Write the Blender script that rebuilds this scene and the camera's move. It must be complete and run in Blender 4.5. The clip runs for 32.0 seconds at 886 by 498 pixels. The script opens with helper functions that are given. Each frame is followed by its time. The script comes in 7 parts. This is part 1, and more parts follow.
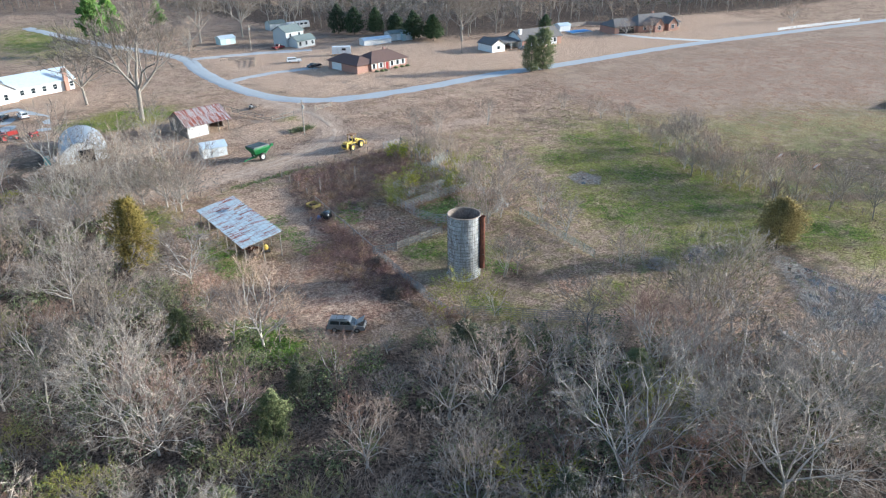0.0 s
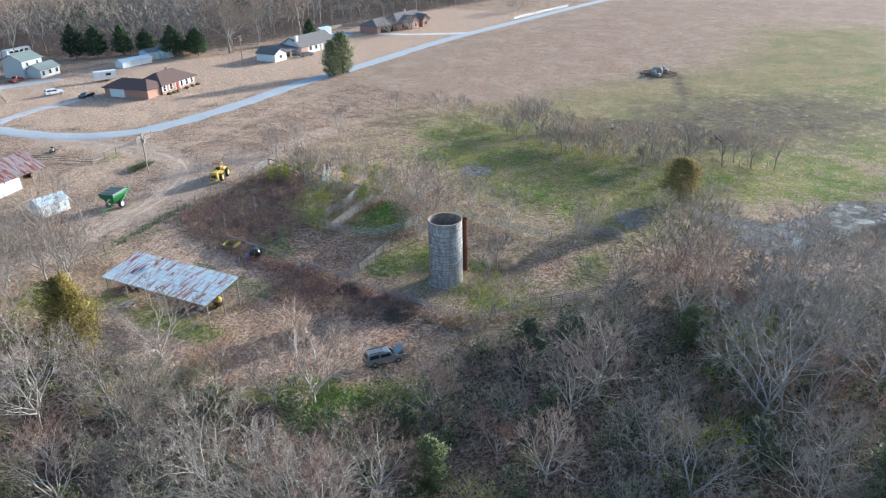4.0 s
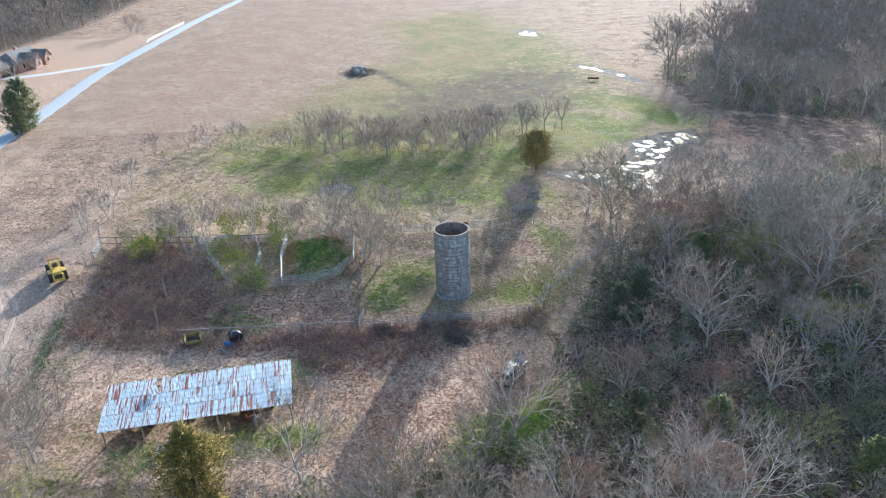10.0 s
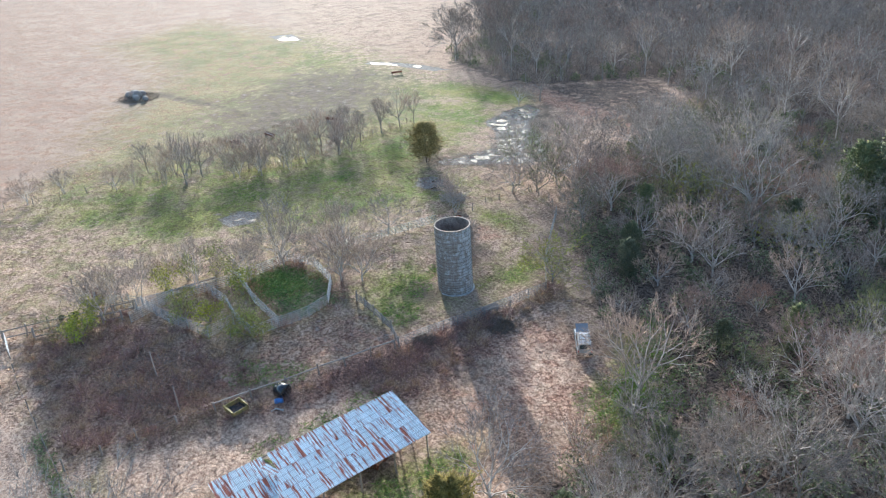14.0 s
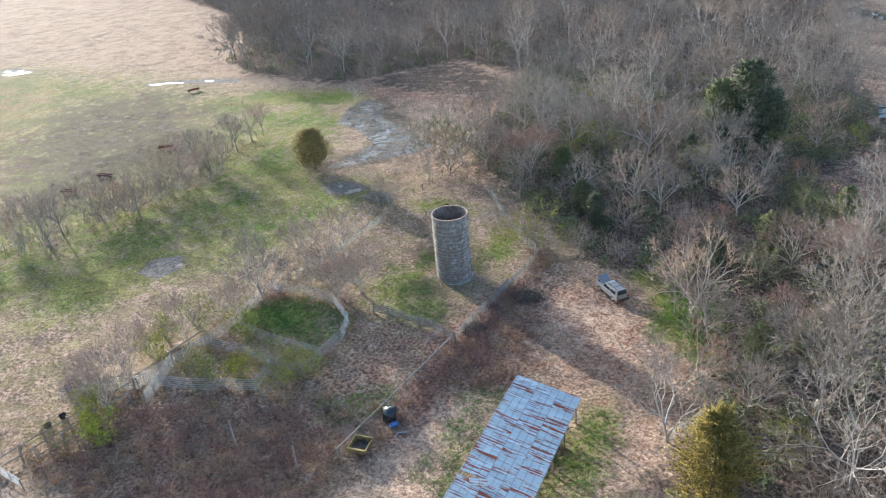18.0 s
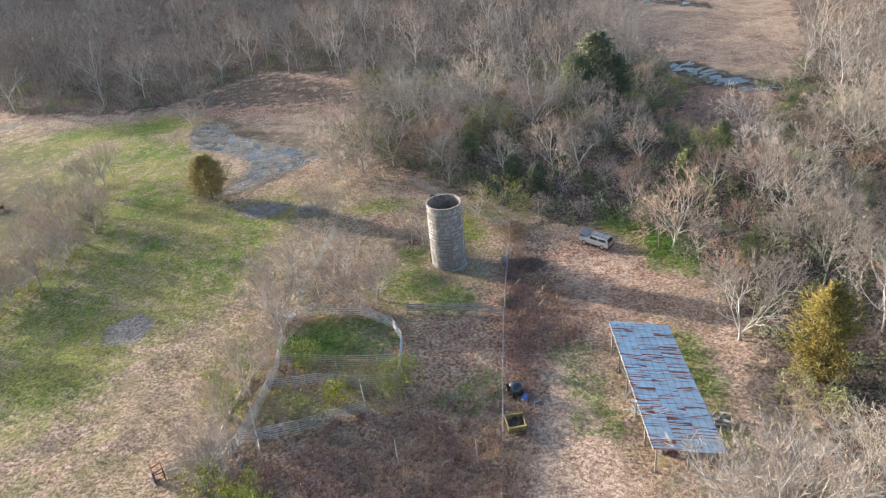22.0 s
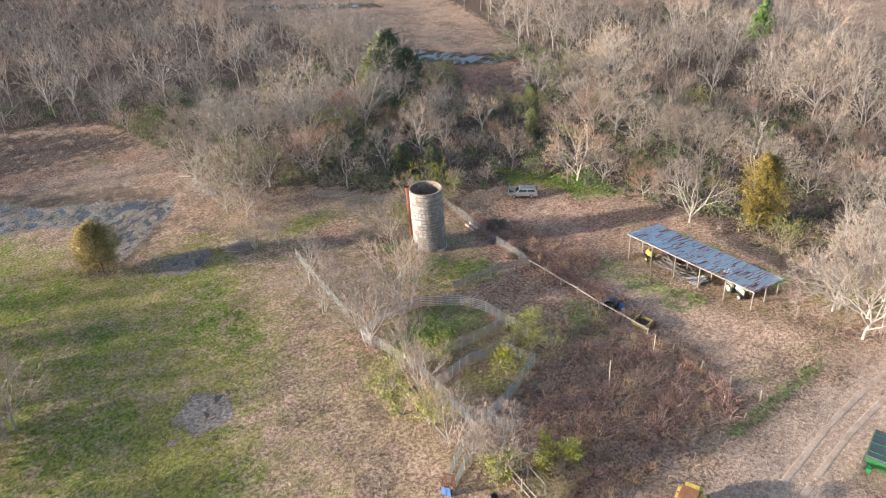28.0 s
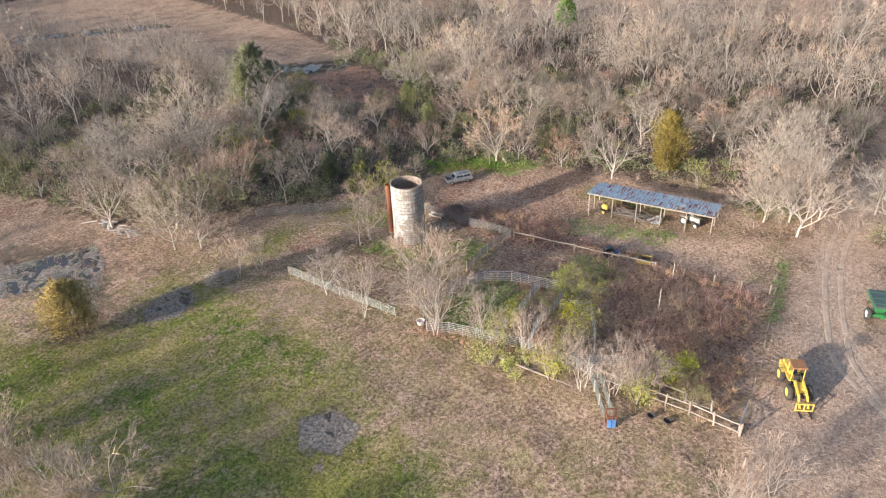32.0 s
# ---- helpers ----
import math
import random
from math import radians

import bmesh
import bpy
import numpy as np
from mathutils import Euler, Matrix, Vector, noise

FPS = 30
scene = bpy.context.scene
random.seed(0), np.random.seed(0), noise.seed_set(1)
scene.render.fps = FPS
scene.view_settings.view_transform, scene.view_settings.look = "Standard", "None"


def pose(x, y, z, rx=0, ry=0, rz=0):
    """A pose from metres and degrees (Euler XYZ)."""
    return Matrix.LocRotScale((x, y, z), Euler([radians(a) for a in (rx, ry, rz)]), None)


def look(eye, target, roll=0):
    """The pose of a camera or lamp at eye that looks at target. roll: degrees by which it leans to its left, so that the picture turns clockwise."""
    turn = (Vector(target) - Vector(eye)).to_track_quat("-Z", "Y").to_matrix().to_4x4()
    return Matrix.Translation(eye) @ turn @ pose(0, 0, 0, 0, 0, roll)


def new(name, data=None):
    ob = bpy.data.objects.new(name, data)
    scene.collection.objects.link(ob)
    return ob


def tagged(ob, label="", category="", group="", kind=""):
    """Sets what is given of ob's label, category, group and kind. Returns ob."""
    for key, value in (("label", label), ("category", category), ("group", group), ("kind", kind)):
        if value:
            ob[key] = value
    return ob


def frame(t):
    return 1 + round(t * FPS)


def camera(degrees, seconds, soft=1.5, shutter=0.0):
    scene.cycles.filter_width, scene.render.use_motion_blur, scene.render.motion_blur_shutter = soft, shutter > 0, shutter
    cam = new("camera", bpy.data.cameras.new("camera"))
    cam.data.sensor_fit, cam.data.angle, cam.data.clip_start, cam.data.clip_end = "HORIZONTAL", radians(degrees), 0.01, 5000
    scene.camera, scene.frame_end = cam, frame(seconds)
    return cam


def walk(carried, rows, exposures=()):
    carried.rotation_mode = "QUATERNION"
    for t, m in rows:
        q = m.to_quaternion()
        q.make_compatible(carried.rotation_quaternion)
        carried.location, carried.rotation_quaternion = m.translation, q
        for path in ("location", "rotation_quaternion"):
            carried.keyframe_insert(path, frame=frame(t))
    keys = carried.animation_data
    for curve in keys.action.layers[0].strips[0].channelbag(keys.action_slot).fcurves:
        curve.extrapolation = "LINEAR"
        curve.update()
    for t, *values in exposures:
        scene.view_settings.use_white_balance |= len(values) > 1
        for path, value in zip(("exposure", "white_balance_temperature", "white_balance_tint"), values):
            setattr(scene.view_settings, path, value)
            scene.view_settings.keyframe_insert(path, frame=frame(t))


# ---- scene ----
cam = camera(62.97, 32.0, soft=1.2)
METRES, EYE, TURN = 320.0, 46.72, -37.2
ROWS = [
    (0, 0.00273, 0.00292, -0.00111, 0.159, -25.273, 0.838),
    (0.5, -0.00968, 0.00396, -0.00137, -2.589, -25.257, 0.916),
    (1, -0.02382, 0.00570, -0.00123, -5.899, -25.269, 0.975),
    (1.5, -0.03938, 0.00864, -0.00117, -9.330, -25.291, 1.016),
    (2, -0.05526, 0.01268, -0.00100, -12.702, -25.321, 1.070),
    (2.5, -0.07076, 0.01763, -0.00072, -15.985, -25.360, 1.157),
    (4.5, -0.12926, 0.04567, 0.00019, -28.793, -25.495, 1.388),
    (5, -0.14278, 0.05461, 0.00041, -31.942, -25.498, 1.459),
    (5.5, -0.15598, 0.06419, 0.00053, -35.088, -25.492, 1.556),
    (6, -0.16835, 0.07440, 0.00074, -38.220, -25.525, 1.619),
    (6.5, -0.18018, 0.08505, 0.00105, -41.369, -25.548, 1.707),
    (7, -0.19147, 0.09633, 0.00125, -44.523, -25.561, 1.771),
    (7.5, -0.20180, 0.10826, 0.00143, -47.703, -25.575, 1.879),
    (8, -0.21147, 0.12082, 0.00169, -50.888, -25.640, 1.991),
    (8.5, -0.22046, 0.13373, 0.00192, -54.068, -25.695, 2.117),
    (9, -0.22868, 0.14737, 0.00223, -57.283, -25.762, 2.236),
    (9.5, -0.23621, 0.16134, 0.00250, -60.523, -25.841, 2.346),
    (10, -0.24286, 0.17574, 0.00284, -63.778, -25.950, 2.478),
    (10.5, -0.24873, 0.19056, 0.00284, -67.060, -26.041, 2.592),
    (11, -0.25372, 0.20550, 0.00290, -70.329, -26.144, 2.745),
    (11.5, -0.25803, 0.22095, 0.00292, -73.646, -26.247, 2.849),
    (12, -0.26099, 0.23640, 0.00281, -76.951, -26.361, 3.004),
    (12.5, -0.26339, 0.25204, 0.00267, -80.306, -26.476, 3.138),
    (13, -0.26485, 0.26778, 0.00251, -83.621, -26.611, 3.283),
    (13.5, -0.26538, 0.28359, 0.00252, -86.938, -26.737, 3.369),
    (14, -0.26500, 0.29938, 0.00232, -90.247, -26.852, 3.506),
    (14.5, -0.26383, 0.31504, 0.00222, -93.559, -26.997, 3.666),
    (16.5, -0.25414, 0.37413, 0.00462, -106.761, -27.947, 4.472),
    (17, -0.24937, 0.38901, 0.00502, -110.078, -28.124, 4.528),
    (17.5, -0.24387, 0.40346, 0.00537, -113.397, -28.301, 4.598),
    (18, -0.23784, 0.41759, 0.00596, -116.707, -28.531, 4.692),
    (18.5, -0.23109, 0.43179, 0.00652, -120.036, -28.714, 4.679),
    (19, -0.22371, 0.44548, 0.00693, -123.373, -28.879, 4.720),
    (19.5, -0.21570, 0.45866, 0.00751, -126.686, -29.059, 4.743),
    (20, -0.20715, 0.47144, 0.00815, -129.955, -29.214, 4.768),
    (20.5, -0.19787, 0.48393, 0.00885, -133.248, -29.363, 4.714),
    (21, -0.18805, 0.49593, 0.00970, -136.514, -29.538, 4.700),
    (21.5, -0.17747, 0.50744, 0.01062, -139.792, -29.728, 4.655),
    (22, -0.16635, 0.51828, 0.01147, -143.071, -29.914, 4.627),
    (22.5, -0.15476, 0.52865, 0.01227, -146.292, -30.055, 4.536),
    (23, -0.14290, 0.53845, 0.01301, -149.483, -30.160, 4.451),
    (23.5, -0.13037, 0.54768, 0.01376, -152.675, -30.280, 4.360),
    (24, -0.11757, 0.55604, 0.01453, -155.838, -30.393, 4.244),
    (24.5, -0.10448, 0.56384, 0.01531, -158.953, -30.479, 4.152),
    (25, -0.09101, 0.57117, 0.01608, -162.070, -30.567, 4.042),
    (25.5, -0.07725, 0.57753, 0.01694, -165.172, -30.666, 3.906),
    (27.5, -0.02017, 0.59543, 0.01974, -177.355, -31.034, 3.558),
    (28, -0.00512, 0.59791, 0.02026, -180.402, -31.105, 3.428),
    (28.5, 0.00992, 0.59969, 0.02084, -183.448, -31.144, 3.282),
    (29, 0.02517, 0.60078, 0.02138, -186.485, -31.199, 3.131),
    (29.5, 0.04053, 0.60108, 0.02208, -189.505, -31.241, 2.967),
    (30, 0.05590, 0.60059, 0.02255, -192.527, -31.258, 2.788),
    (30.5, 0.07118, 0.59919, 0.02288, -195.552, -31.272, 2.617),
    (31, 0.08646, 0.59679, 0.02338, -198.580, -31.282, 2.434),
    (31.5, 0.10167, 0.59358, 0.02355, -201.603, -31.279, 2.209),
    (32, 0.11658, 0.58977, 0.02360, -204.629, -31.252, 2.004),
]
EXPOSURES = [(0.0, 1.0, 5170, 4.5), (6.0, 1.18, 5140, 5), (14.0, 1.4, 5220, 6.2), (20.0, 1.4, 5580, 7.3), (25.0, 1.34, 5960, 11), (32.0, 1.08, 6020, 13)]
walk(cam, [(t, pose(0, 0, EYE, 0, 0, TURN) @ pose(METRES * x, METRES * y, METRES * z, 90 + pitch, roll, yaw))
           for t, x, y, z, yaw, pitch, roll in ROWS], EXPOSURES)

# ---------------------------------------------------------------- light
SUN_DIR = Vector((0.89, -0.455, math.tan(radians(13.6)))).normalized()
world = bpy.data.worlds.new("world")
scene.world = world
world.use_nodes = True
wn = world.node_tree
sky = wn.nodes.new("ShaderNodeTexSky")
sky.sky_type = 'NISHITA'
sky.sun_disc = False
sky.sun_elevation = math.asin(SUN_DIR.z)
sky.sun_rotation = math.atan2(SUN_DIR.x, SUN_DIR.y)
sky.dust_density = 2.0
wn.links.new(sky.outputs[0], wn.nodes["Background"].inputs[0])
wn.nodes["Background"].inputs[1].default_value = 0.14
sun_data = bpy.data.lights.new("sun", 'SUN')
sun_data.energy = 4.3
sun_data.angle = radians(1.2)
sun_data.color = (1.0, 0.88, 0.72)
sun = new("sun", sun_data)
sun.matrix_world = look(SUN_DIR * 300, (0, 0, 0))

# ---------------------------------------------------------------- helpers
rng = np.random.default_rng(7)


def wob(x, y):
    flat = 0.15 + 0.85 / (1 + np.exp(np.clip((x - 146) / 7, -30, 30)))
    return flat * (0.06 * np.sin(x * 0.61 + 1.3 * np.sin(y * 0.37)) + 0.05 * np.sin(y * 0.83 + 1.1 * np.sin(x * 0.45)) + 0.12 * np.sin(x * 0.05 + 1) * np.sin(y * 0.043))


def rise(x, y):
    u = np.clip((y + 0.35 * x - 140) / 95, 0, 1)
    return 3.2 * u * u * (3 - 2 * u)


def gz(x, y):
    """Height of the ground."""
    return (-1.6 + 1.3 * np.exp(-((x - 85) ** 2 + (y - 125) ** 2) / 2025.0)
            - 2.0 * np.exp(-((x - 46) ** 2 + (y - 84) ** 2) / 1225.0) + wob(x, y) + rise(x, y))


class Shape:
    """Gathers vertices and faces of one part."""

    def __init__(self):
        self.v, self.f = [], []

    def add(self, verts, faces):
        n = len(self.v)
        self.v += [tuple(p) for p in verts]
        self.f += [tuple(i + n for i in f) for f in faces]
        return self

    def box(self, c, s, rz=0.0, rx=0.0, ry=0.0, taper=1.0):
        m = pose(*c, rx, ry, rz)
        a, b, h = s[0] / 2, s[1] / 2, s[2] / 2
        p = [m @ Vector(q) for q in ((-a, -b, -h), (a, -b, -h), (a, b, -h), (-a, b, -h), (-a * taper, -b * taper, h),
                                     (a * taper, -b * taper, h), (a * taper, b * taper, h), (-a * taper, b * taper, h))]
        return self.add(p, ((3, 2, 1, 0), (4, 5, 6, 7), (0, 1, 5, 4), (1, 2, 6, 5), (2, 3, 7, 6), (3, 0, 4, 7)))

    def beam(self, p, q, w, h=None):
        """A square beam from p to q."""
        p, q = Vector(p), Vector(q)
        d = (q - p).normalized()
        up = Vector((0, 0, 1)) if abs(d.z) < 0.9 else Vector((1, 0, 0))
        s = d.cross(up).normalized() * (w / 2)
        u = s.cross(d).normalized() * ((h or w) / 2)
        return self.add([p - s - u, p + s - u, p + s + u, p - s + u, q - s - u, q + s - u, q + s + u, q - s + u],
                        ((0, 1, 2, 3), (7, 6, 5, 4), (4, 5, 1, 0), (5, 6, 2, 1), (6, 7, 3, 2), (7, 4, 0, 3)))

    def tube(self, p, q, r0, r1=None, n=8, cap=True):
        p, q = Vector(p), Vector(q)
        r1 = r0 if r1 is None else r1
        d = (q - p).normalized()
        a = d.orthogonal().normalized()
        b = d.cross(a)
        ring = [a * math.cos(2 * math.pi * i / n) + b * math.sin(2 * math.pi * i / n) for i in range(n)]
        f = [(i, (i + 1) % n, n + (i + 1) % n, n + i) for i in range(n)]
        if cap:
            f += [tuple(range(n))[::-1], tuple(range(n, 2 * n))]
        return self.add([p + v * r0 for v in ring] + [q + v * r1 for v in ring], f)

    def lathe(self, prof, n=24, axis='z', c=(0, 0, 0)):
        v, f = [], []
        for r, h in prof:
            for i in range(n):
                a = 2 * math.pi * i / n
                p = (r * math.cos(a), r * math.sin(a), h)
                p = p if axis == 'z' else ((p[2], p[0], p[1]) if axis == 'x' else (p[0], p[2], p[1]))
                v.append((p[0] + c[0], p[1] + c[1], p[2] + c[2]))
        for k in range(len(prof) - 1):
            f += [(k * n + i, k * n + (i + 1) % n, (k + 1) * n + (i + 1) % n, (k + 1) * n + i) for i in range(n)]
        return self.add(v, f)

    def mesh(self, name, mat=None, smooth=False):
        me = bpy.data.meshes.new(name)
        me.from_pydata(self.v, [], self.f)
        if mat:
            me.materials.append(mat)
        if smooth:
            me.polygons.foreach_set("use_smooth", [True] * len(me.polygons))
        me.update()
        return me


def part(name, shape, material, parent, label="", smooth=False):
    ob = new(name, shape.mesh(name, material, smooth))
    ob.parent = parent
    return tagged(ob, label)


def piece(name, mesh, parent, m):
    ob = new(name, mesh)
    ob.parent = parent
    ob.matrix_basis = m
    return ob


def thing(name, label, category, x=0, y=0, rz=0, z=None, group="", kind=""):
    ob = new(name)
    ob.empty_display_size = 0.3
    ob.matrix_world = pose(x, y, float(gz(x, y)) if z is None else z, 0, 0, rz)
    return tagged(ob, label, category, group, kind)


def array_mesh(name, v, tris, quads, mat, smooth=False):
    """A mesh out of numpy arrays."""
    me = bpy.data.meshes.new(name)
    nt, nq = len(tris), len(quads)
    me.vertices.add(len(v))
    me.vertices.foreach_set("co", np.asarray(v, np.float32).ravel())
    loops = np.concatenate([np.asarray(tris, np.int32).ravel(), np.asarray(quads, np.int32).ravel()])
    me.loops.add(len(loops))
    me.loops.foreach_set("vertex_index", loops)
    me.polygons.add(nt + nq)
    start = np.concatenate([np.arange(nt) * 3, nt * 3 + np.arange(nq) * 4]).astype(np.int32)
    me.polygons.foreach_set("loop_start", start)
    if smooth:
        me.polygons.foreach_set("use_smooth", np.ones(nt + nq, bool))
    me.materials.append(mat)
    me.update(calc_edges=True)
    me.validate()
    return me


def tubes(p, q, r0, r1, n):
    """Open tapered tubes from p to q; with r1 None they end in a point."""
    p, q = np.asarray(p, float), np.asarray(q, float)
    d = q - p
    d = d / (np.linalg.norm(d, axis=1, keepdims=True) + 1e-9)
    ref = np.where(np.abs(d[:, 2:3]) < 0.9, np.array([[0, 0, 1.0]]), np.array([[1.0, 0, 0]]))
    a = np.cross(d, ref)
    a /= np.linalg.norm(a, axis=1, keepdims=True) + 1e-9
    b = np.cross(d, a)
    ang = 2 * np.pi * np.arange(n) / n
    ring = a[:, None] * np.cos(ang)[None, :, None] + b[:, None] * np.sin(ang)[None, :, None]
    r0 = np.broadcast_to(np.asarray(r0, float), (len(p),))
    lo = p[:, None] + ring * r0[:, None, None]
    i = np.arange(n)
    j = (i + 1) % n
    if r1 is None:
        v = np.concatenate([lo, q[:, None]], 1)
        base = (np.arange(len(p)) * (n + 1))[:, None, None]
        t = base + np.stack([i, j, np.full(n, n)], 1)[None]
        return v.reshape(-1, 3), t.reshape(-1, 3), np.zeros((0, 4), int)
    r1 = np.broadcast_to(np.asarray(r1, float), (len(p),))
    hi = q[:, None] + ring * r1[:, None, None]
    v = np.concatenate([lo, hi], 1)
    base = (np.arange(len(p)) * 2 * n)[:, None, None]
    f = base + np.stack([i, j, n + j, n + i], 1)[None]
    return v.reshape(-1, 3), np.zeros((0, 3), int), f.reshape(-1, 4)


def blades(p, q, w, r):
    """Single thin pointed twigs or grass blades."""
    p, q = np.asarray(p, float), np.asarray(q, float)
    s = np.cross(q - p, r.normal(size=p.shape))
    s *= (np.broadcast_to(np.asarray(w, float), (len(p),)) / (np.linalg.norm(s, axis=1) + 1e-9))[:, None]
    v = np.stack([p - s, p + s, q], 1).reshape(-1, 3)
    return v, np.arange(len(v)).reshape(-1, 3), np.zeros((0, 4), int)


def merge(lots):
    v, t, q, n = [], [], [], 0
    for a, b, c in lots:
        v.append(a)
        t.append(b + n)
        q.append(c + n)
        n += len(a)
    return np.concatenate(v), np.concatenate(t), np.concatenate(q)


# ---------------------------------------------------------------- materials
def nodes_of(name):
    m = bpy.data.materials.new(name)
    m.use_nodes = True
    nt = m.node_tree
    return m, nt, nt.nodes["Principled BSDF"]


def ramp(nt, stops, source):
    r = nt.nodes.new("ShaderNodeValToRGB")
    e = r.color_ramp.elements
    while len(e) < len(stops):
        e.new(0.5)
    for k, (p, c) in zip(e, stops):
        k.position, k.color = p, (*c, 1)
    nt.links.new(source, r.inputs[0])
    return r.outputs[0]


def noise_of(nt, vec, scale, detail=4.0, rough=0.6):
    n = nt.nodes.new("ShaderNodeTexNoise")
    n.inputs["Scale"].default_value = scale
    n.inputs["Detail"].default_value = detail
    n.inputs["Roughness"].default_value = rough
    nt.links.new(vec, n.inputs["Vector"])
    return n.outputs[0]


def mix(nt, fac, a, b, blend='MIX'):
    m = nt.nodes.new("ShaderNodeMix")
    m.data_type, m.blend_type = 'RGBA', blend
    for k, v in ((0, fac), (6, a), (7, b)):
        if hasattr(v, "is_output"):
            nt.links.new(v, m.inputs[k])
        else:
            m.inputs[k].default_value = (*v, 1) if isinstance(v, tuple) else v
    return m.outputs[2]


def math_of(nt, op, a, b=0.0, c=0.0, clamp=False):
    m = nt.nodes.new("ShaderNodeMath")
    m.operation, m.use_clamp = op, clamp
    for k, v in enumerate((a, b, c)):
        if hasattr(v, "is_output"):
            nt.links.new(v, m.inputs[k])
        else:
            m.inputs[k].default_value = v
    return m.outputs[0]


def bump_of(nt, height, strength, distance, bsdf):
    b = nt.nodes.new("ShaderNodeBump")
    b.inputs["Strength"].default_value = strength
    b.inputs["Distance"].default_value = distance
    nt.links.new(height, b.inputs["Height"])
    nt.links.new(b.outputs[0], bsdf.inputs["Normal"])


def surface(name, dark, light, scale=3.0, rough=0.85, metal=0.0, bump=0.3, dist=0.02, stain=None, amount=0.5, vary=0.0, world_space=False, coat=0.0):
    """A worn surface: grain between two colours, stains at a larger scale, and a spread between objects."""
    m, nt, bsdf = nodes_of(name)
    if world_space:
        vec = nt.nodes.new("ShaderNodeNewGeometry").outputs["Position"]
    else:
        vec = nt.nodes.new("ShaderNodeTexCoord").outputs["Object"]
    fine = noise_of(nt, vec, scale * 4, 5)
    big = noise_of(nt, vec, scale * 0.6, 3)
    col = mix(nt, ramp(nt, [(0.3, (0, 0, 0)), (0.7, (1, 1, 1))], fine), dark, light)
    if stain:
        col = mix(nt, math_of(nt, 'MULTIPLY', ramp(nt, [(0.48, (0, 0, 0)), (0.66, (1, 1, 1))], big), amount), col, stain)
    if vary:
        rnd = nt.nodes.new("ShaderNodeObjectInfo").outputs["Random"]
        hsv = nt.nodes.new("ShaderNodeHueSaturation")
        nt.links.new(math_of(nt, 'MULTIPLY_ADD', rnd, 2 * vary, 1 - vary), hsv.inputs["Value"])
        nt.links.new(math_of(nt, 'MULTIPLY_ADD', rnd, 0.5 * vary, 1 - 0.25 * vary), hsv.inputs["Saturation"])
        nt.links.new(col, hsv.inputs["Color"])
        col = hsv.outputs[0]
    nt.links.new(col, bsdf.inputs["Base Color"])
    bsdf.inputs["Roughness"].default_value = rough
    bsdf.inputs["Metallic"].default_value = metal
    bsdf.inputs["Coat Weight"].default_value = coat
    if bump:
        bump_of(nt, fine, bump, dist, bsdf)
    return m


def twig_material(name, a, b, vary=0.25, leafy=None):
    """Bark: tone changes from tree to tree and from limb to limb."""
    m, nt, bsdf = nodes_of(name)
    geo = nt.nodes.new("ShaderNodeNewGeometry")
    rnd = nt.nodes.new("ShaderNodeObjectInfo").outputs["Random"]
    col = mix(nt, geo.outputs["Random Per Island"], a, b)
    if leafy:
        pick = math_of(nt, 'GREATER_THAN', geo.outputs["Random Per Island"], 0.62)
        col = mix(nt, pick, col, leafy)
    hsv = nt.nodes.new("ShaderNodeHueSaturation")
    nt.links.new(math_of(nt, 'MULTIPLY_ADD', rnd, 2 * vary, 1 - vary), hsv.inputs["Value"])
    nt.links.new(math_of(nt, 'MULTIPLY_ADD', rnd, 2 * vary, 0.97 - vary), hsv.inputs["Saturation"])
    nt.links.new(col, hsv.inputs["Color"])
    nt.links.new(hsv.outputs[0], bsdf.inputs["Base Color"])
    bsdf.inputs["Roughness"].default_value = 0.9
    bsdf.inputs["Specular IOR Level"].default_value = 0.2
    return m


BARK_PALE = twig_material("pale_bark", (0.23, 0.19, 0.155), (0.50, 0.43, 0.36))
BARK_TAN = twig_material("tan_bark", (0.22, 0.165, 0.13), (0.52, 0.41, 0.325))
BARK_RED = twig_material("reddish_twigs", (0.19, 0.12, 0.092), (0.43, 0.285, 0.22))
BARK_GREY = twig_material("grey_bark", (0.14, 0.115, 0.095), (0.33, 0.28, 0.235))
BARK_OLIVE = twig_material("olive_twigs", (0.17, 0.14, 0.075), (0.36, 0.305, 0.165), leafy=(0.32, 0.34, 0.055))
# barks of the far woods, lightened in colour to stand in for haze
HAZED_GREY = twig_material("hazed_grey_bark", (0.19, 0.16, 0.135), (0.39, 0.34, 0.29))
HAZED_TAN = twig_material("hazed_tan_bark", (0.23, 0.18, 0.145), (0.46, 0.37, 0.295))
HAZED_RED = twig_material("hazed_reddish_twigs", (0.21, 0.15, 0.12), (0.42, 0.31, 0.25))
TRUNK_PALE = surface("pale_trunk", (0.34, 0.30, 0.255), (0.60, 0.54, 0.48), 2.0, 0.9, bump=0.4, vary=0.2)
TRUNK_GREY = surface("grey_trunk", (0.19, 0.163, 0.138), (0.39, 0.342, 0.295), 2.0, 0.9, bump=0.4, vary=0.2)
TRUNK_DARK = surface("dark_trunk", (0.08, 0.06, 0.045), (0.2, 0.16, 0.125), 2.0, 0.9, bump=0.4, vary=0.2)
CEDAR = twig_material("cedar_green", (0.034, 0.055, 0.026), (0.10, 0.125, 0.058), 0.2)
CEDAR_BROWN = twig_material("cedar_bronze", (0.16, 0.125, 0.042), (0.41, 0.305, 0.10), 0.04)
CEDAR_YELLOW = twig_material("yellow_foliage", (0.10, 0.085, 0.02), (0.34, 0.25, 0.055), 0.04)
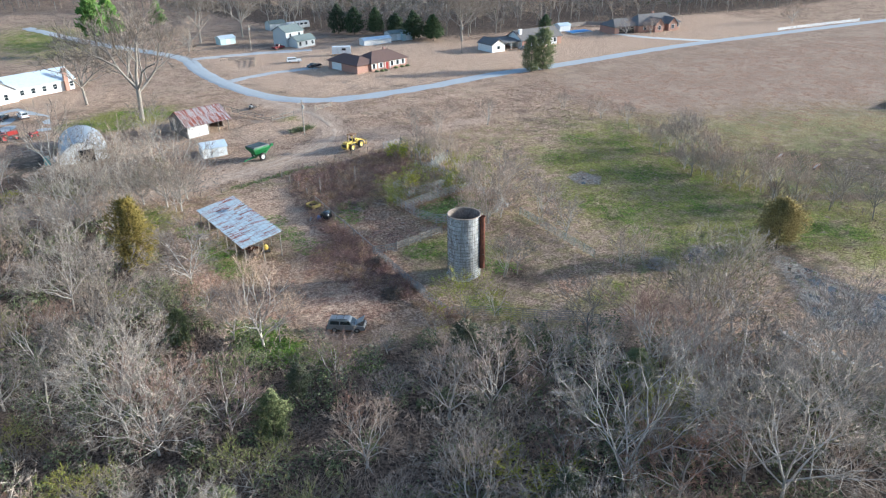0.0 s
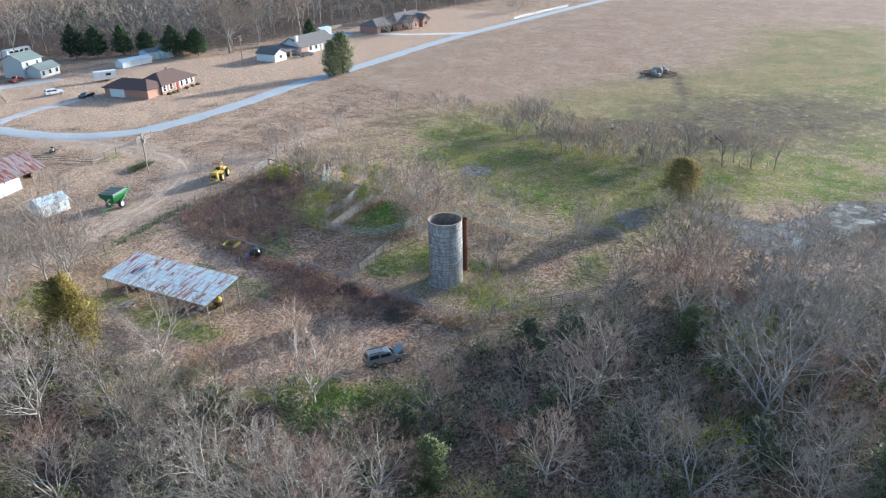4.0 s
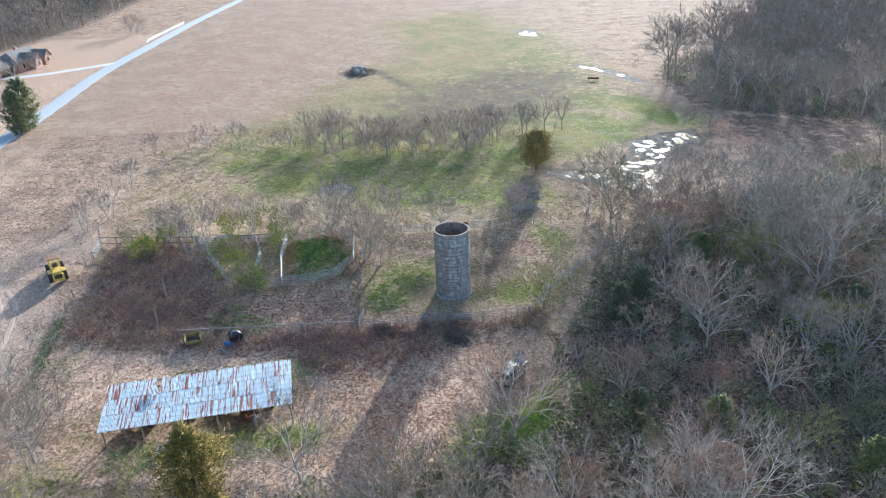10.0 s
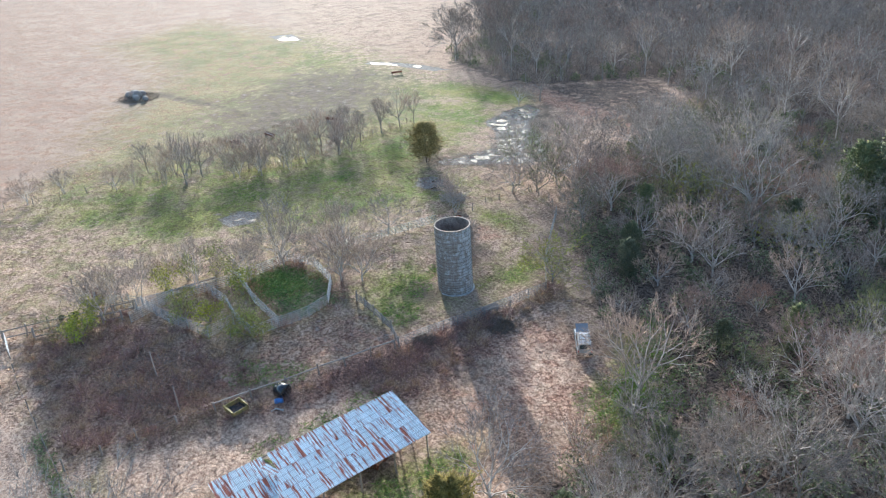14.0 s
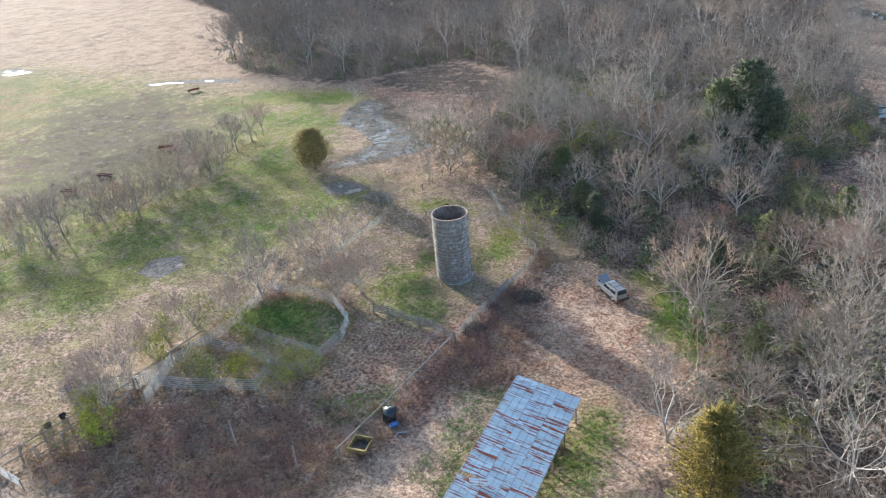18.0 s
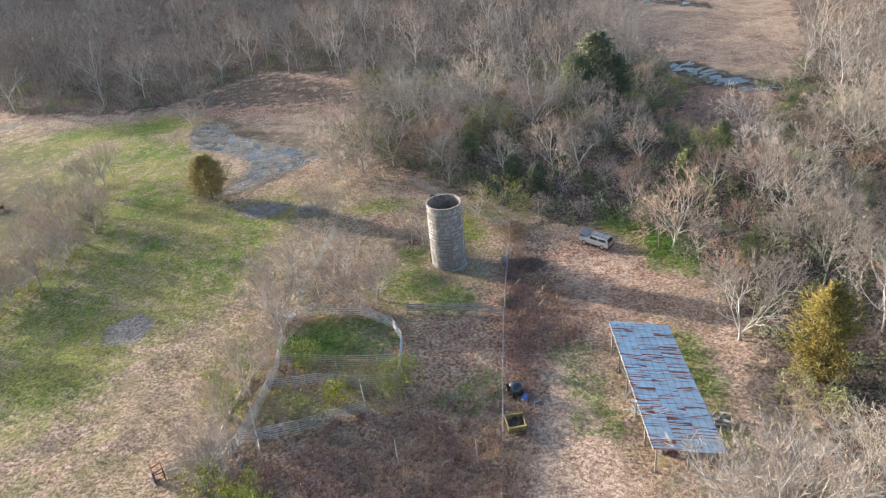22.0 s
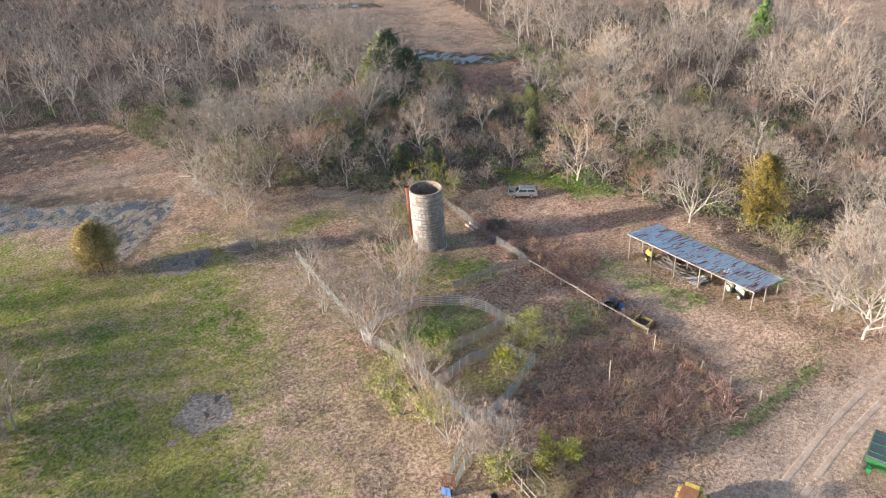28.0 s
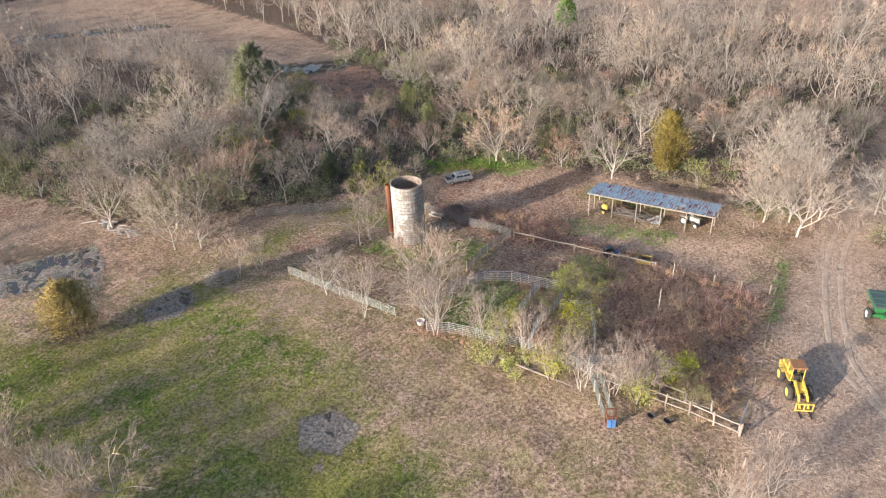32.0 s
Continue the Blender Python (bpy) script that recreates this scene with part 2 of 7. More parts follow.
PINE = twig_material("pine_green", (0.06, 0.12, 0.025), (0.16, 0.25, 0.06), 0.15)
PRIVET = twig_material("evergreen_shrub", (0.09, 0.11, 0.052), (0.26, 0.27, 0.14), 0.25)
HOLLY = twig_material("evergreen_leaves", (0.08, 0.095, 0.048), (0.21, 0.215, 0.11), 0.2)
BRIAR = twig_material("red_brown_briars", (0.21, 0.105, 0.085), (0.48, 0.285, 0.22), 0.2)
WEEDS = twig_material("dead_weeds", (0.19, 0.105, 0.078), (0.46, 0.28, 0.20), 0.2)
STRAW = twig_material("dead_grass", (0.26, 0.175, 0.11), (0.50, 0.365, 0.24), 0.15)
GRASS = twig_material("green_grass", (0.07, 0.16, 0.02), (0.27, 0.39, 0.075), 0.2)

# ---------------------------------------------------------------- zones of the ground
def dist_line(x, y, pts):
    """Distance from a broken line."""
    best = np.full(np.shape(x), 1e9)
    for (ax, ay), (bx, by) in zip(pts[:-1], pts[1:]):
        dx, dy = bx - ax, by - ay
        u = np.clip(((x - ax) * dx + (y - ay) * dy) / (dx * dx + dy * dy), 0, 1)
        best = np.minimum(best, np.hypot(x - ax - u * dx, y - ay - u * dy))
    return best


def inside(x, y, poly):
    r = np.zeros(np.shape(x), bool)
    for (ax, ay), (bx, by) in zip(poly, poly[1:] + poly[:1]):
        cross = (ay > y) != (by > y)
        r ^= cross & (x < (bx - ax) * (y - ay) / (by - ay + 1e-12) + ax)
    return r


def soft_in(x, y, poly, edge):
    d = dist_line(x, y, poly + poly[:1])
    return np.clip(0.5 + np.where(inside(x, y, poly), d, -d) / edge, 0, 1)


ROAD = [(52, 370), (64, 310), (76, 268), (80, 248), (77, 228), (76, 203), (79, 184), (86, 172.5), (98, 166.5), (120, 164), (144, 164), (171, 161), (222, 157), (278, 148), (335, 138), (420, 120), (700, 60)]
DIRT = [(77, 182), (79.5, 170), (81, 158), (78, 144), (70, 137), (61, 135), (48, 134), (36, 134.5), (24, 137), (8, 142), (-15, 146)]
DIRT2 = [(110, 131), (96, 132), (84, 131), (72, 133), (60, 134)]
HOUSE_DRIVE = [(77.5, 206), (92, 209), (107, 207)]
BACK_DRIVE = [(80, 247), (101, 244), (121, 237)]
FAR_DRIVE = [(238, 156), (228, 176), (226, 190)]
FIELD = [(20, -110), (13, -50), (10, -12), (9, 4), (-3, 15), (-14, 11), (-28, -14), (-50, -80), (-70, -150), (20, -150)]
WOODS = [(330, -135), (250, -92), (196, -44), (180, -16), (166, -7), (150, -5), (130, -3), (120, -16), (110, -29), (92, -22), (83, -13), (79, 10), (79, 28), (74, 40), (66, 45), (60, 52), (50, 60), (44, 66),
         (36, 66), (30, 72), (28, 80), (26, 92), (27, 104), (26, 118), (24, 129), (10, 134), (-20, 138), (-60, 145), (-160, 165), (-220, 150), (-220, -280), (380, -280)]
WOODS_NORTH = [(24, 139), (34, 138), (40, 143), (41, 152), (36, 158), (24, 158), (8, 162), (-40, 170), (-120, 190), (-120, 165), (-20, 146)]
PASTURE_GREEN = [(118, 114), (111, 103), (101, 96), (93, 89), (87, 78), (86, 66), (83, 56), (86, 47), (96, 52), (104, 44), (112, 22), (128, 12), (142, 30), (146, 60), (140, 98), (130, 114)]
GREEN_FAR = [(128, 112), (124, 60), (135, 20), (170, 6), (240, 0), (330, 10), (300, 60), (240, 60), (190, 70), (150, 90)]
WEST_FIELD = [(-62, 36), (-74, 70), (-86, 112), (-90, 150), (-260, 200), (-260, 20), (-120, 16)]
BARE = [(-10, 17), (7, 8), (17, 30), (16, 41), (4, 44), (-4, 32)]
MUD = [(135, 80), (130, 45), (150, 18), (180, 10), (200, 25), (190, 50), (170, 72)]
SUV_CLEAR = [(50, 62), (36, 67), (29, 78), (28, 92), (36, 92), (50, 90)]

axis_x = np.concatenate([-150 - np.geomspace(2, 2600, 26)[::-1], np.arange(-150, 0, 2.5), np.arange(0, 150, 1.0), np.arange(150, 300, 2.0), 300 + np.geomspace(2, 2600, 26)])
axis_y = np.concatenate([-220 - np.geomspace(2, 2600, 26)[::-1], np.arange(-220, -20, 3.0), np.arange(-20, 190, 1.0), np.arange(190, 330, 2.0), 330 + np.geomspace(2, 2600, 26)])
gx, gy = np.meshgrid(axis_x, axis_y)
gx, gy = gx.ravel(), gy.ravel()
nx, ny = len(axis_x), len(axis_y)
cell = (np.arange(ny - 1)[:, None] * nx + np.arange(nx - 1)[None]).ravel()
PONDS = [[(116, 9), (115.7, 17), (113, 25), (105, 28.5), (98.2, 35), (99, 42), (100.5, 48), (98, 48.5), (95, 44), (89, 39), (85.5, 33), (92, 28), (104.7, 20), (111, 10)],
         [(187, 10), (180, 6), (163, 2), (162, -1), (172, 0), (184, 4), (190, 8)],
         [(96, 56), (92.4, 58.7), (88.5, 57), (87.6, 54.2), (91, 53), (94.5, 53.8)],
         [(104, 92), (100, 92), (99, 88), (102, 86), (105, 88)],
         [(9, -9), (7, 2), (4, 10), (-2, 16), (-10, 19), (-11, 12), (-3.5, 4), (1.5, -9)],
         [(16, -98), (-14, -66), (-20, -60), (-22, -66), (12, -104)],
         [(262, 8), (250, 10), (244, 4), (258, 1)]]
hz = gz(gx, gy)
wet = np.zeros(len(gx))
for pool in PONDS:
    wet = np.maximum(wet, soft_in(gx, gy, pool, 1.6))
for pool in PONDS:
    u = soft_in(gx, gy, pool, 2.6)
    bed = np.mean([gz(*p) for p in pool]) - 0.12 + 0.055 * np.sin(gx * 0.9 + 1.7 * np.sin(gy * 0.7)) * np.sin(gy * 1.1 + 1.5 * np.sin(gx * 0.6))
    hz += u * (bed + 0.05 * np.random.default_rng(3).normal(size=len(gx)) - hz)


def ground_material():
    m, nt, bsdf = nodes_of("pasture")
    pos = nt.nodes.new("ShaderNodeNewGeometry").outputs["Position"]

    def zone(name):
        a = nt.nodes.new("ShaderNodeAttribute")
        a.attribute_name = name
        return a.outputs["Fac"]
    n0, n1, n2, n3, n4 = noise_of(nt, pos, 0.22, 5, 0.6), noise_of(nt, pos, 0.09, 5), noise_of(nt, pos, 0.5, 6, 0.65), noise_of(nt, pos, 2.6, 6, 0.72), noise_of(nt, pos, 8.0, 4, 0.7)
    wave = nt.nodes.new("ShaderNodeTexNoise")
    stretch = nt.nodes.new("ShaderNodeMapping")
    stretch.inputs["Scale"].default_value = (0.12, 0.9, 1)
    stretch.inputs["Rotation"].default_value = (0, 0, 0.35)
    nt.links.new(pos, stretch.inputs[0])
    nt.links.new(stretch.outputs[0], wave.inputs["Vector"])
    wave.inputs["Scale"].default_value = 1.0
    wave.inputs["Detail"].default_value = 5
    fine = ramp(nt, [(0.42, (0, 0, 0)), (0.58, (1, 1, 1))], n3)
    blotch = ramp(nt, [(0.42, (0, 0, 0)), (0.60, (1, 1, 1))], n2)
    straw = mix(nt, fine, (0.19, 0.122, 0.084), (0.575, 0.415, 0.298))
    straw = mix(nt, math_of(nt, 'MULTIPLY', blotch, 0.55), straw, (0.25, 0.16, 0.112))
    straw = mix(nt, ramp(nt, [(0.50, (0, 0, 0)), (0.62, (0.5, 0.5, 0.5))], n1), straw, (0.43, 0.32, 0.225))
    straw = mix(nt, ramp(nt, [(0.54, (0, 0, 0)), (0.70, (0.2, 0.2, 0.2))], wave.outputs[0]), straw, (0.22, 0.155, 0.115))
    patch = ramp(nt, [(0.50, (0, 0, 0)), (0.58, (0.75, 0.75, 0.75))], n0)
    straw = mix(nt, patch, straw, mix(nt, fine, (0.27, 0.172, 0.12), (0.60, 0.43, 0.315)))
    dull = ramp(nt, [(0.36, (0.6, 0.6, 0.6)), (0.45, (0, 0, 0))], n0)
    straw = mix(nt, dull, straw, mix(nt, fine, (0.11, 0.08, 0.06), (0.27, 0.20, 0.14)))
    green = mix(nt, fine, (0.065, 0.10, 0.018), (0.19, 0.235, 0.045))
    green = mix(nt, ramp(nt, [(0.40, (0, 0, 0)), (0.60, (0.85, 0.85, 0.85))], n1), green, mix(nt, fine, (0.16, 0.14, 0.04), (0.33, 0.30, 0.095)))
    # leaf litter, its colour darkened for the shade under the trees
    shaded_litter = mix(nt, fine, (0.05, 0.038, 0.03), (0.22, 0.16, 0.12))
    mud = mix(nt, blotch, (0.065, 0.05, 0.037), (0.18, 0.14, 0.10))
    dirt = mix(nt, fine, (0.34, 0.24, 0.175), (0.56, 0.42, 0.315))
    silt = mix(nt, fine, (0.15, 0.13, 0.11), (0.34, 0.305, 0.265))
    weed = mix(nt, fine, (0.15, 0.08, 0.055), (0.48, 0.295, 0.205))
    lawn = mix(nt, fine, (0.31, 0.20, 0.138), (0.66, 0.48, 0.34))

    def edge(z, width=0.25):
        s = math_of(nt, 'ADD', z, math_of(nt, 'MULTIPLY_ADD', n2, 1.9, -0.95))
        s = math_of(nt, 'ADD', s, math_of(nt, 'MULTIPLY_ADD', n0, 1.1, -0.55))
        return math_of(nt, 'MULTIPLY_ADD', s, 1 / width, 0.5 - 0.5 / width, True)
    hay = mix(nt, ramp(nt, [(0.38, (0, 0, 0)), (0.62, (1, 1, 1))], n1), (0.30, 0.212, 0.157), (0.375, 0.28, 0.21))
    straw = mix(nt, math_of(nt, 'MULTIPLY', zone("hay"), 0.75), straw, hay)
    col = mix(nt, edge(zone("green"), 0.75), straw, green)
    col = mix(nt, edge(zone("lawn"), 0.4), col, lawn)
    col = mix(nt, edge(zone("weed"), 0.4), col, weed)
    col = mix(nt, edge(zone("shaded_litter"), 0.35), col, shaded_litter)
    col = mix(nt, edge(zone("mud"), 0.5), col, mud)
    col = mix(nt, edge(zone("dirt"), 0.4), col, dirt)
    col = mix(nt, edge(zone("silt"), 0.4), col, silt)
    speck = ramp(nt, [(0.38, (0.5, 0.5, 0.5)), (0.62, (1.3, 1.3, 1.3))], n4)
    col = mix(nt, 0.8, col, speck, 'MULTIPLY')
    nt.links.new(col, bsdf.inputs["Base Color"])
    bsdf.inputs["Roughness"].default_value = 0.97
    bsdf.inputs["Specular IOR Level"].default_value = 0.08
    h = math_of(nt, 'ADD', math_of(nt, 'MULTIPLY', n3, 0.6), math_of(nt, 'MULTIPLY', n4, 0.4))
    bump_of(nt, h, 0.9, 0.2, bsdf)
    return m


PASTURE = ground_material()
ground_mesh = array_mesh("ground", np.stack([gx, gy, hz], 1), np.zeros((0, 3), int), np.stack([cell, cell + 1, cell + nx + 1, cell + nx], 1), PASTURE, True)


def blob(cx, cy, rx, ry, turn=0.0):
    c, s = math.cos(turn), math.sin(turn)
    u, v = (gx - cx) * c + (gy - cy) * s, -(gx - cx) * s + (gy - cy) * c
    return np.clip(1.3 - np.hypot(u / rx, v / ry), 0, 1)


woods_mask = np.maximum(soft_in(gx, gy, WOODS, 8), soft_in(gx, gy, WOODS_NORTH, 6))
zones = {
    "green": np.clip(np.maximum.reduce([blob(126, 9, 12, 9) * 0.9, blob(90, 6, 6, 3) * 0.8, 0.74 * soft_in(gx, gy, PASTURE_GREEN, 9), 0.7 * soft_in(gx, gy, GREEN_FAR, 30), 0.62 * soft_in(gx, gy, [(124, 122), (118, 104), (140, 98), (148, 40), (176, 40), (180, 80), (150, 112)], 14), blob(67, 81, 6, 8) * 0.8, blob(58, 66, 4, 9) * 0.8, blob(72, 57, 8, 4) * 0.8, blob(105, 89, 9, 6) * 1.1, blob(135, 88, 9, 22) * 0.8, blob(150, 20, 20, 12) * 0.8,
                                        blob(76, 94, 6, 6), blob(62, 84, 6, 8) * 0.7, blob(35, 101, 3, 12) * 0.8, blob(46, 108, 2.5, 11) * 0.75, blob(31, 74, 5, 7) * 1.2, blob(108, 96, 10, 14), blob(112, 52, 12, 8),
                                        blob(43, 186, 14, 9) * 1.4, blob(50, 325, 24, 50) * 0.8, blob(30, 124, 5, 6) * 0.8, blob(140, 12, 16, 9) * 0.9, blob(75, 160, 4, 3), 0.27 * soft_in(gx, gy, [(36, 60), (140, 20), (140, 130), (36, 130)], 15), 1.2 * soft_in(gx, gy, [(40, 61), (24, 73), (27, 84), (38, 68)], 3), blob(46.5, 104, 1.2, 14) * 0.6, 0.62 * soft_in(gx, gy, [(130, 112), (128, 40), (160, 8), (240, 10), (230, 60), (180, 95)], 25)]), 0, 1),
    # woods and the bay behind the pond: litter with shade in its colour
    "shaded_litter": np.maximum.reduce([0.8 * soft_in(gx, gy, [(150, 262), (172, 226), (215, 212), (270, 208), (330, 190), (640, 160), (640, 600), (110, 600), (130, 330), (138, 280)], 12), woods_mask * (1 - soft_in(gx, gy, FIELD, 6)) * (1 - soft_in(gx, gy, WEST_FIELD, 8)) * (1 - 0.6 * soft_in(gx, gy, BARE, 5)) * 0.95, 0.7 * soft_in(gx, gy, [(80, 6), (112, 0), (128, -4), (110, -28), (84, -14)], 8)]),
    "weed": np.maximum.reduce([0.52 * soft_in(gx, gy, [(55, 88), (66, 88), (67, 104), (82, 112), (84, 127), (56, 127)], 7), soft_in(gx, gy, BARE, 4) * 0.95, 0.5 * soft_in(gx, gy, [(30, 72), (52, 64), (52, 98), (30, 98)], 8), 0.36 * soft_in(gx, gy, [(138, 150), (136, 40), (240, 5), (420, -60), (700, 40), (420, 112), (230, 148)], 25), 0.6 * soft_in(gx, gy, [(80, 12), (118, 7), (128, -2), (110, -28), (84, -12)], 8), blob(66, 116, 12, 9) * 0.6, blob(53, 92, 4, 18) * 0.9, blob(48, 84, 10, 7) * 0.5, blob(70, 62, 5, 5) * 0.55, soft_in(gx, gy, [(56, 106), (66, 105), (82, 112), (82, 127), (56, 127)], 8) * 0.55, blob(48, 83, 5, 6) * 0.7]),
    "mud": np.maximum.reduce([soft_in(gx, gy, MUD, 26) * 0.66, np.clip(1 - dist_line(gx, gy, [(120, 62), (150, 40), (185, 15)]) / 5, 0, 1) * 0.8, np.clip(1 - dist_line(gx, gy, [(125, 90), (165, 60), (205, 70)]) / 4, 0, 1) * 0.7, np.clip(wet * 1.5, 0, 1), np.clip(1 - dist_line(gx, gy, [(101, 49), (88, 30), (112, 10)]) / 6, 0, 0.7), blob(24, 166, 15, 8) * 0.8, blob(67, 70, 4, 6) * 0.85, blob(62, 80, 4, 3) * 0.6, blob(168, 190, 12, 4) * 0.4]),
    "silt": np.clip(wet * 1.4, 0, 1) * np.where(gx > 60, 1, 0.3),
    "dirt": np.maximum.reduce([np.clip(1.3 - dist_line(gx, gy, DIRT) / 5.0, 0, 1), 0.72 * soft_in(gx, gy, [(36, 129), (84, 129.5), (98, 131), (86, 143), (60, 141), (36, 141)], 5), 0.85 * np.clip(1.2 - dist_line(gx, gy, DIRT2) / 4.5, 0, 1), blob(30, 226, 14, 7) * 0.5]),
    "hay": soft_in(gx, gy, [(140, 160), (138, 105), (150, 60), (200, 40), (260, 0), (420, -60), (900, -100), (900, 60), (420, 118), (230, 154)], 30),
    "lawn": np.maximum.reduce([0.8 * soft_in(gx, gy, [(45, 98), (53, 98), (55, 123), (40, 125), (44, 117)], 5), soft_in(gx, gy, [(82, 250), (80, 195), (90, 174), (120, 168), (300, 148), (300, 200), (175, 212), (150, 240)], 12) * 0.9, blob(30, 212, 22, 12), blob(70, 155, 18, 14) * 0.6, blob(40, 79, 10, 8) * 0.9, blob(47, 104, 5, 14) * 0.6, blob(118, 130, 14, 12) * 0.3, blob(90, 108, 6, 20, 0.15) * 0.35]),
}
for key, val in zones.items():
    ground_mesh.attributes.new(key, 'FLOAT', 'POINT').data.foreach_set("value", val.astype(np.float32))
ground = tagged(new("ground", ground_mesh), "winter pasture of dead grass, green patches and leaf litter", "ground", kind="structure")


def ribbon(name, pts, width, mat, label, lift=0.05, kind="structure", crown=0.05, category="road"):
    """A road laid over the ground along a broken line, rounded at its bends."""
    p = [Vector((*q, 0)) for q in pts]
    dense = []
    for i in range(len(p) - 1):
        a, b, c, d = p[max(i - 1, 0)], p[i], p[i + 1], p[min(i + 2, len(p) - 1)]
        n = max(2, int((c - b).length / 2.5))
        for k in range(n):
            t = k / n
            dense.append(0.5 * ((2 * b) + (c - a) * t + (2 * a - 5 * b + 4 * c - d) * t * t + (3 * b - a - 3 * c + d) * t ** 3))
    dense.append(p[-1])
    s = Shape()
    cols = 7
    for i, q in enumerate(dense):
        d = (dense[min(i + 1, len(dense) - 1)] - dense[max(i - 1, 0)]).normalized()
        nrm = Vector((-d.y, d.x, 0))
        for k in range(cols):
            u = k / (cols - 1) * 2 - 1
            w = q + nrm * (u * width / 2 * (1 + 0.06 * math.sin(i * 1.7 + k * 5) * abs(u)))
            s.v.append((w.x, w.y, float(gz(w.x, w.y)) + (lift + crown * (1 - u * u) if abs(u) < 0.99 else -0.1)))
    for i in range(len(dense) - 1):
        for k in range(cols - 1):
            o = i * cols + k
            s.f.append((o, o + 1, o + cols + 1, o + cols))
    ob = new(name, s.mesh(name, mat, True))
    return tagged(ob, label, category, kind=kind)


ASPHALT = surface("old_asphalt", (0.33, 0.35, 0.375), (0.44, 0.46, 0.48), 1.2, 0.85, bump=0.3, stain=(0.36, 0.34, 0.32), amount=0.5, world_space=True)
GRAVEL = surface("pale_gravel", (0.38, 0.38, 0.385), (0.52, 0.51, 0.50), 1.5, 0.9, bump=0.5, stain=(0.30, 0.25, 0.20), amount=0.5, world_space=True)
CONCRETE_SLAB = surface("concrete_drive", (0.5, 0.49, 0.46), (0.66, 0.65, 0.62), 1.0, 0.85, bump=0.2, stain=(0.42, 0.4, 0.37), world_space=True)
TRACK_SOIL = surface("packed_soil", (0.36, 0.262, 0.19), (0.57, 0.435, 0.325), 1.4, 0.95, bump=0.5, stain=(0.30, 0.21, 0.15), amount=0.6, world_space=True)
ribbon("road", ROAD, 6.0, ASPHALT, "grey asphalt country road with worn edges")
ribbon("house_driveway", HOUSE_DRIVE, 4.5, GRAVEL, "grey gravel driveway to the brick house")
ribbon("back_driveway", BACK_DRIVE, 6.0, GRAVEL, "pale gravel driveway to the grey house")
ribbon("far_driveway", FAR_DRIVE, 4.5, CONCRETE_SLAB, "white concrete driveway to the far brick house")
for off in (-0.95, 0.95):
    line = [(x + off * (0.3 if i < 4 else 0.1), y + off * (0.35 if i < 4 else 1.0)) for i, (x, y) in enumerate(DIRT)]
    ribbon("wheel_rut", line, 1.0, TRACK_SOIL, "bare pale wheel rut of the farm track", 0.015, crown=0.0)

# water
m_water, nt_w, b_w = nodes_of("muddy_water")
b_w.inputs["Base Color"].default_value = (0.06, 0.055, 0.045, 1)
b_w.inputs["Roughness"].default_value = 0.06
b_w.inputs["Specular IOR Level"].default_value = 0.6
posw = nt_w.nodes.new("ShaderNodeNewGeometry").outputs["Position"]
bump_of(nt_w, noise_of(nt_w, posw, 1.6, 4), 0.12, 0.05, b_w)
for pool in PONDS:
    cx, cy = np.mean(pool, 0)
    s = Shape()
    z = float(np.mean([gz(*p) for p in pool])) - (0.15 if 85 < cx < 104 and len(pool) == 5 else 0.128)
    s.v = [(px, py, z) for px, py in pool]
    s.f = [tuple(range(len(pool)))]
    tagged(new("water", s.mesh("water", m_water)), "shallow muddy standing water in the grass", "water", kind="structure")

# ---------------------------------------------------------------- trees
def rand_dirs(n, r):
    v = r.normal(size=(n, 3))
    return v / np.linalg.norm(v, axis=1, keepdims=True)


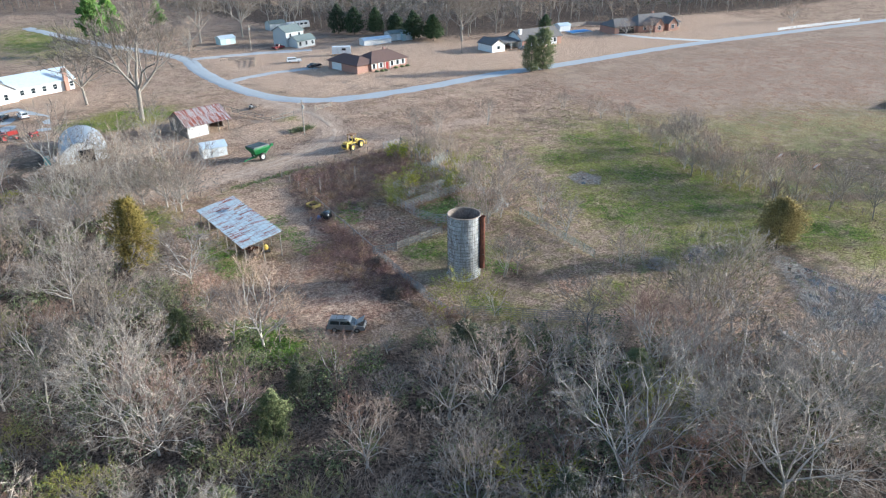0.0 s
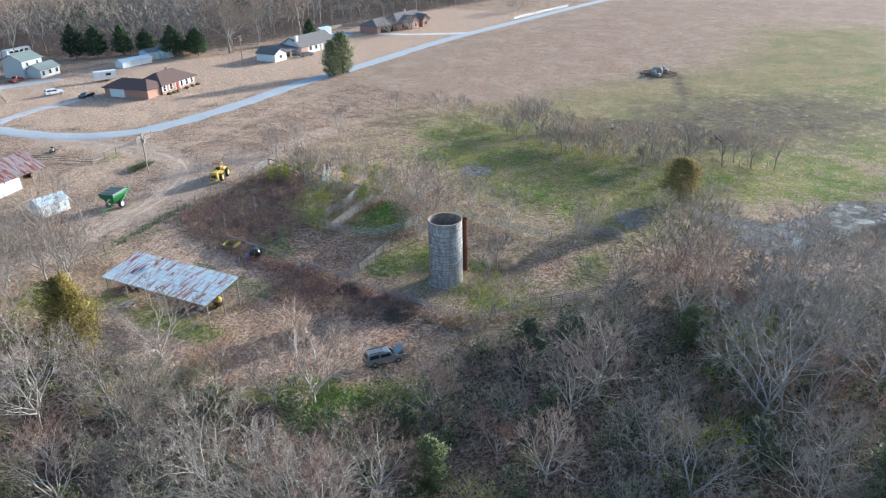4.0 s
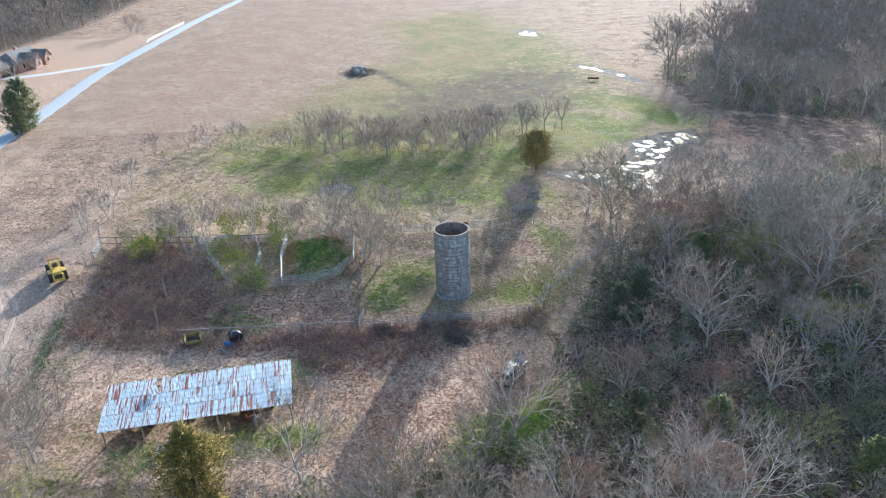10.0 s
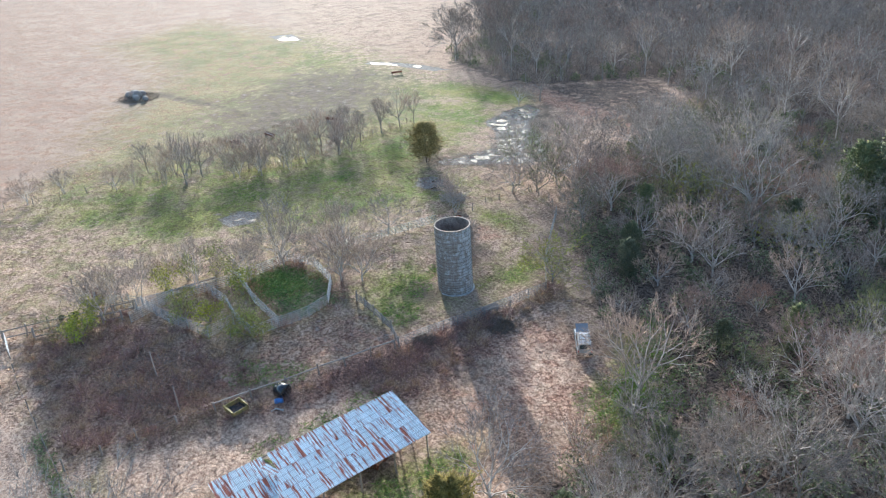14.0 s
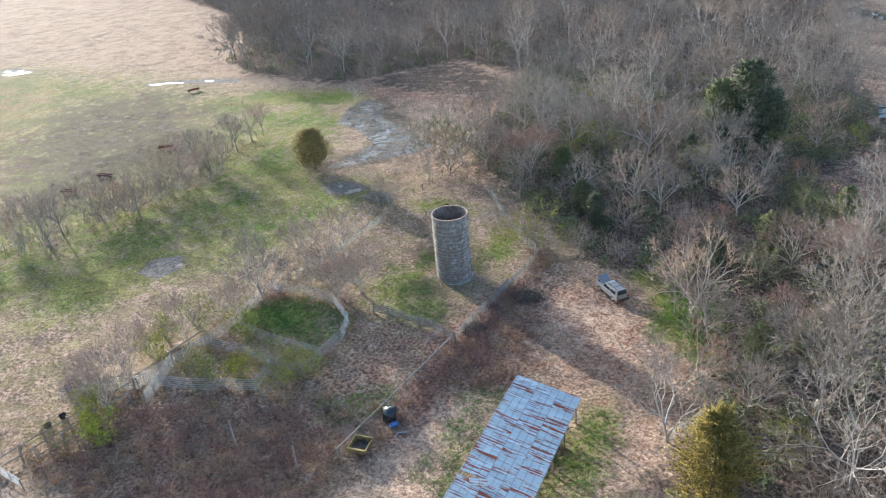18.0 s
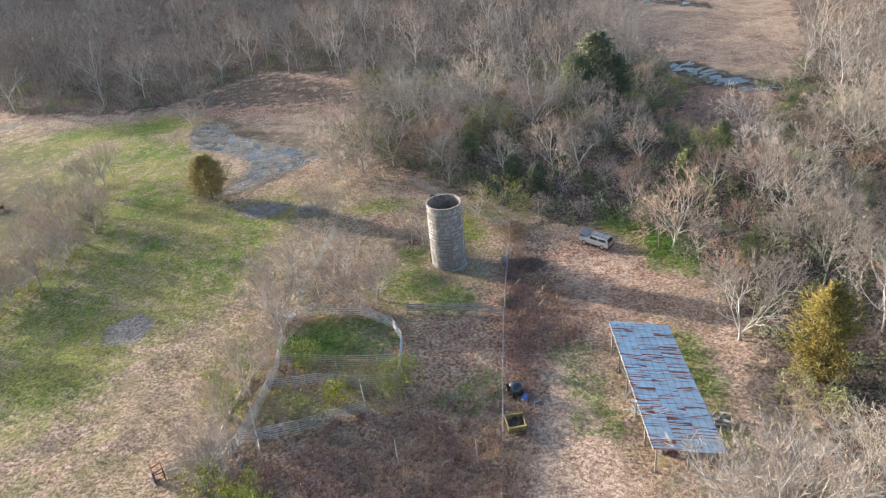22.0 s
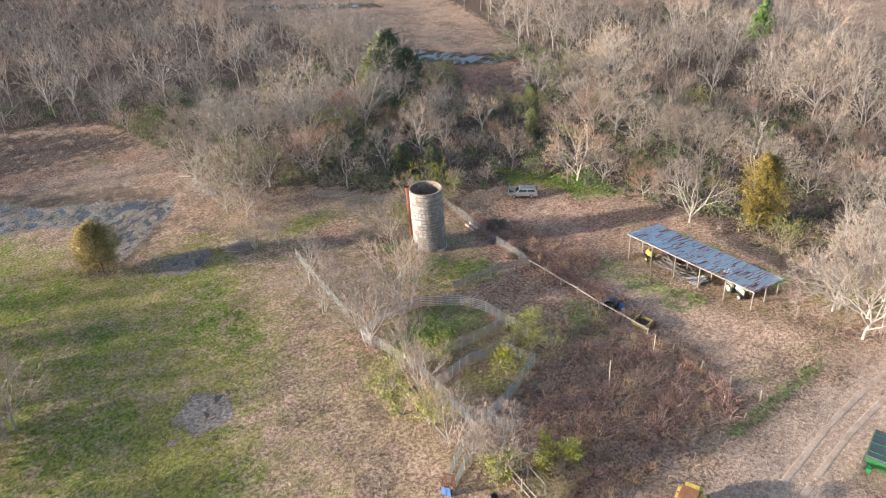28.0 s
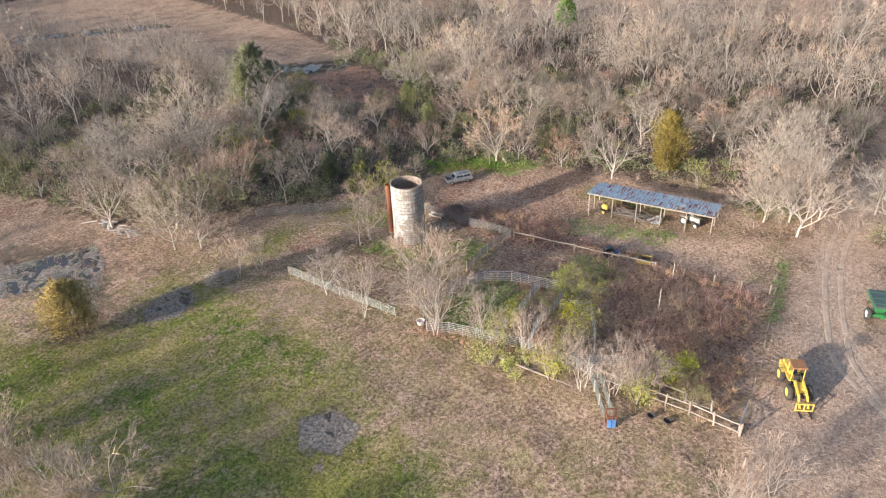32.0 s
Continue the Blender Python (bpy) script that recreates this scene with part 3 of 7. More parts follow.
def grow(seed, h, spread=1.0, limbs=5, depth=4, twigs=9, fork=0.2, stems=1, twig=1.0, thick=1.0, ratio=0.76, lift=0.04, bend=0.16):
    """A bare tree that forks again and again: tubes (p, q, r0, r1, level) and fine twigs (p, q, r)."""
    r = np.random.default_rng(seed)
    seg, spikes, fine = [], [], []

    def unit(v):
        return v / (np.linalg.norm(v) + 1e-9)

    def branch(p, d, ln, rad, level):
        d2 = unit(d + r.normal(size=3) * bend + np.array([0, 0, lift * 0.5]))
        m = p + d * ln * 0.5
        q = m + d2 * ln * 0.5
        end = rad * (0.67 if level < depth else 0.25)
        if level >= depth:
            spikes.append((p, q, rad))
        else:
            seg.append((p, m, rad, (rad + end) / 2, level))
            seg.append((m, q, (rad + end) / 2, end, level))
        if level >= depth:
            for _ in range(twigs):
                u = r.uniform(0.1, 1.0)
                b = m + (q - m) * (u * 2 - 1) if u > 0.5 else p + (m - p) * u * 2
                e = unit(d2 + r.normal(size=3) * 0.4 + np.array([0, 0, 0.1]))
                fine.append((b, b + e * ln * r.uniform(0.5, 1.05), 0.0095 * twig))
            return
        kids = [(q, 0.35 * spread), (q, 0.5 * spread), (m, 0.75 * spread)] if r.random() < 0.82 else [(q, 0.3 * spread), (q, 0.5 * spread)]
        turn0 = r.uniform(0, 6.28)
        a = unit(np.cross(d2, np.array([0.3, 0.2, 1.0]) if abs(d2[2]) < 0.95 else np.array([1.0, 0, 0])))
        c = np.cross(d2, a)
        for k, (base, ang) in enumerate(kids):
            th = turn0 + k * 2.5 + r.uniform(-0.4, 0.4)
            ang = ang * r.uniform(0.75, 1.45)
            e = d2 * math.cos(ang) + (a * math.cos(th) + c * math.sin(th)) * math.sin(ang)
            branch(base, unit(e + np.array([0, 0, lift])), ln * ratio * r.uniform(0.85, 1.15), end * (0.95 if k == 0 else 0.8), level + 1)

    tr = 0.0135 * h * thick
    total = sum(ratio ** k for k in range(depth))
    for s in range(stems):
        a0 = r.uniform(0, 6.28)
        foot = np.array([0.25 * math.cos(a0), 0.25 * math.sin(a0), -0.25]) if stems > 1 else np.array([0, 0, -0.25])
        d = unit(np.array([math.cos(a0) * (0.28 if stems > 1 else 0.06), math.sin(a0) * (0.28 if stems > 1 else 0.06), 1.0]))
        top = foot + d * h * fork
        mid = top + unit(d + r.normal(size=3) * 0.1) * h * 0.14
        w = tr / stems ** 0.5
        seg += [(foot, top, w, w * 0.8, 0), (top, mid, w * 0.8, w * 0.6, 0)]
        first = h * (0.92 - fork) / total * 0.95
        for i in range(limbs):
            th = a0 + i * 6.283 / limbs * 1.03 + r.uniform(-0.35, 0.35)
            tilt = spread * r.uniform(0.5, 1.35) * (0.3 if i == 0 else 1)
            e = unit(np.array([math.cos(th) * tilt, math.sin(th) * tilt, 1.0]))
            base = top + (mid - top) * r.uniform(0, 1) if i else mid
            branch(base, e, first * r.uniform(0.85, 1.1), w * 0.55, 1)
    return seg, spikes, fine


def tree_meshes(name, seed, trunk_mat, twig_mat, **kw):
    seg, spikes, fine = grow(seed, **kw)

    def tube_lot(levels, n):
        some = [s for s in seg if s[4] in levels]
        if not some:
            return np.zeros((0, 3)), np.zeros((0, 3), int), np.zeros((0, 4), int)
        return tubes([s[0] for s in some], [s[1] for s in some], [s[2] for s in some], [s[3] for s in some], n)
    trunk = array_mesh("trunk", *merge([tube_lot((0,), 7), tube_lot((1, 2), 4), tube_lot((3,), 3)]), trunk_mat, True)
    lots = [tube_lot((4, 5), 3), tubes([s[0] for s in spikes], [s[1] for s in spikes], [max(s[2], 0.018) for s in spikes], None, 3), blades([s[0] for s in fine], [s[1] for s in fine], [s[2] for s in fine], np.random.default_rng(seed))]
    crown = array_mesh("crown", *merge(lots), twig_mat)
    return trunk, crown


def conifer_meshes(seed, h, r_base, leaf_mat, tip=0.3, n=1500, start=0.08, thick=1.0, ragged=0.0, rounded=False):
    """Cedar: a trunk, and layered sprays of short needle clumps with gaps."""
    r = np.random.default_rng(seed)
    trunk = array_mesh("trunk", *tubes([(0, 0, -0.2)], [(0, 0, h * 0.92)], 0.022 * h, 0.02, 7), TRUNK_DARK, True)
    P, Q = [], []
    boughs = n // 22
    for i in range(boughs):
        u = start + (1 - start) * (i + r.uniform()) / boughs
        a = i * 2.4 + r.uniform(-0.5, 0.5)
        rad = r_base * (1 - (max(0, u - 0.25) / 0.75) ** 1.5) * r.uniform(0.65, 1.12) * (0.75 + min(u, 0.25)) + tip * 0.4
        if rounded:
            rad = r_base * math.sin(math.pi * (0.16 + 0.80 * u)) ** 0.75 * r.uniform(0.7, 1.1)
        rad *= 1 - ragged * (0.5 + 0.5 * math.sin(3 * a + 7 * u + seed)) * r.uniform(0.5, 1.2)
        base = np.array([0, 0, h * u])
        out = np.array([math.cos(a) * rad, math.sin(a) * rad, rad * r.uniform(0.05, 0.5)])
        for k in range(22):
            w = r.uniform(0.2, 1.0) ** 0.6
            p = base + out * w + r.normal(size=3) * 0.10 * rad
            d = out / (np.linalg.norm(out) + 1e-6) * 0.5 + rand_dirs(1, r)[0] * 0.8 + np.array([0, 0, 0.3])
            P.append(p)
            Q.append(p + d * r.uniform(0.35, 0.75) * (0.4 + 0.1 * h) * 0.6)
    P, Q = np.array(P), np.array(Q)
    crown = array_mesh("crown", *tubes(P, Q, (0.11 + 0.008 * h) * thick, None, 3), leaf_mat)
    return trunk, crown


KINDS = {}


def add_kind(key, make, label, name="bare_tree"):
    KINDS.setdefault(key, []).append((*make, label, name))


for i in range(5):
    add_kind("pale", tree_meshes("pale", 10 + i, TRUNK_PALE, BARK_PALE, h=15, spread=1.1, limbs=6, depth=5, twigs=12, fork=0.1, twig=1.7, lift=0.06, thick=0.85), "leafless pale-barked tree with white spreading limbs")
for i in range(4):
    add_kind("tan", tree_meshes("tan", 20 + i, TRUNK_PALE, BARK_TAN, h=10, spread=0.9, limbs=5, depth=5, twigs=10, fork=0.1, twig=1.75, thick=1.25), "leafless tan tree with a dense twiggy crown")
for i in range(3):
    add_kind("red", tree_meshes("red", 30 + i, TRUNK_PALE, BARK_RED, h=9, spread=0.85, limbs=5, depth=5, twigs=10, fork=0.08, twig=1.8, thick=1.25), "leafless maple with reddish buds on its twigs")
for i in range(4):
    add_kind("grey", tree_meshes("grey", 40 + i, TRUNK_GREY, BARK_GREY, h=13, spread=0.85, limbs=5, depth=5, twigs=10, fork=0.2, twig=2.0), "leafless grey tree with a tall crown")
for i in range(3):
    add_kind("olive", tree_meshes("olive", 50 + i, TRUNK_GREY, BARK_OLIVE, h=8, spread=1.0, limbs=5, depth=5, twigs=8, fork=0.04, twig=1.9), "small tree with olive-green budding twigs")
for i in range(4):
    add_kind("sapling", tree_meshes("sapling", 60 + i, TRUNK_PALE, BARK_TAN, h=6.5, spread=0.6, limbs=3, depth=4, twigs=6, fork=0.12, stems=3, twig=1.3, thick=1.1), "leafless many-stemmed sapling with tan twigs", "sapling")
for i in range(4):
    add_kind("hedge", tree_meshes("hedge", 160 + i, TRUNK_GREY, BARK_TAN, h=8.0, spread=0.75, limbs=5, depth=4, twigs=8, fork=0.2, stems=1, twig=1.8, thick=1.1), "thin leafless young tree in the fence row", "young_tree")
add_kind("oak", tree_meshes("oak", 67, TRUNK_GREY, BARK_GREY, h=22, spread=0.95, limbs=6, depth=5, twigs=16, fork=0.24, twig=2.6, thick=1.5, lift=0.1), "huge leafless oak with wide grey limbs")
add_kind("dark", tree_meshes("dark", 66, TRUNK_DARK, BARK_GREY, h=14, spread=1.5, limbs=5, depth=4, twigs=3, fork=0.2, bend=0.3), "leafless dark tree with crooked bare limbs")
for i in range(2):
    add_kind("cedar", conifer_meshes(70 + i, 8.2, 3.6, CEDAR, n=2600, ragged=0.25), "dense dark green cedar", "cedar")
add_kind("pine", conifer_meshes(77, 13, 3.2, PINE, n=2200, start=0.35), "tall light green pine in the wood", "pine")
add_kind("bronze", conifer_meshes(75, 7.2, 4.0, CEDAR_BROWN, n=7600, start=0.15, thick=0.34, ragged=0.45, rounded=True), "rounded bronze-green cedar standing in the pasture", "cedar")
for i in range(2):
    add_kind("holly", conifer_meshes(90 + i, 10, 3.5, HOLLY, n=4200, start=0.02, thick=0.5, ragged=0.4, rounded=True), "broad evergreen tree among the leafless ones", "evergreen_tree")
add_kind("yellow", conifer_meshes(76, 10.2, 3.5, CEDAR_YELLOW, n=7400, start=0.06, thick=0.27, ragged=0.7, rounded=True), "yellow-green conifer beside the open shed", "cedar")


def plant(key, x, y, scale=1.0, i=None, label="", turn=None, group=""):
    """One tree, a thing with trunk and crown."""
    n = int(rng.integers(0, 1000))
    lst = KINDS[key]
    k = (n if i is None else i) % len(lst)
    trunk, crown, text, name = lst[k]
    ob = new(name)
    ob.empty_display_size = 0.3
    ob.matrix_world = pose(x, y, float(gz(x, y)) - 0.05, 0, 0, (n * 37) % 360 if turn is None else turn) @ Matrix.Diagonal((scale, scale, scale * (0.9 + 0.2 * ((n * 13) % 10) / 10), 1))
    tagged(ob, label or text, "tree", group)
    for nm, me in (("trunk", trunk), ("crown", crown)):
        c = new(nm, me)
        c.parent = ob
    return ob


def scatter(n, box, test, gap, seed):
    r = np.random.default_rng(seed)
    out, grid = [], {}
    for _ in range(n):
        x, y = r.uniform(box[0], box[1]), r.uniform(box[2], box[3])
        c = (int(x // gap), int(y // gap))
        if any((x - a) ** 2 + (y - b) ** 2 < gap * gap for dx in (-1, 0, 1) for dy in (-1, 0, 1) for a, b in grid.get((c[0] + dx, c[1] + dy), ())):
            continue
        if not test(x, y):
            continue
        grid.setdefault(c, []).append((x, y))
        out.append((x, y))
    return out


def WOODS_IN(x, y):
    x, y = np.array(x), np.array(y)
    return bool((inside(x, y, WOODS) and not inside(x, y, FIELD) and not inside(x, y, WEST_FIELD) and not inside(x, y, BARE)) or inside(x, y, WOODS_NORTH))


# trees that stand out: kind, place, height factor
# grey at x 12.4, 10.5 and 15: darker bark in place of shade
KEY_TREES = [
    ("olive", 52.6, 64.6, 1.1), ("olive", 75.6, 45.3, 1.6), ("red", 61.7, 42.0, 1.3), ("tan", 50.8, 48.0, 0.9), ("tan", 42.3, 47.5, 1.05), ("red", 32.0, 62.2, 0.85), ("tan", 29.0, 75.4, 1.2), ("pale", 12.5, 75.5, 0.75), ("red", 12.5, 64.0, 1.2), ("pale", -9.4, 50.6, 0.85), ("tan", 27.6, 97.4, 1.1), ("tan", 74.4, 85.6, 1.05),
    ("red", -52.6, 16.9, 1.0), ("grey", 35.6, 4.3, 1.35), ("tan", 70.6, 40.8, 1.15), ("grey", 12.4, 83.5, 0.95), ("pale", 10.5, 67.8, 0.9), ("pale", 64.6, 25.2, 0.9), ("tan", 38.0, 49.0, 0.95), ("pale", 32.9, 39.4, 0.6), ("olive", 17.4, 51.6, 1.0), ("tan", 27.2, 47.8, 0.85), ("red", 43.8, 38.7, 0.65), ("tan", 26.6, 79.0, 0.8), ("olive", 21.4, 86.0, 1.0),
    ("red", 19.0, 60.8, 1.0), ("olive", 35.9, 35.3, 1.05), ("tan", 56.0, 62.6, 0.6), ("pale", 33.0, 26.0, 0.75), ("tan", 40.0, 25.0, 0.9), ("red", 47.0, 27.0, 1.0), ("olive", 52.0, 33.0, 1.0),
    ("tan", 81.6, 91.2, 1.05), ("sapling", 82.6, 104.0, 1.2), ("olive", 79.7, 121.5, 0.5), ("sapling", 91.5, 131.5, 1.0),
    ("sapling", 79.2, 60.5, 1.0), ("tan", 70.5, 84.5, 0.8), ("tan", 77.5, 86.0, 0.75), ("tan", 80.4, 73.5, 0.8), ("grey", 66.4, 69.6, 0.5),
    ("tan", 80.0, 30.5, 1.25), ("pale", 80.5, 45.0, 0.85), ("tan", 78.5, 48.5, 0.8), ("tan", 63.7, 41.8, 1.0), ("grey", 60.5, 50.5, 0.8), 
    ("grey", 10.5, 113.7, 1.0), ("tan", 35.4, 123.6, 1.1), ("pale", 38.2, 128.6, 1.05), ("tan", 31.0, 131.0, 1.0), ("grey", 26.5, 138.5, 0.9), ("olive", 27.0, 112.0, 0.8),
    ("pale", 34.6, 124.0, 0.7), ("pale", 20.0, 126.0, 0.95), ("pale", 27.4, 125.4, 0.85), ("pale", 31.0, 140.5, 0.8), ("tan", 34.0, 127.0, 1.2), ("grey", 15.0, 90.0, 0.95), ("dark", 31.0, 60.5, 0.7), ("pale", 12.0, 62.0, 0.85), ("grey", 31.0, 75.0, 0.6), ("pale", 8.0, 44.0, 0.8), ("pale", 44.0, 31.0, 1.1), ("pale", 53.0, 21.0, 1.2), ("pale", 58.0, 31.0, 0.95), 
    ("olive", 68.3, 105.1, 0.75), ("olive", 73.0, 102.0, 0.5), ("olive", 79.0, 107.0, 0.5), ("sapling", 82.0, 91.5, 1.1), ("sapling", 82.6, 80.9, 1.2), ("tan", 121.5, 77.0, 0.5), ("olive", 120.8, 71.0, 0.55), ("tan", 121.6, 65.5, 0.45), ("sapling", 84.4, 114.5, 1.0), ("olive", 82.8, 122.5, 0.5), ("sapling", 80.0, 97.2, 1.0), ("sapling", 84.7, 111.3, 1.1), ("sapling", 83.6, 117.3, 1.0),
    ("sapling", 109.4, 127.6, 1.0), ("sapling", 96.2, 128.4, 1.1), ("tan", 136.2, 116.2, 0.6), ("sapling", 137.9, 109.4, 0.9), ("tan", 132.8, 101.3, 0.55), ("sapling", 134.4, 127.3, 0.8), ("tan", 120.5, 72.0, 0.65), ("tan", 119.5, 67.5, 0.6), ("tan", 121.4, 81.0, 0.6), ("red", 118.6, 60.0, 0.6), ("tan", 122.0, 76.5, 0.7),
    ("tan", 72.5, 86.8, 0.75), ("sapling", 84.5, 107.5, 0.9), ("tan", 82.5, 98.2, 0.6), ("tan", 82.3, 116.4, 0.7), ("olive", 66.8, 102.9, 0.65),
    ("tan", 75.6, 40.4, 1.15), ("olive", 77.6, 42.4, 0.7), ("sapling", 82.1, 59.2, 1.0), ("tan", 117.4, 11.0, 0.75), ("grey", 116.1, 5.2, 0.8), ("grey", 169.9, -12.0, 1.35), ("grey", 172.5, -28.0, 1.4), ("grey", 181.0, -20.0, 1.2), ("sapling", 64.5, 70.5, 1.0),
    ("oak", 46.0, 181.5, 1.4), ("oak", 39.0, 205.0, 0.85), ("grey", 42.0, 160.0, 0.9), ("tan", 38.5, 150.0, 0.9), ("olive", 42.5, 176.0, 0.7), ("oak", 96.0, 278.0, 0.95), ("oak", 114.0, 281.0, 0.9), ("tan", 226.0, 184.0, 0.75), ("tan", 235.0, 180.0, 0.75), ("tan", 300.0, 160.0, 0.9), ("tan", 306.0, 163.0, 0.9), ("oak", 172.0, 216.0, 1.0), ("grey", 180.0, 222.0, 1.3), ("grey", 192.0, 220.0, 1.2), ("tan", 86.0, 262.0, 1.3),
    ("holly", 154.5, 160.2, 1.0), ("holly", 159.0, 159.8, 1.15), ("bronze", 102.0, 50.0, 1.05), ("yellow", 22.6, 105.6, 1.12), ("pine", 58.0, 270.0, 1.7), ("pine", 65.0, 277.0, 1.6), ("pine", 88.0, 300.0, 1.2), ("cedar", 150.0, 256.0, 1.2), ("cedar", 156.0, 250.0, 1.15), ("cedar", 162.0, 245.0, 1.1), ("cedar", 160.0, 230.0, 1.3), ("cedar", 164.0, 223.0, 1.25), ("cedar", 167.0, 228.0, 1.0), ("cedar", 146.0, 262.0, 1.3), ("cedar", 204.0, 205.0, 0.9), ("holly", 29.5, 18.0, 1.45), ("holly", 34.0, 19.5, 1.1), ("holly", 25.5, 20.5, 1.0), ("holly", 46.1, 56.6, 0.55), ("holly", 49.5, 52.0, 0.6), ("holly", 22.0, 57.0, 0.6), ("holly", 21.0, 82.0, 0.5), ("holly", 27.5, 62.5, 0.45), ("holly", 13.0, 47.0, 0.6), ("holly", 37.0, 31.0, 0.6), ("holly", 56.5, 40.0, 0.6), ("pine", -48.0, 61.0, 1.1), ("pine", -70.0, 20.0, 1.1), ("pale", -7.0, 52.0, 1.0), ("pale", -20.0, 90.0, 1.1),
]
for key, x, y, size in KEY_TREES:
    plant(key, x, y, size)
# the old fence row across the pasture: thin young trees, close together in its middle
HEDGE_ROW = [(134, 97), (131, 90), (125.5, 80), (122, 73), (123, 62), (124.5, 53), (126, 38)]
row_rng = np.random.default_rng(17)
row_pts = scatter(900, (112, 146, 36, 98), lambda x, y: float(dist_line(np.array(x), np.array(y), HEDGE_ROW)) < (5.0 if y > 50 else 2.0) and math.sin(0.42 * y + 1.0) + 0.6 * math.sin(1.1 * y) > -0.55, 3.0, 18)
for x, y in row_pts:
    key = ("sapling", "hedge", "hedge", "sapling", "hedge", "tan")[int(row_rng.integers(0, 6))]
    plant(key, x, y, row_rng.uniform(0.75, 1.3) * (0.6 if key == "tan" else 1.0), group="young trees of the fence row")
# lower growth at the edge of the clearing and before the far water
EDGE_LOW = [(27, 48), (45, 46), (60, 44), (66, 50), (52, 66), (36, 72), (27, 72)]
GAP_LOW = [(-18, 12), (14, 0), (22, 34), (10, 42), (-6, 38)]
NEAR_BOX = (-14, 96, -6, 150)
near_trees = scatter(6000, NEAR_BOX, WOODS_IN, 5.6, 3)
mixes = ["pale", "tan", "grey", "tan", "red", "olive", "tan", "grey", "grey", "olive", "red", "tan"]
MAX_SIZE = {"pale": 1.0, "tan": 0.9, "grey": 0.85, "red": 0.8, "olive": 0.85}
for n, (x, y) in enumerate(near_trees):
    key = mixes[int(rng.integers(0, len(mixes)))]
    if min((math.hypot(x - a, y - b) for _, a, b, _ in KEY_TREES), default=9) < 3.5:
        continue
    low = inside(np.array(x), np.array(y), EDGE_LOW) or inside(np.array(x), np.array(y), GAP_LOW)
    if low and key in ("pale", "grey"):
        key = "tan" if n % 2 else "olive"
    # darker bark stands in for shade on the trees of this corner
    if x < 24 and y < 110 and key == "pale" and n % 3:
        key = "grey"
    if math.hypot(x - 22.6, y - 105.6) < 7:
        continue
    plant(key, x, y, (0.68 if low else 1.0) * MAX_SIZE[key] * rng.uniform(0.65, 1.05) * (0.6 if y > 136 else 1), group="trees of the wood")


# woods farther off, in one object for each belt
def far_forms(seed, **kw):
    """Limbs (four-sided faces) and twigs (three-sided ones) of one far tree."""
    seg, spikes, fine = grow(seed, **kw)
    limbs = tubes([q[0] for q in seg], [q[1] for q in seg], [max(q[2], 0.03) for q in seg], [max(q[3], 0.02) for q in seg], 3)
    ends = blades([q[0] for q in spikes], [q[1] for q in spikes], 0.035, np.random.default_rng(seed + 1))
    return merge([limbs, ends, blades([q[0] for q in fine], [q[1] for q in fine], [q[2] for q in fine], np.random.default_rng(seed))])


CLOSE_FORMS = [far_forms(300 + i, h=14, spread=(0.85, 1.1, 0.7)[i % 3], limbs=5, depth=4, twigs=6, fork=(0.12, 0.2, 0.25)[i % 3], twig=2.9, thick=0.8) for i in range(6)]
FAR_FORMS = [far_forms(320 + i, h=14, spread=(0.85, 1.05)[i % 2], limbs=4, depth=3, twigs=8, fork=0.18, twig=6.5, thick=0.9) for i in range(4)]


def belt(name, pts, sizes, mat, limb_mat, seed, label, forms):
    """Many trees a long way off, joined: trunk, limbs and twigs."""
    r = np.random.default_rng(seed)
    lots = []
    for (x, y), s in zip(pts, sizes):
        v, tri, quad = forms[int(r.integers(0, len(forms)))]
        a, tall = r.uniform(0, 6.28), s * r.uniform(0.9, 1.15)
        c, d = math.cos(a) * s, math.sin(a) * s
        w = np.stack([v[:, 0] * c - v[:, 1] * d + x, v[:, 0] * d + v[:, 1] * c + y, v[:, 2] * tall + float(gz(x, y))], 1)
        lots.append((w, tri, quad))
    v, tri, quad = merge(lots)
    me = array_mesh(name, v, tri, quad, mat)
    me.materials.append(limb_mat)
    me.polygons.foreach_set("material_index", np.concatenate([np.zeros(len(tri), np.int32), np.ones(len(quad), np.int32)]))
    return tagged(new(name, me), label, "woods", kind="stuff")


far = scatter(22000, (-215, 340, -270, 190), lambda x, y: WOODS_IN(x, y) and not (NEAR_BOX[0] < x < NEAR_BOX[1] and NEAR_BOX[2] < y < NEAR_BOX[3]), 5.6, 5)
for n, (mat, label) in enumerate(((HAZED_GREY, "far wood of leafless grey trees"), (HAZED_TAN, "far wood of leafless tan trees"), (BARK_GREY, "far wood of pale grey leafless trees"), (HAZED_RED, "far wood of reddish leafless trees"))):
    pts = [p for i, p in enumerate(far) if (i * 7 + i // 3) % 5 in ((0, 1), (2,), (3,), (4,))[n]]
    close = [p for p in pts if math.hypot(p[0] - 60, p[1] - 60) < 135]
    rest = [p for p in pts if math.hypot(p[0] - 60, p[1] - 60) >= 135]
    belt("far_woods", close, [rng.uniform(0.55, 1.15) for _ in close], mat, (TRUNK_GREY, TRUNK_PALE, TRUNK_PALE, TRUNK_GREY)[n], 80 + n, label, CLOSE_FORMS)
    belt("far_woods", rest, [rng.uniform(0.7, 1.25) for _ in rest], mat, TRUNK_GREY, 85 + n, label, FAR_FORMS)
NORTH = [(150, 262), (172, 226), (215, 212), (270, 208), (330, 190), (420, 180), (640, 160), (900, 400), (300, 700), (60, 640), (-100, 520), (-60, 470), (60, 440), (110, 400), (130, 330), (138, 280)]
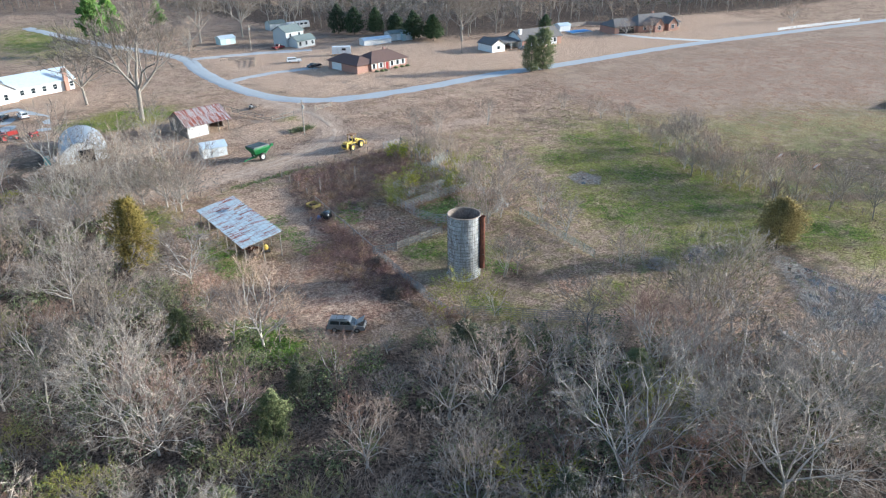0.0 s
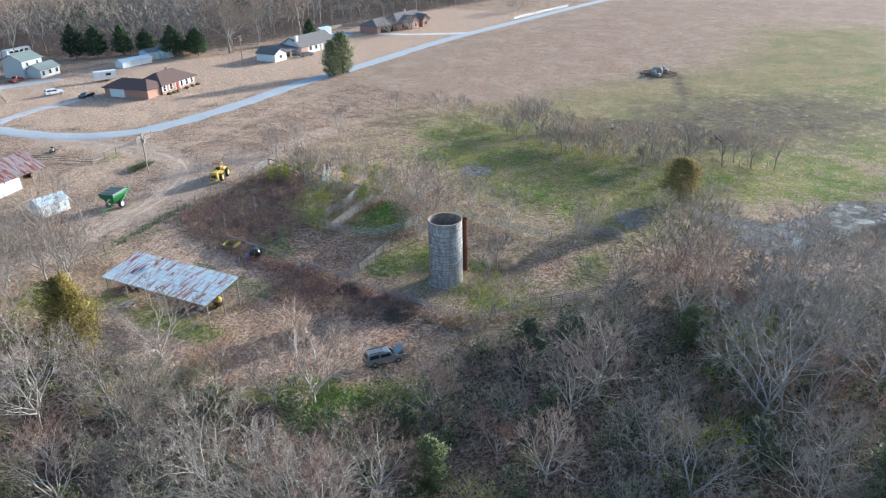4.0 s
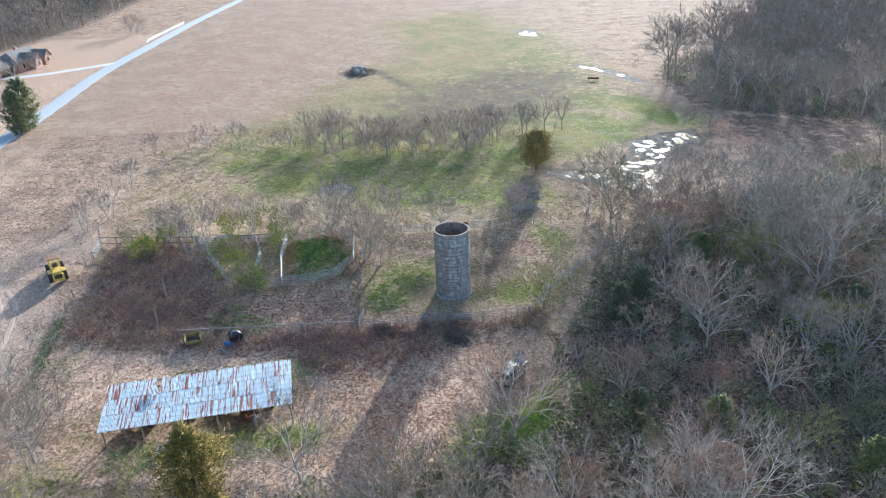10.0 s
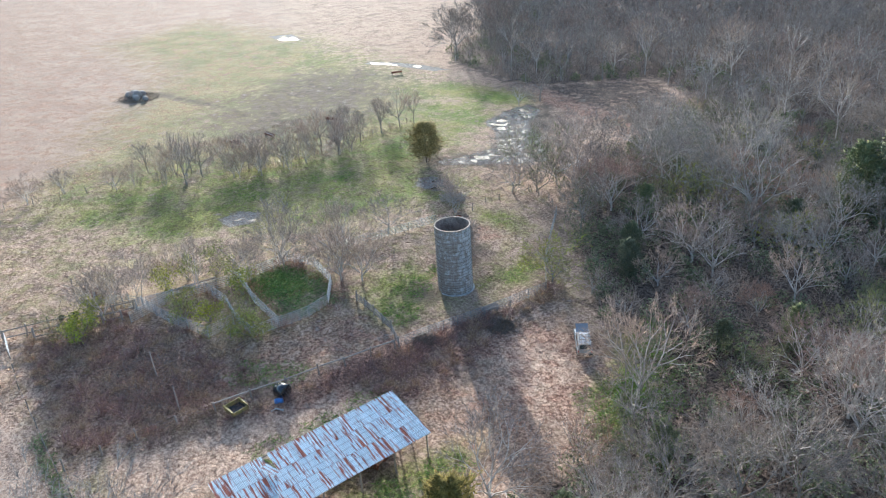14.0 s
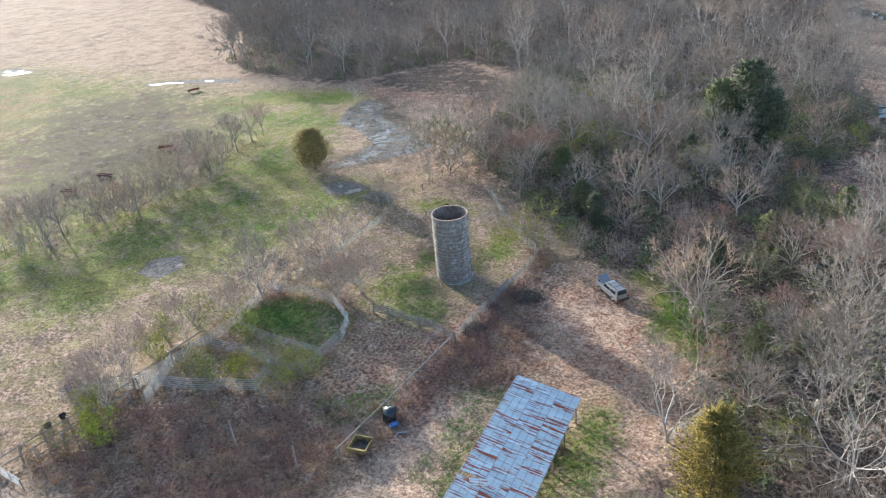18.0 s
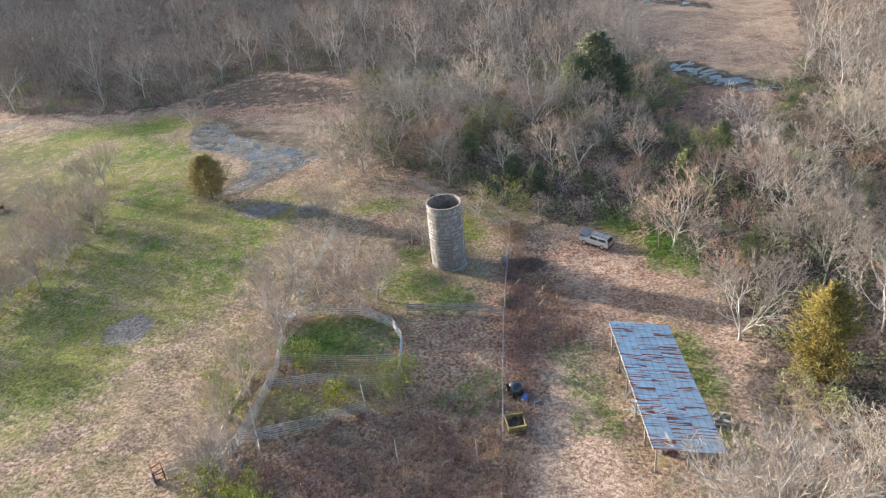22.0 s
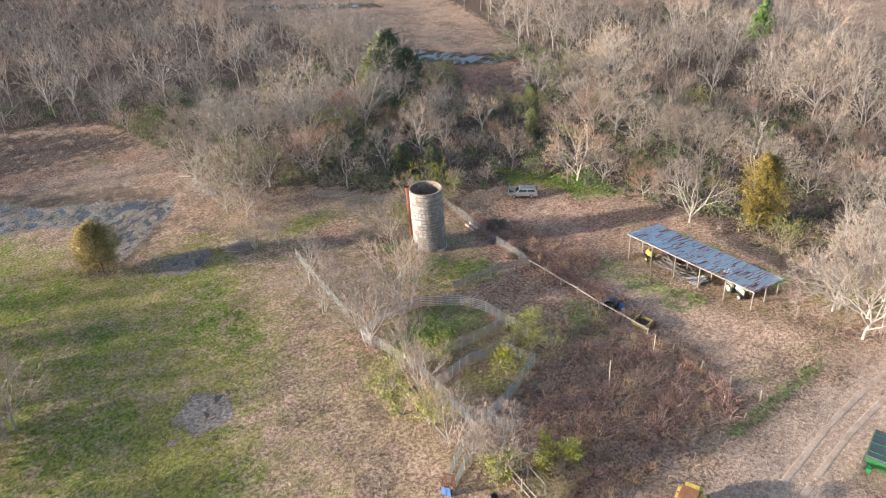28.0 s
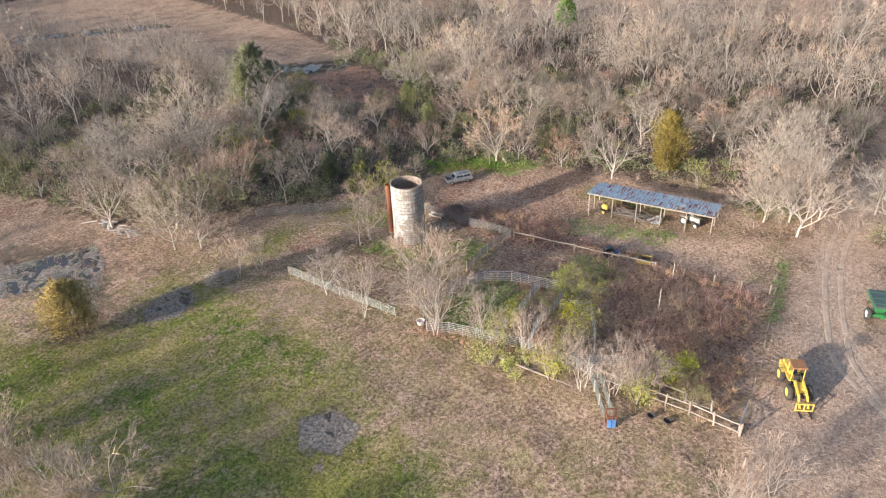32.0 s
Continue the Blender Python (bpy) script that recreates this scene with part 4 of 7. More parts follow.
north = scatter(9000, (-100, 640, 160, 640), lambda x, y: bool(inside(np.array(x), np.array(y), NORTH)) and (y < 400 or x < 150), 7.6, 9)
for n, (mat, label) in enumerate(((HAZED_GREY, "distant wood of leafless grey trees behind the houses"), (HAZED_TAN, "distant wood of leafless tan trees behind the houses"), (CEDAR, "distant dark evergreens behind the houses"))):
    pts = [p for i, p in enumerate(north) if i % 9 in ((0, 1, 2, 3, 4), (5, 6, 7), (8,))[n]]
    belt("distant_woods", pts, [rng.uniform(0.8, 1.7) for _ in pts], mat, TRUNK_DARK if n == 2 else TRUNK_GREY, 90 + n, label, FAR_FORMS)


# undergrowth: shrubs, brush and weeds nobody could count
def clumps(name, pts, mat, seed, label, blades_each=26, tall=1.2, wide=0.9, width=0.03, category="undergrowth", flat=0.9, leafy=False):
    r = np.random.default_rng(seed)
    P, Q = [], []
    pts = np.asarray(pts)
    size = r.uniform(0.5, 1.25, len(pts))
    base = np.repeat(np.c_[pts, gz(pts[:, 0], pts[:, 1])], blades_each, 0)
    sc = np.repeat(size, blades_each)[:, None]
    n = len(base)
    if leafy:
        way = rand_dirs(n, r)
        way[:, 2] = np.abs(way[:, 2])
        start = base + way * (r.uniform(0.25, 1.0, (n, 1)) ** 0.5) * np.array([wide, wide, tall]) * sc
        end = start + rand_dirs(n, r) * r.uniform(0.18, 0.4, (n, 1))
        ob = new(name, array_mesh(name, *blades(start, end, width, r), mat))
        return tagged(ob, label, category, kind="stuff")
    off = r.normal(size=(n, 2)) * 0.45 * wide
    start = base + np.c_[off, np.zeros(n)] * sc + np.c_[np.zeros((n, 2)), np.abs(r.normal(size=n)) * 0.3 * tall] * sc
    d = np.c_[off * flat + r.normal(size=(n, 2)) * 0.35 * wide, r.uniform(0.35, 1.0, n) * tall] * sc
    ob = new(name, array_mesh(name, *blades(start, start + d, np.broadcast_to(width, n) * r.uniform(0.6, 1.3, n), r), mat))
    return tagged(ob, label, category, kind="stuff")


def near_line(poly, w):
    return lambda x, y: float(dist_line(np.array(x), np.array(y), poly)) < w


def in_poly(poly):
    return lambda x, y: bool(inside(np.array(x), np.array(y), poly))


EDGE = [(330, -135), (250, -92), (196, -44), (180, -16), (166, -7), (150, -5), (130, -3), (120, -16), (110, -29), (92, -22), (83, -13), (79, 10), (79, 28)]
edge_pts = scatter(4000, (60, 330, -110, 30), lambda x, y: WOODS_IN(x, y) and float(dist_line(np.array(x), np.array(y), EDGE)) < 22, 3.6, 61)
clumps("thicket", edge_pts[0::2], PRIVET, 62, "dull green evergreen thicket at the edge of the wood", 150, 3.6, 2.6, 0.17, leafy=True)
clumps("thicket", edge_pts[1::2], HAZED_TAN, 63, "leafless tan thicket at the edge of the wood", 60, 3.4, 2.2, 0.05)
west_pts = scatter(3000, (-125, -12, -20, 150), WOODS_IN, 3.6, 66)
clumps("thicket", west_pts[0::3], PRIVET, 67, "dull green evergreen thicket in the far wood", 90, 3.2, 2.3, 0.16, leafy=True)
clumps("thicket", west_pts[1::3], HAZED_TAN, 68, "tan leafless thicket in the far wood", 60, 3.6, 2.0, 0.045)
clumps("thicket", west_pts[2::3], HAZED_GREY, 69, "grey leafless thicket in the far wood", 60, 4.2, 2.0, 0.045)
thick_pts = scatter(1500, (-14, 80, -6, 95), lambda x, y: WOODS_IN(x, y), 5.2, 64)
clumps("thicket", thick_pts, PRIVET, 65, "green evergreen thicket under the leafless trees", 260, 3.8, 2.3, 0.11, leafy=True)
wood_floor = scatter(9000, (-20, 120, -20, 150), WOODS_IN, 1.9, 21)
clumps("undergrowth", wood_floor[0::2], PRIVET, 31, "green evergreen shrubs under the trees", 170, 2.6, 1.7, 0.085, leafy=True)
clumps("undergrowth", wood_floor[1::4], HAZED_TAN, 32, "tan leafless brush under the trees", 44, 2.2, 1.3, 0.022)
clumps("undergrowth", wood_floor[3::4], HAZED_GREY, 33, "grey leafless brush under the trees", 44, 2.2, 1.4, 0.022)
BRUSHY = [(56, 109), (60, 107), (72, 112), (80, 116), (82, 126), (60, 126.5), (55, 120)]
clumps("brush_patch", scatter(3500, (54, 84, 105, 128), in_poly(BRUSHY), 1.25, 22), BRIAR, 34, "tangle of reddish-brown dead weeds and briars", 30, 0.8, 0.8, 0.022, "weeds")
clumps("brush_patch", scatter(900, (58, 76, 106, 124), in_poly([(60, 110), (68, 111), (73, 117), (64, 121), (59, 117)]), 1.3, 23), BARK_GREY, 35, "grey leafless briars among the weeds", 56, 1.3, 1.3, 0.018, "weeds")
clumps("brush_patch", scatter(1200, (54, 84, 105, 128), in_poly(BRUSHY), 0.95, 44), STRAW, 44, "pale dry grass among the weeds", 30, 0.8, 0.8, 0.02, "weeds")
clumps("weed_strip", scatter(6000, (44, 62, 62, 125), near_line([(50.8, 66), (51.6, 78), (52.4, 90), (53.4, 100), (54.2, 112), (56, 120)], 1.5), 0.8, 24), WEEDS, 36, "dead brown weeds along the fence", 32, 0.9, 0.7, 0.02, "weeds")
clumps("weed_strip", scatter(3000, (30, 56, 74, 98), in_poly([(53, 78), (53.5, 97), (46, 96), (43, 90), (46, 83), (50, 78)]), 0.85, 25), BRIAR, 37, "reddish dead weeds in the clearing", 34, 0.85, 0.8, 0.02, "weeds")
clumps("weed_strip", scatter(1500, (78, 92, 44, 128), near_line([(82, 106), (82.6, 112), (84, 126)], 1.0), 0.9, 26), STRAW, 38, "dry grass along the corral fence", 34, 0.9, 0.7, 0.018, "weeds")
clumps("weed_strip", scatter(900, (62, 84, 86, 112), near_line([(82, 98), (67, 99), (66.5, 92), (70, 88.5), (82, 90), (81, 104), (67, 103)], 1.0), 0.8, 27), WEEDS, 39, "dead weeds round the pens", 40, 0.9, 0.8, 0.02, "weeds")
clumps("hedge_brush", scatter(700, (115, 145, 28, 130), near_line(HEDGE_ROW, 2.0), 2.0, 28), BARK_TAN, 40, "leafless brush along the old fence row", 26, 1.5, 1.0, 0.02, "undergrowth")
clumps("pen_grass", scatter(1500, (66, 82, 86, 100), in_poly([(68, 90), (76, 88.5), (81, 91), (80, 98), (68, 98.5), (67, 94)]), 0.55, 29), GRASS, 41, "fresh green grass in the pen", 30, 0.3, 0.6, 0.035, "grass")
FENCE_GRASS = [(47, 127.6), (55, 127.9), (63, 128.2)]
GREENS = [(36, 64.5), (34, 67), (32, 70), (30, 73.5), (28.5, 77), (28, 81), (26.5, 75), (46.5, 104), (46.2, 110), (47.0, 98), (33.5, 98), (33.8, 104), (34.0, 114), (30.5, 75), (31.5, 79), (29.5, 72), (57.5, 103), (60.0, 106), (66.0, 73), (64.5, 80), (60, 85)]
clumps("green_patch", [p for cx, cy in GREENS for p in scatter(120, (cx - 2.6, cx + 2.6, cy - 2.8, cy + 2.8), lambda x, y, cx=cx, cy=cy: math.hypot(x - cx, (y - cy) * 0.8) < 2.4, 0.5, int(cx * 7 + cy))], GRASS, 45, "patches of fresh green grass and clover", 22, 0.22, 0.5, 0.03, "grass")
marsh_pts = scatter(5000, (84, 118, 6, 60), lambda x, y: in_poly(PONDS[0])(x, y) or in_poly(PONDS[2])(x, y), 0.62, 75)
clumps("marsh_grass", marsh_pts[0::2], WEEDS, 76, "tufts of drowned brown grass in the shallow water", 16, 0.28, 0.5, 0.03, "grass")
clumps("marsh_grass", marsh_pts[1::3], PRIVET, 77, "dull green sedge tufts in the shallow water", 16, 0.3, 0.5, 0.03, "grass")
clumps("grass_strip", scatter(900, (44, 68, 126, 130), near_line(FENCE_GRASS, 0.7), 0.4, 79), GRASS, 80, "narrow strip of green grass along the track fence", 22, 0.25, 0.4, 0.03, "grass")
corral_pts = scatter(2500, (46, 86, 58, 128), lambda x, y: (near_line([(50.6, 66), (51.4, 78), (52.4, 90), (53.2, 100), (54.0, 112)], 1.2)(x, y) or in_poly([(53, 78), (53.5, 97), (46, 96), (43, 90), (46, 83), (50, 78)])(x, y) or in_poly([(56, 104), (68, 106), (82, 114), (82, 126), (57, 126)])(x, y)), 1.7, 71)
clumps("weed_clumps", corral_pts[0::2], BRIAR, 72, "clumps of red-brown dead weeds", 90, 1.25, 0.9, 0.03, "weeds")
clumps("weed_clumps", corral_pts[1::2], STRAW, 73, "clumps of pale dead grass and weeds", 80, 1.0, 0.85, 0.028, "weeds")
pasture_pts = scatter(22000, (28, 150, 40, 150), lambda x, y: not WOODS_IN(x, y) and float(dist_line(np.array(x), np.array(y), DIRT)) > 2.5, 0.75, 30)
clumps("grass_tufts", pasture_pts[::2], STRAW, 42, "tufts of dead grass over the pasture", 14, 0.26, 0.6, 0.024, "grass", 0.8)
clumps("grass_tufts", pasture_pts[1::2], WEEDS, 43, "tufts of brown dead grass over the pasture", 12, 0.24, 0.6, 0.028, "grass", 0.8)

# ---------------------------------------------------------------- silo
CONCRETE = surface("weathered_concrete", (0.36, 0.35, 0.33), (0.56, 0.55, 0.53), 1.6, 0.9, bump=0.3, stain=(0.20, 0.18, 0.155), amount=0.6)
RUST = surface("rusted_steel", (0.10, 0.035, 0.02), (0.28, 0.10, 0.055), 4, 0.9, bump=0.4, stain=(0.06, 0.03, 0.02))
HOOP_IRON = surface("hoop_iron", (0.05, 0.04, 0.035), (0.15, 0.125, 0.105), 3, 0.8, 0.3, bump=0.2)


def stave_material():
    m, nt, bsdf = nodes_of("concrete_staves")
    geo = nt.nodes.new("ShaderNodeNewGeometry")
    vec = nt.nodes.new("ShaderNodeTexCoord").outputs["Object"]
    base = mix(nt, geo.outputs["Random Per Island"], (0.36, 0.36, 0.355), (0.58, 0.575, 0.56))
    streak = nt.nodes.new("ShaderNodeMapping")
    streak.inputs["Scale"].default_value = (1.6, 1.6, 0.16)
    nt.links.new(vec, streak.inputs[0])
    run = noise_of(nt, streak.outputs[0], 1.6, 5)
    base = mix(nt, ramp(nt, [(0.47, (0, 0, 0)), (0.62, (0.75, 0.75, 0.75))], run), base, (0.25, 0.22, 0.19))
    lime = noise_of(nt, vec, 0.5, 5)
    base = mix(nt, ramp(nt, [(0.58, (0, 0, 0)), (0.68, (0.6, 0.6, 0.6))], lime), base, (0.76, 0.76, 0.74))
    sep = nt.nodes.new("ShaderNodeSeparateXYZ")
    nt.links.new(vec, sep.inputs[0])
    side = math_of(nt, 'MULTIPLY_ADD', sep.outputs[1], 0.05, -0.01)
    crust = math_of(nt, 'ADD', noise_of(nt, vec, 1.7, 6, 0.7), side)
    base = mix(nt, ramp(nt, [(0.46, (0, 0, 0)), (0.60, (0.85, 0.85, 0.85))], crust), base, (0.235, 0.185, 0.145))
    fine = noise_of(nt, vec, 9, 4)
    base = mix(nt, 0.5, base, ramp(nt, [(0.3, (0.6, 0.6, 0.6)), (0.7, (1.2, 1.2, 1.2))], fine), 'MULTIPLY')
    nt.links.new(base, bsdf.inputs["Base Color"])
    bsdf.inputs["Roughness"].default_value = 0.9
    bump_of(nt, fine, 0.4, 0.02, bsdf)
    return m


silo = thing("silo", "roofless grey concrete stave silo with a rusty side chute", "silo", 60.9, 75.2, z=-3.05)
SR, SH, TH = 2.43, 9.75, 0.14
part("inner_wall", Shape().lathe([(SR - TH - 0.015, -0.1), (SR - TH - 0.015, SH + 0.03)], 48), surface("stained_inner_concrete", (0.17, 0.13, 0.105), (0.36, 0.29, 0.24), 1.2, 0.9, stain=(0.10, 0.075, 0.06), amount=0.8), silo)
part("floor", Shape().tube((0, 0, -0.1), (0, 0, 0.05), SR - TH - 0.02, n=40), surface("dark_silage", (0.06, 0.05, 0.04), (0.16, 0.13, 0.10)), silo)
part("wall", Shape().lathe([(SR - TH, -0.1), (SR - 0.03, -0.1), (SR - 0.03, SH - 0.02), (SR - TH, SH - 0.02), (SR - TH, -0.1)], 48), CONCRETE, silo)
s = Shape()
n_st, courses = 44, 13
hst = SH / courses
for i in range(n_st):
    a0, a1 = 2 * math.pi * (i + 0.03) / n_st, 2 * math.pi * (i + 0.97) / n_st
    for k in range(courses + 1):
        lo = max(0, (k - 0.5 * (i % 2)) * hst) + 0.012
        hi = min(SH, (k + 1 - 0.5 * (i % 2)) * hst) - 0.012
        if hi - lo < 0.1:
            continue
        ro = SR + 0.008 * math.sin(i * 5.1 + k * 3.7)
        p = [(r * math.cos(a), r * math.sin(a), z) for z in (lo, hi) for r, a in ((SR - 0.05, a0), (ro, a0), (ro, a1), (SR - 0.05, a1))]
        s.add(p, ((1, 2, 6, 5), (0, 1, 5, 4), (2, 3, 7, 6), (4, 5, 6, 7), (3, 2, 1, 0)))
staves = part("stave_facing", s, stave_material(), silo)
tagged(staves, kind="stuff")
hoop_mesh = Shape().lathe([(SR + 0.005, -0.022), (SR + 0.035, -0.01), (SR + 0.035, 0.01), (SR + 0.005, 0.022)], 48).mesh("hoop", HOOP_IRON, True)
z = 0.25
while z < SH - 0.1:
    piece("hoop", hoop_mesh, silo, pose(0, 0, z))
    z += 0.30 + 0.045 * z
part("rim", Shape().lathe([(SR - TH - 0.02, SH - 0.02), (SR + 0.03, SH - 0.02), (SR + 0.03, SH + 0.06), (SR - TH - 0.02, SH + 0.06), (SR - TH - 0.02, SH - 0.02)], 48), surface("rim_concrete", (0.22, 0.165, 0.125), (0.44, 0.36, 0.29), 2.5, 0.9, bump=0.3, stain=(0.13, 0.09, 0.07), amount=0.8), silo, "brown-stained concrete rim")
ca = math.atan2(-0.83, 0.55)
cx, cy = (SR + 0.33) * math.cos(ca), (SR + 0.33) * math.sin(ca)
s = Shape()
s.lathe([(r, 1.6 + k * 1.35 + u) for k in range(6) for r, u in ((0.40, 0), (0.40, 1.3), (0.43, 1.31), (0.43, 1.35))], 14, c=(cx, cy, 0))
part("chute", s, RUST, silo, "rust-red sheet metal unloading chute")
part("doorway", Shape().box(((SR - 0.1) * math.cos(ca + 0.9), (SR - 0.1) * math.sin(ca + 0.9), 1.0), (0.35, 0.9, 1.3), rz=math.degrees(ca + 0.9)), surface("dark_wood_hatch", (0.03, 0.025, 0.02), (0.08, 0.06, 0.05)), silo)
part("footing", Shape().lathe([(SR + 0.02, -0.4), (SR + 0.28, -0.4), (SR + 0.22, 0.12), (SR + 0.02, 0.16)], 40), CONCRETE, silo)

# ---------------------------------------------------------------- open shed
def tin_material(name, base_a, base_b, rust_lo):
    """Galvanised sheet: a tone between two base colours, with rust that runs down the slope in streaks."""
    m, nt, bsdf = nodes_of(name)
    vec = nt.nodes.new("ShaderNodeTexCoord").outputs["Object"]
    info = nt.nodes.new("ShaderNodeObjectInfo")
    shift = nt.nodes.new("ShaderNodeVectorMath")
    shift.operation = 'MULTIPLY_ADD'
    nt.links.new(info.outputs["Location"], shift.inputs[0])
    shift.inputs[1].default_value = (3.7, 2.3, 0)
    nt.links.new(vec, shift.inputs[2])
    mp = nt.nodes.new("ShaderNodeMapping")
    mp.inputs["Scale"].default_value = (0.22, 2.9, 1)
    nt.links.new(shift.outputs[0], mp.inputs[0])
    streak = noise_of(nt, mp.outputs[0], 1.5, 6, 0.6)
    tone = noise_of(nt, mp.outputs[0], 0.8, 3)
    col = mix(nt, tone, base_a, base_b)
    hsv = nt.nodes.new("ShaderNodeHueSaturation")
    nt.links.new(math_of(nt, 'MULTIPLY_ADD', info.outputs["Random"], 0.24, 0.86), hsv.inputs["Value"])
    nt.links.new(col, hsv.inputs["Color"])
    amount = math_of(nt, 'ADD', streak, math_of(nt, 'MULTIPLY_ADD', info.outputs["Random"], 0.14, -0.07))
    rust = ramp(nt, [(rust_lo, (0, 0, 0)), (rust_lo + 0.05, (1, 1, 1))], amount)
    seam = nt.nodes.new("ShaderNodeTexWave")
    seam.inputs["Scale"].default_value = 0.42
    seam.inputs["Distortion"].default_value = 0.6
    nt.links.new(vec, seam.inputs["Vector"])
    nails = ramp(nt, [(0.0, (0.45, 0.45, 0.45)), (0.12, (1, 1, 1))], seam.outputs["Fac"])
    col = mix(nt, 0.45, hsv.outputs[0], nails, 'MULTIPLY')
    col = mix(nt, rust, col, mix(nt, noise_of(nt, vec, 6.0, 3), (0.20, 0.05, 0.03), (0.42, 0.13, 0.075)))
    nt.links.new(col, bsdf.inputs["Base Color"])
    bsdf.inputs["Roughness"].default_value = 0.6
    bsdf.inputs["Specular IOR Level"].default_value = 0.3
    met = math_of(nt, 'MULTIPLY_ADD', rust, -0.1, 0.1)
    nt.links.new(met, bsdf.inputs["Metallic"])
    bump_of(nt, streak, 0.15, 0.01, bsdf)
    return m


def corrugated(name, length, width, mat, waves=6, depth=0.035, thick=0.012):
    """One sheet lying in x (length) and y (width), ribs along x."""
    s = Shape()
    n = waves * 4
    for z in (0, -thick):
        for x in (0, length):
            for i in range(n + 1):
                s.v.append((x, width * i / n, z + depth * 0.5 * (1 + math.cos(2 * math.pi * waves * i / n))))
    w = n + 1
    for i in range(n):
        s.f.append((i, i + 1, w + i + 1, w + i)[::-1])
        s.f.append((2 * w + i, 2 * w + i + 1, 3 * w + i + 1, 3 * w + i))
        s.f.append((i, 2 * w + i, 2 * w + i + 1, i + 1)[::-1])
        s.f.append((w + i, w + i + 1, 3 * w + i + 1, 3 * w + i)[::-1])
    return s.mesh(name, mat)


# base colours hold the blue-white of the sky mirrored in the tin
SKY_TIN = tin_material("sky_tinted_tin", (0.42, 0.53, 0.575), (0.78, 0.84, 0.855), 0.527)
TIN_RED = tin_material("rusted_tin", (0.50, 0.44, 0.43), (0.60, 0.56, 0.55), 0.48)
POST_WOOD = surface("weathered_post", (0.22, 0.18, 0.14), (0.42, 0.36, 0.30), 3, 0.9, bump=0.4, vary=0.15)
OLD_WOOD = surface("grey_board", (0.20, 0.17, 0.145), (0.40, 0.36, 0.32), 3, 0.9, bump=0.4, stain=(0.12, 0.1, 0.085), vary=0.2)

SX0, SX1, SY0, SY1, SZ0, SZ1 = 36.1, 42.7, 97.7, 117.3, 0.2, 1.25
shed = thing("open_shed", "open pole shed with a rusty corrugated tin roof", "shed", 39.4, 107.5, z=0)
slope = math.atan2(SZ1 - SZ0, SX1 - SX0)
run_len = math.hypot(SX1 - SX0, SZ1 - SZ0)
ncol, nrow = 31, 3
cw, rl = (SY1 - SY0) / ncol, run_len / nrow
sheet = corrugated("roof_sheet", rl + 0.15, cw + 0.05, SKY_TIN)
r = random.Random(4)
for j in range(ncol):
    for i in range(nrow):
        if j == 22 and i == 2:
            continue
        d = i * rl - 0.07
        x, z = SX0 + d * math.cos(slope), SZ0 + d * math.sin(slope) + 0.012 * (i % 3) + 0.006 * (j % 2)
        piece("roof_sheet", sheet, shed, pose(x - 39.4, SY0 + j * cw - 107.5, z, r.uniform(-0.4, 0.4), -math.degrees(slope), r.uniform(-0.35, 0.35)))
piece("loose_sheet", corrugated("loose_sheet", 1.6, 0.8, SKY_TIN), shed, pose(40.2 - 39.4, 111.6 - 107.5, 1.0, 2, -math.degrees(slope) - 2, 24))
for k in range(6):
    y = SY0 + 0.3 + k * (SY1 - SY0 - 0.6) / 5
    for x in (SX1 - 0.35, (SX0 + SX1) / 2, SX0 + 0.35):
        if x == (SX0 + SX1) / 2 and k not in (0, 5, 2, 3):
            continue
        top = SZ0 + (x - SX0) * math.tan(slope) - 0.2
        part("post", Shape().tube((x - 39.4, y - 107.5, float(gz(x, y)) - 0.3), (x - 39.4 + 0.03, y - 107.5, top), 0.1, 0.085, 8), POST_WOOD, shed)
    part("rafter", Shape().beam((SX0 - 39.4, y - 107.5, SZ0 - 0.14), (SX1 - 39.4 - 0.05, y - 107.5, SZ1 - 0.14), 0.06, 0.16), POST_WOOD, shed)
for k in range(7):
    u = 0.03 + 0.94 * k / 6
    x, z = SX0 + (SX1 - SX0) * u, SZ0 + (SZ1 - SZ0) * u - 0.045
    part("purlin", Shape().beam((x - 39.4, SY0 - 107.5, z), (x - 39.4, SY1 - 107.5, z), 0.09, 0.05), POST_WOOD, shed)
part("fascia", Shape().beam((SX1 - 39.36, SY0 - 107.5, SZ1 - 0.1), (SX1 - 39.36, SY1 - 107.5, SZ1 - 0.1), 0.04, 0.16), OLD_WOOD, shed, "pale grey front board")

YELLOW = surface("yellow_paint", (0.56, 0.37, 0.05), (0.78, 0.57, 0.13), 3, 0.5, bump=0.1, stain=(0.3, 0.17, 0.03), amount=0.5)
RUBBER = surface("tyre_rubber", (0.02, 0.02, 0.02), (0.06, 0.055, 0.05), 6, 0.85, bump=0.4, stain=(0.15, 0.12, 0.09), amount=0.4)
DARK_STEEL = surface("dark_steel", (0.03, 0.03, 0.03), (0.10, 0.09, 0.085), 4, 0.6, 0.4, bump=0.2, stain=(0.12, 0.06, 0.04))
GREEN_PAINT = surface("green_paint", (0.015, 0.13, 0.035), (0.03, 0.22, 0.06), 3, 0.45, bump=0.1, stain=(0.04, 0.09, 0.03))
CREAM_PAINT = surface("cream_paint", (0.5, 0.48, 0.38), (0.66, 0.63, 0.52), 3, 0.5, bump=0.1, stain=(0.25, 0.15, 0.09))
RED_PAINT = surface("red_paint", (0.30, 0.02, 0.02), (0.45, 0.04, 0.03), 3, 0.4, bump=0.1, stain=(0.2, 0.04, 0.03))
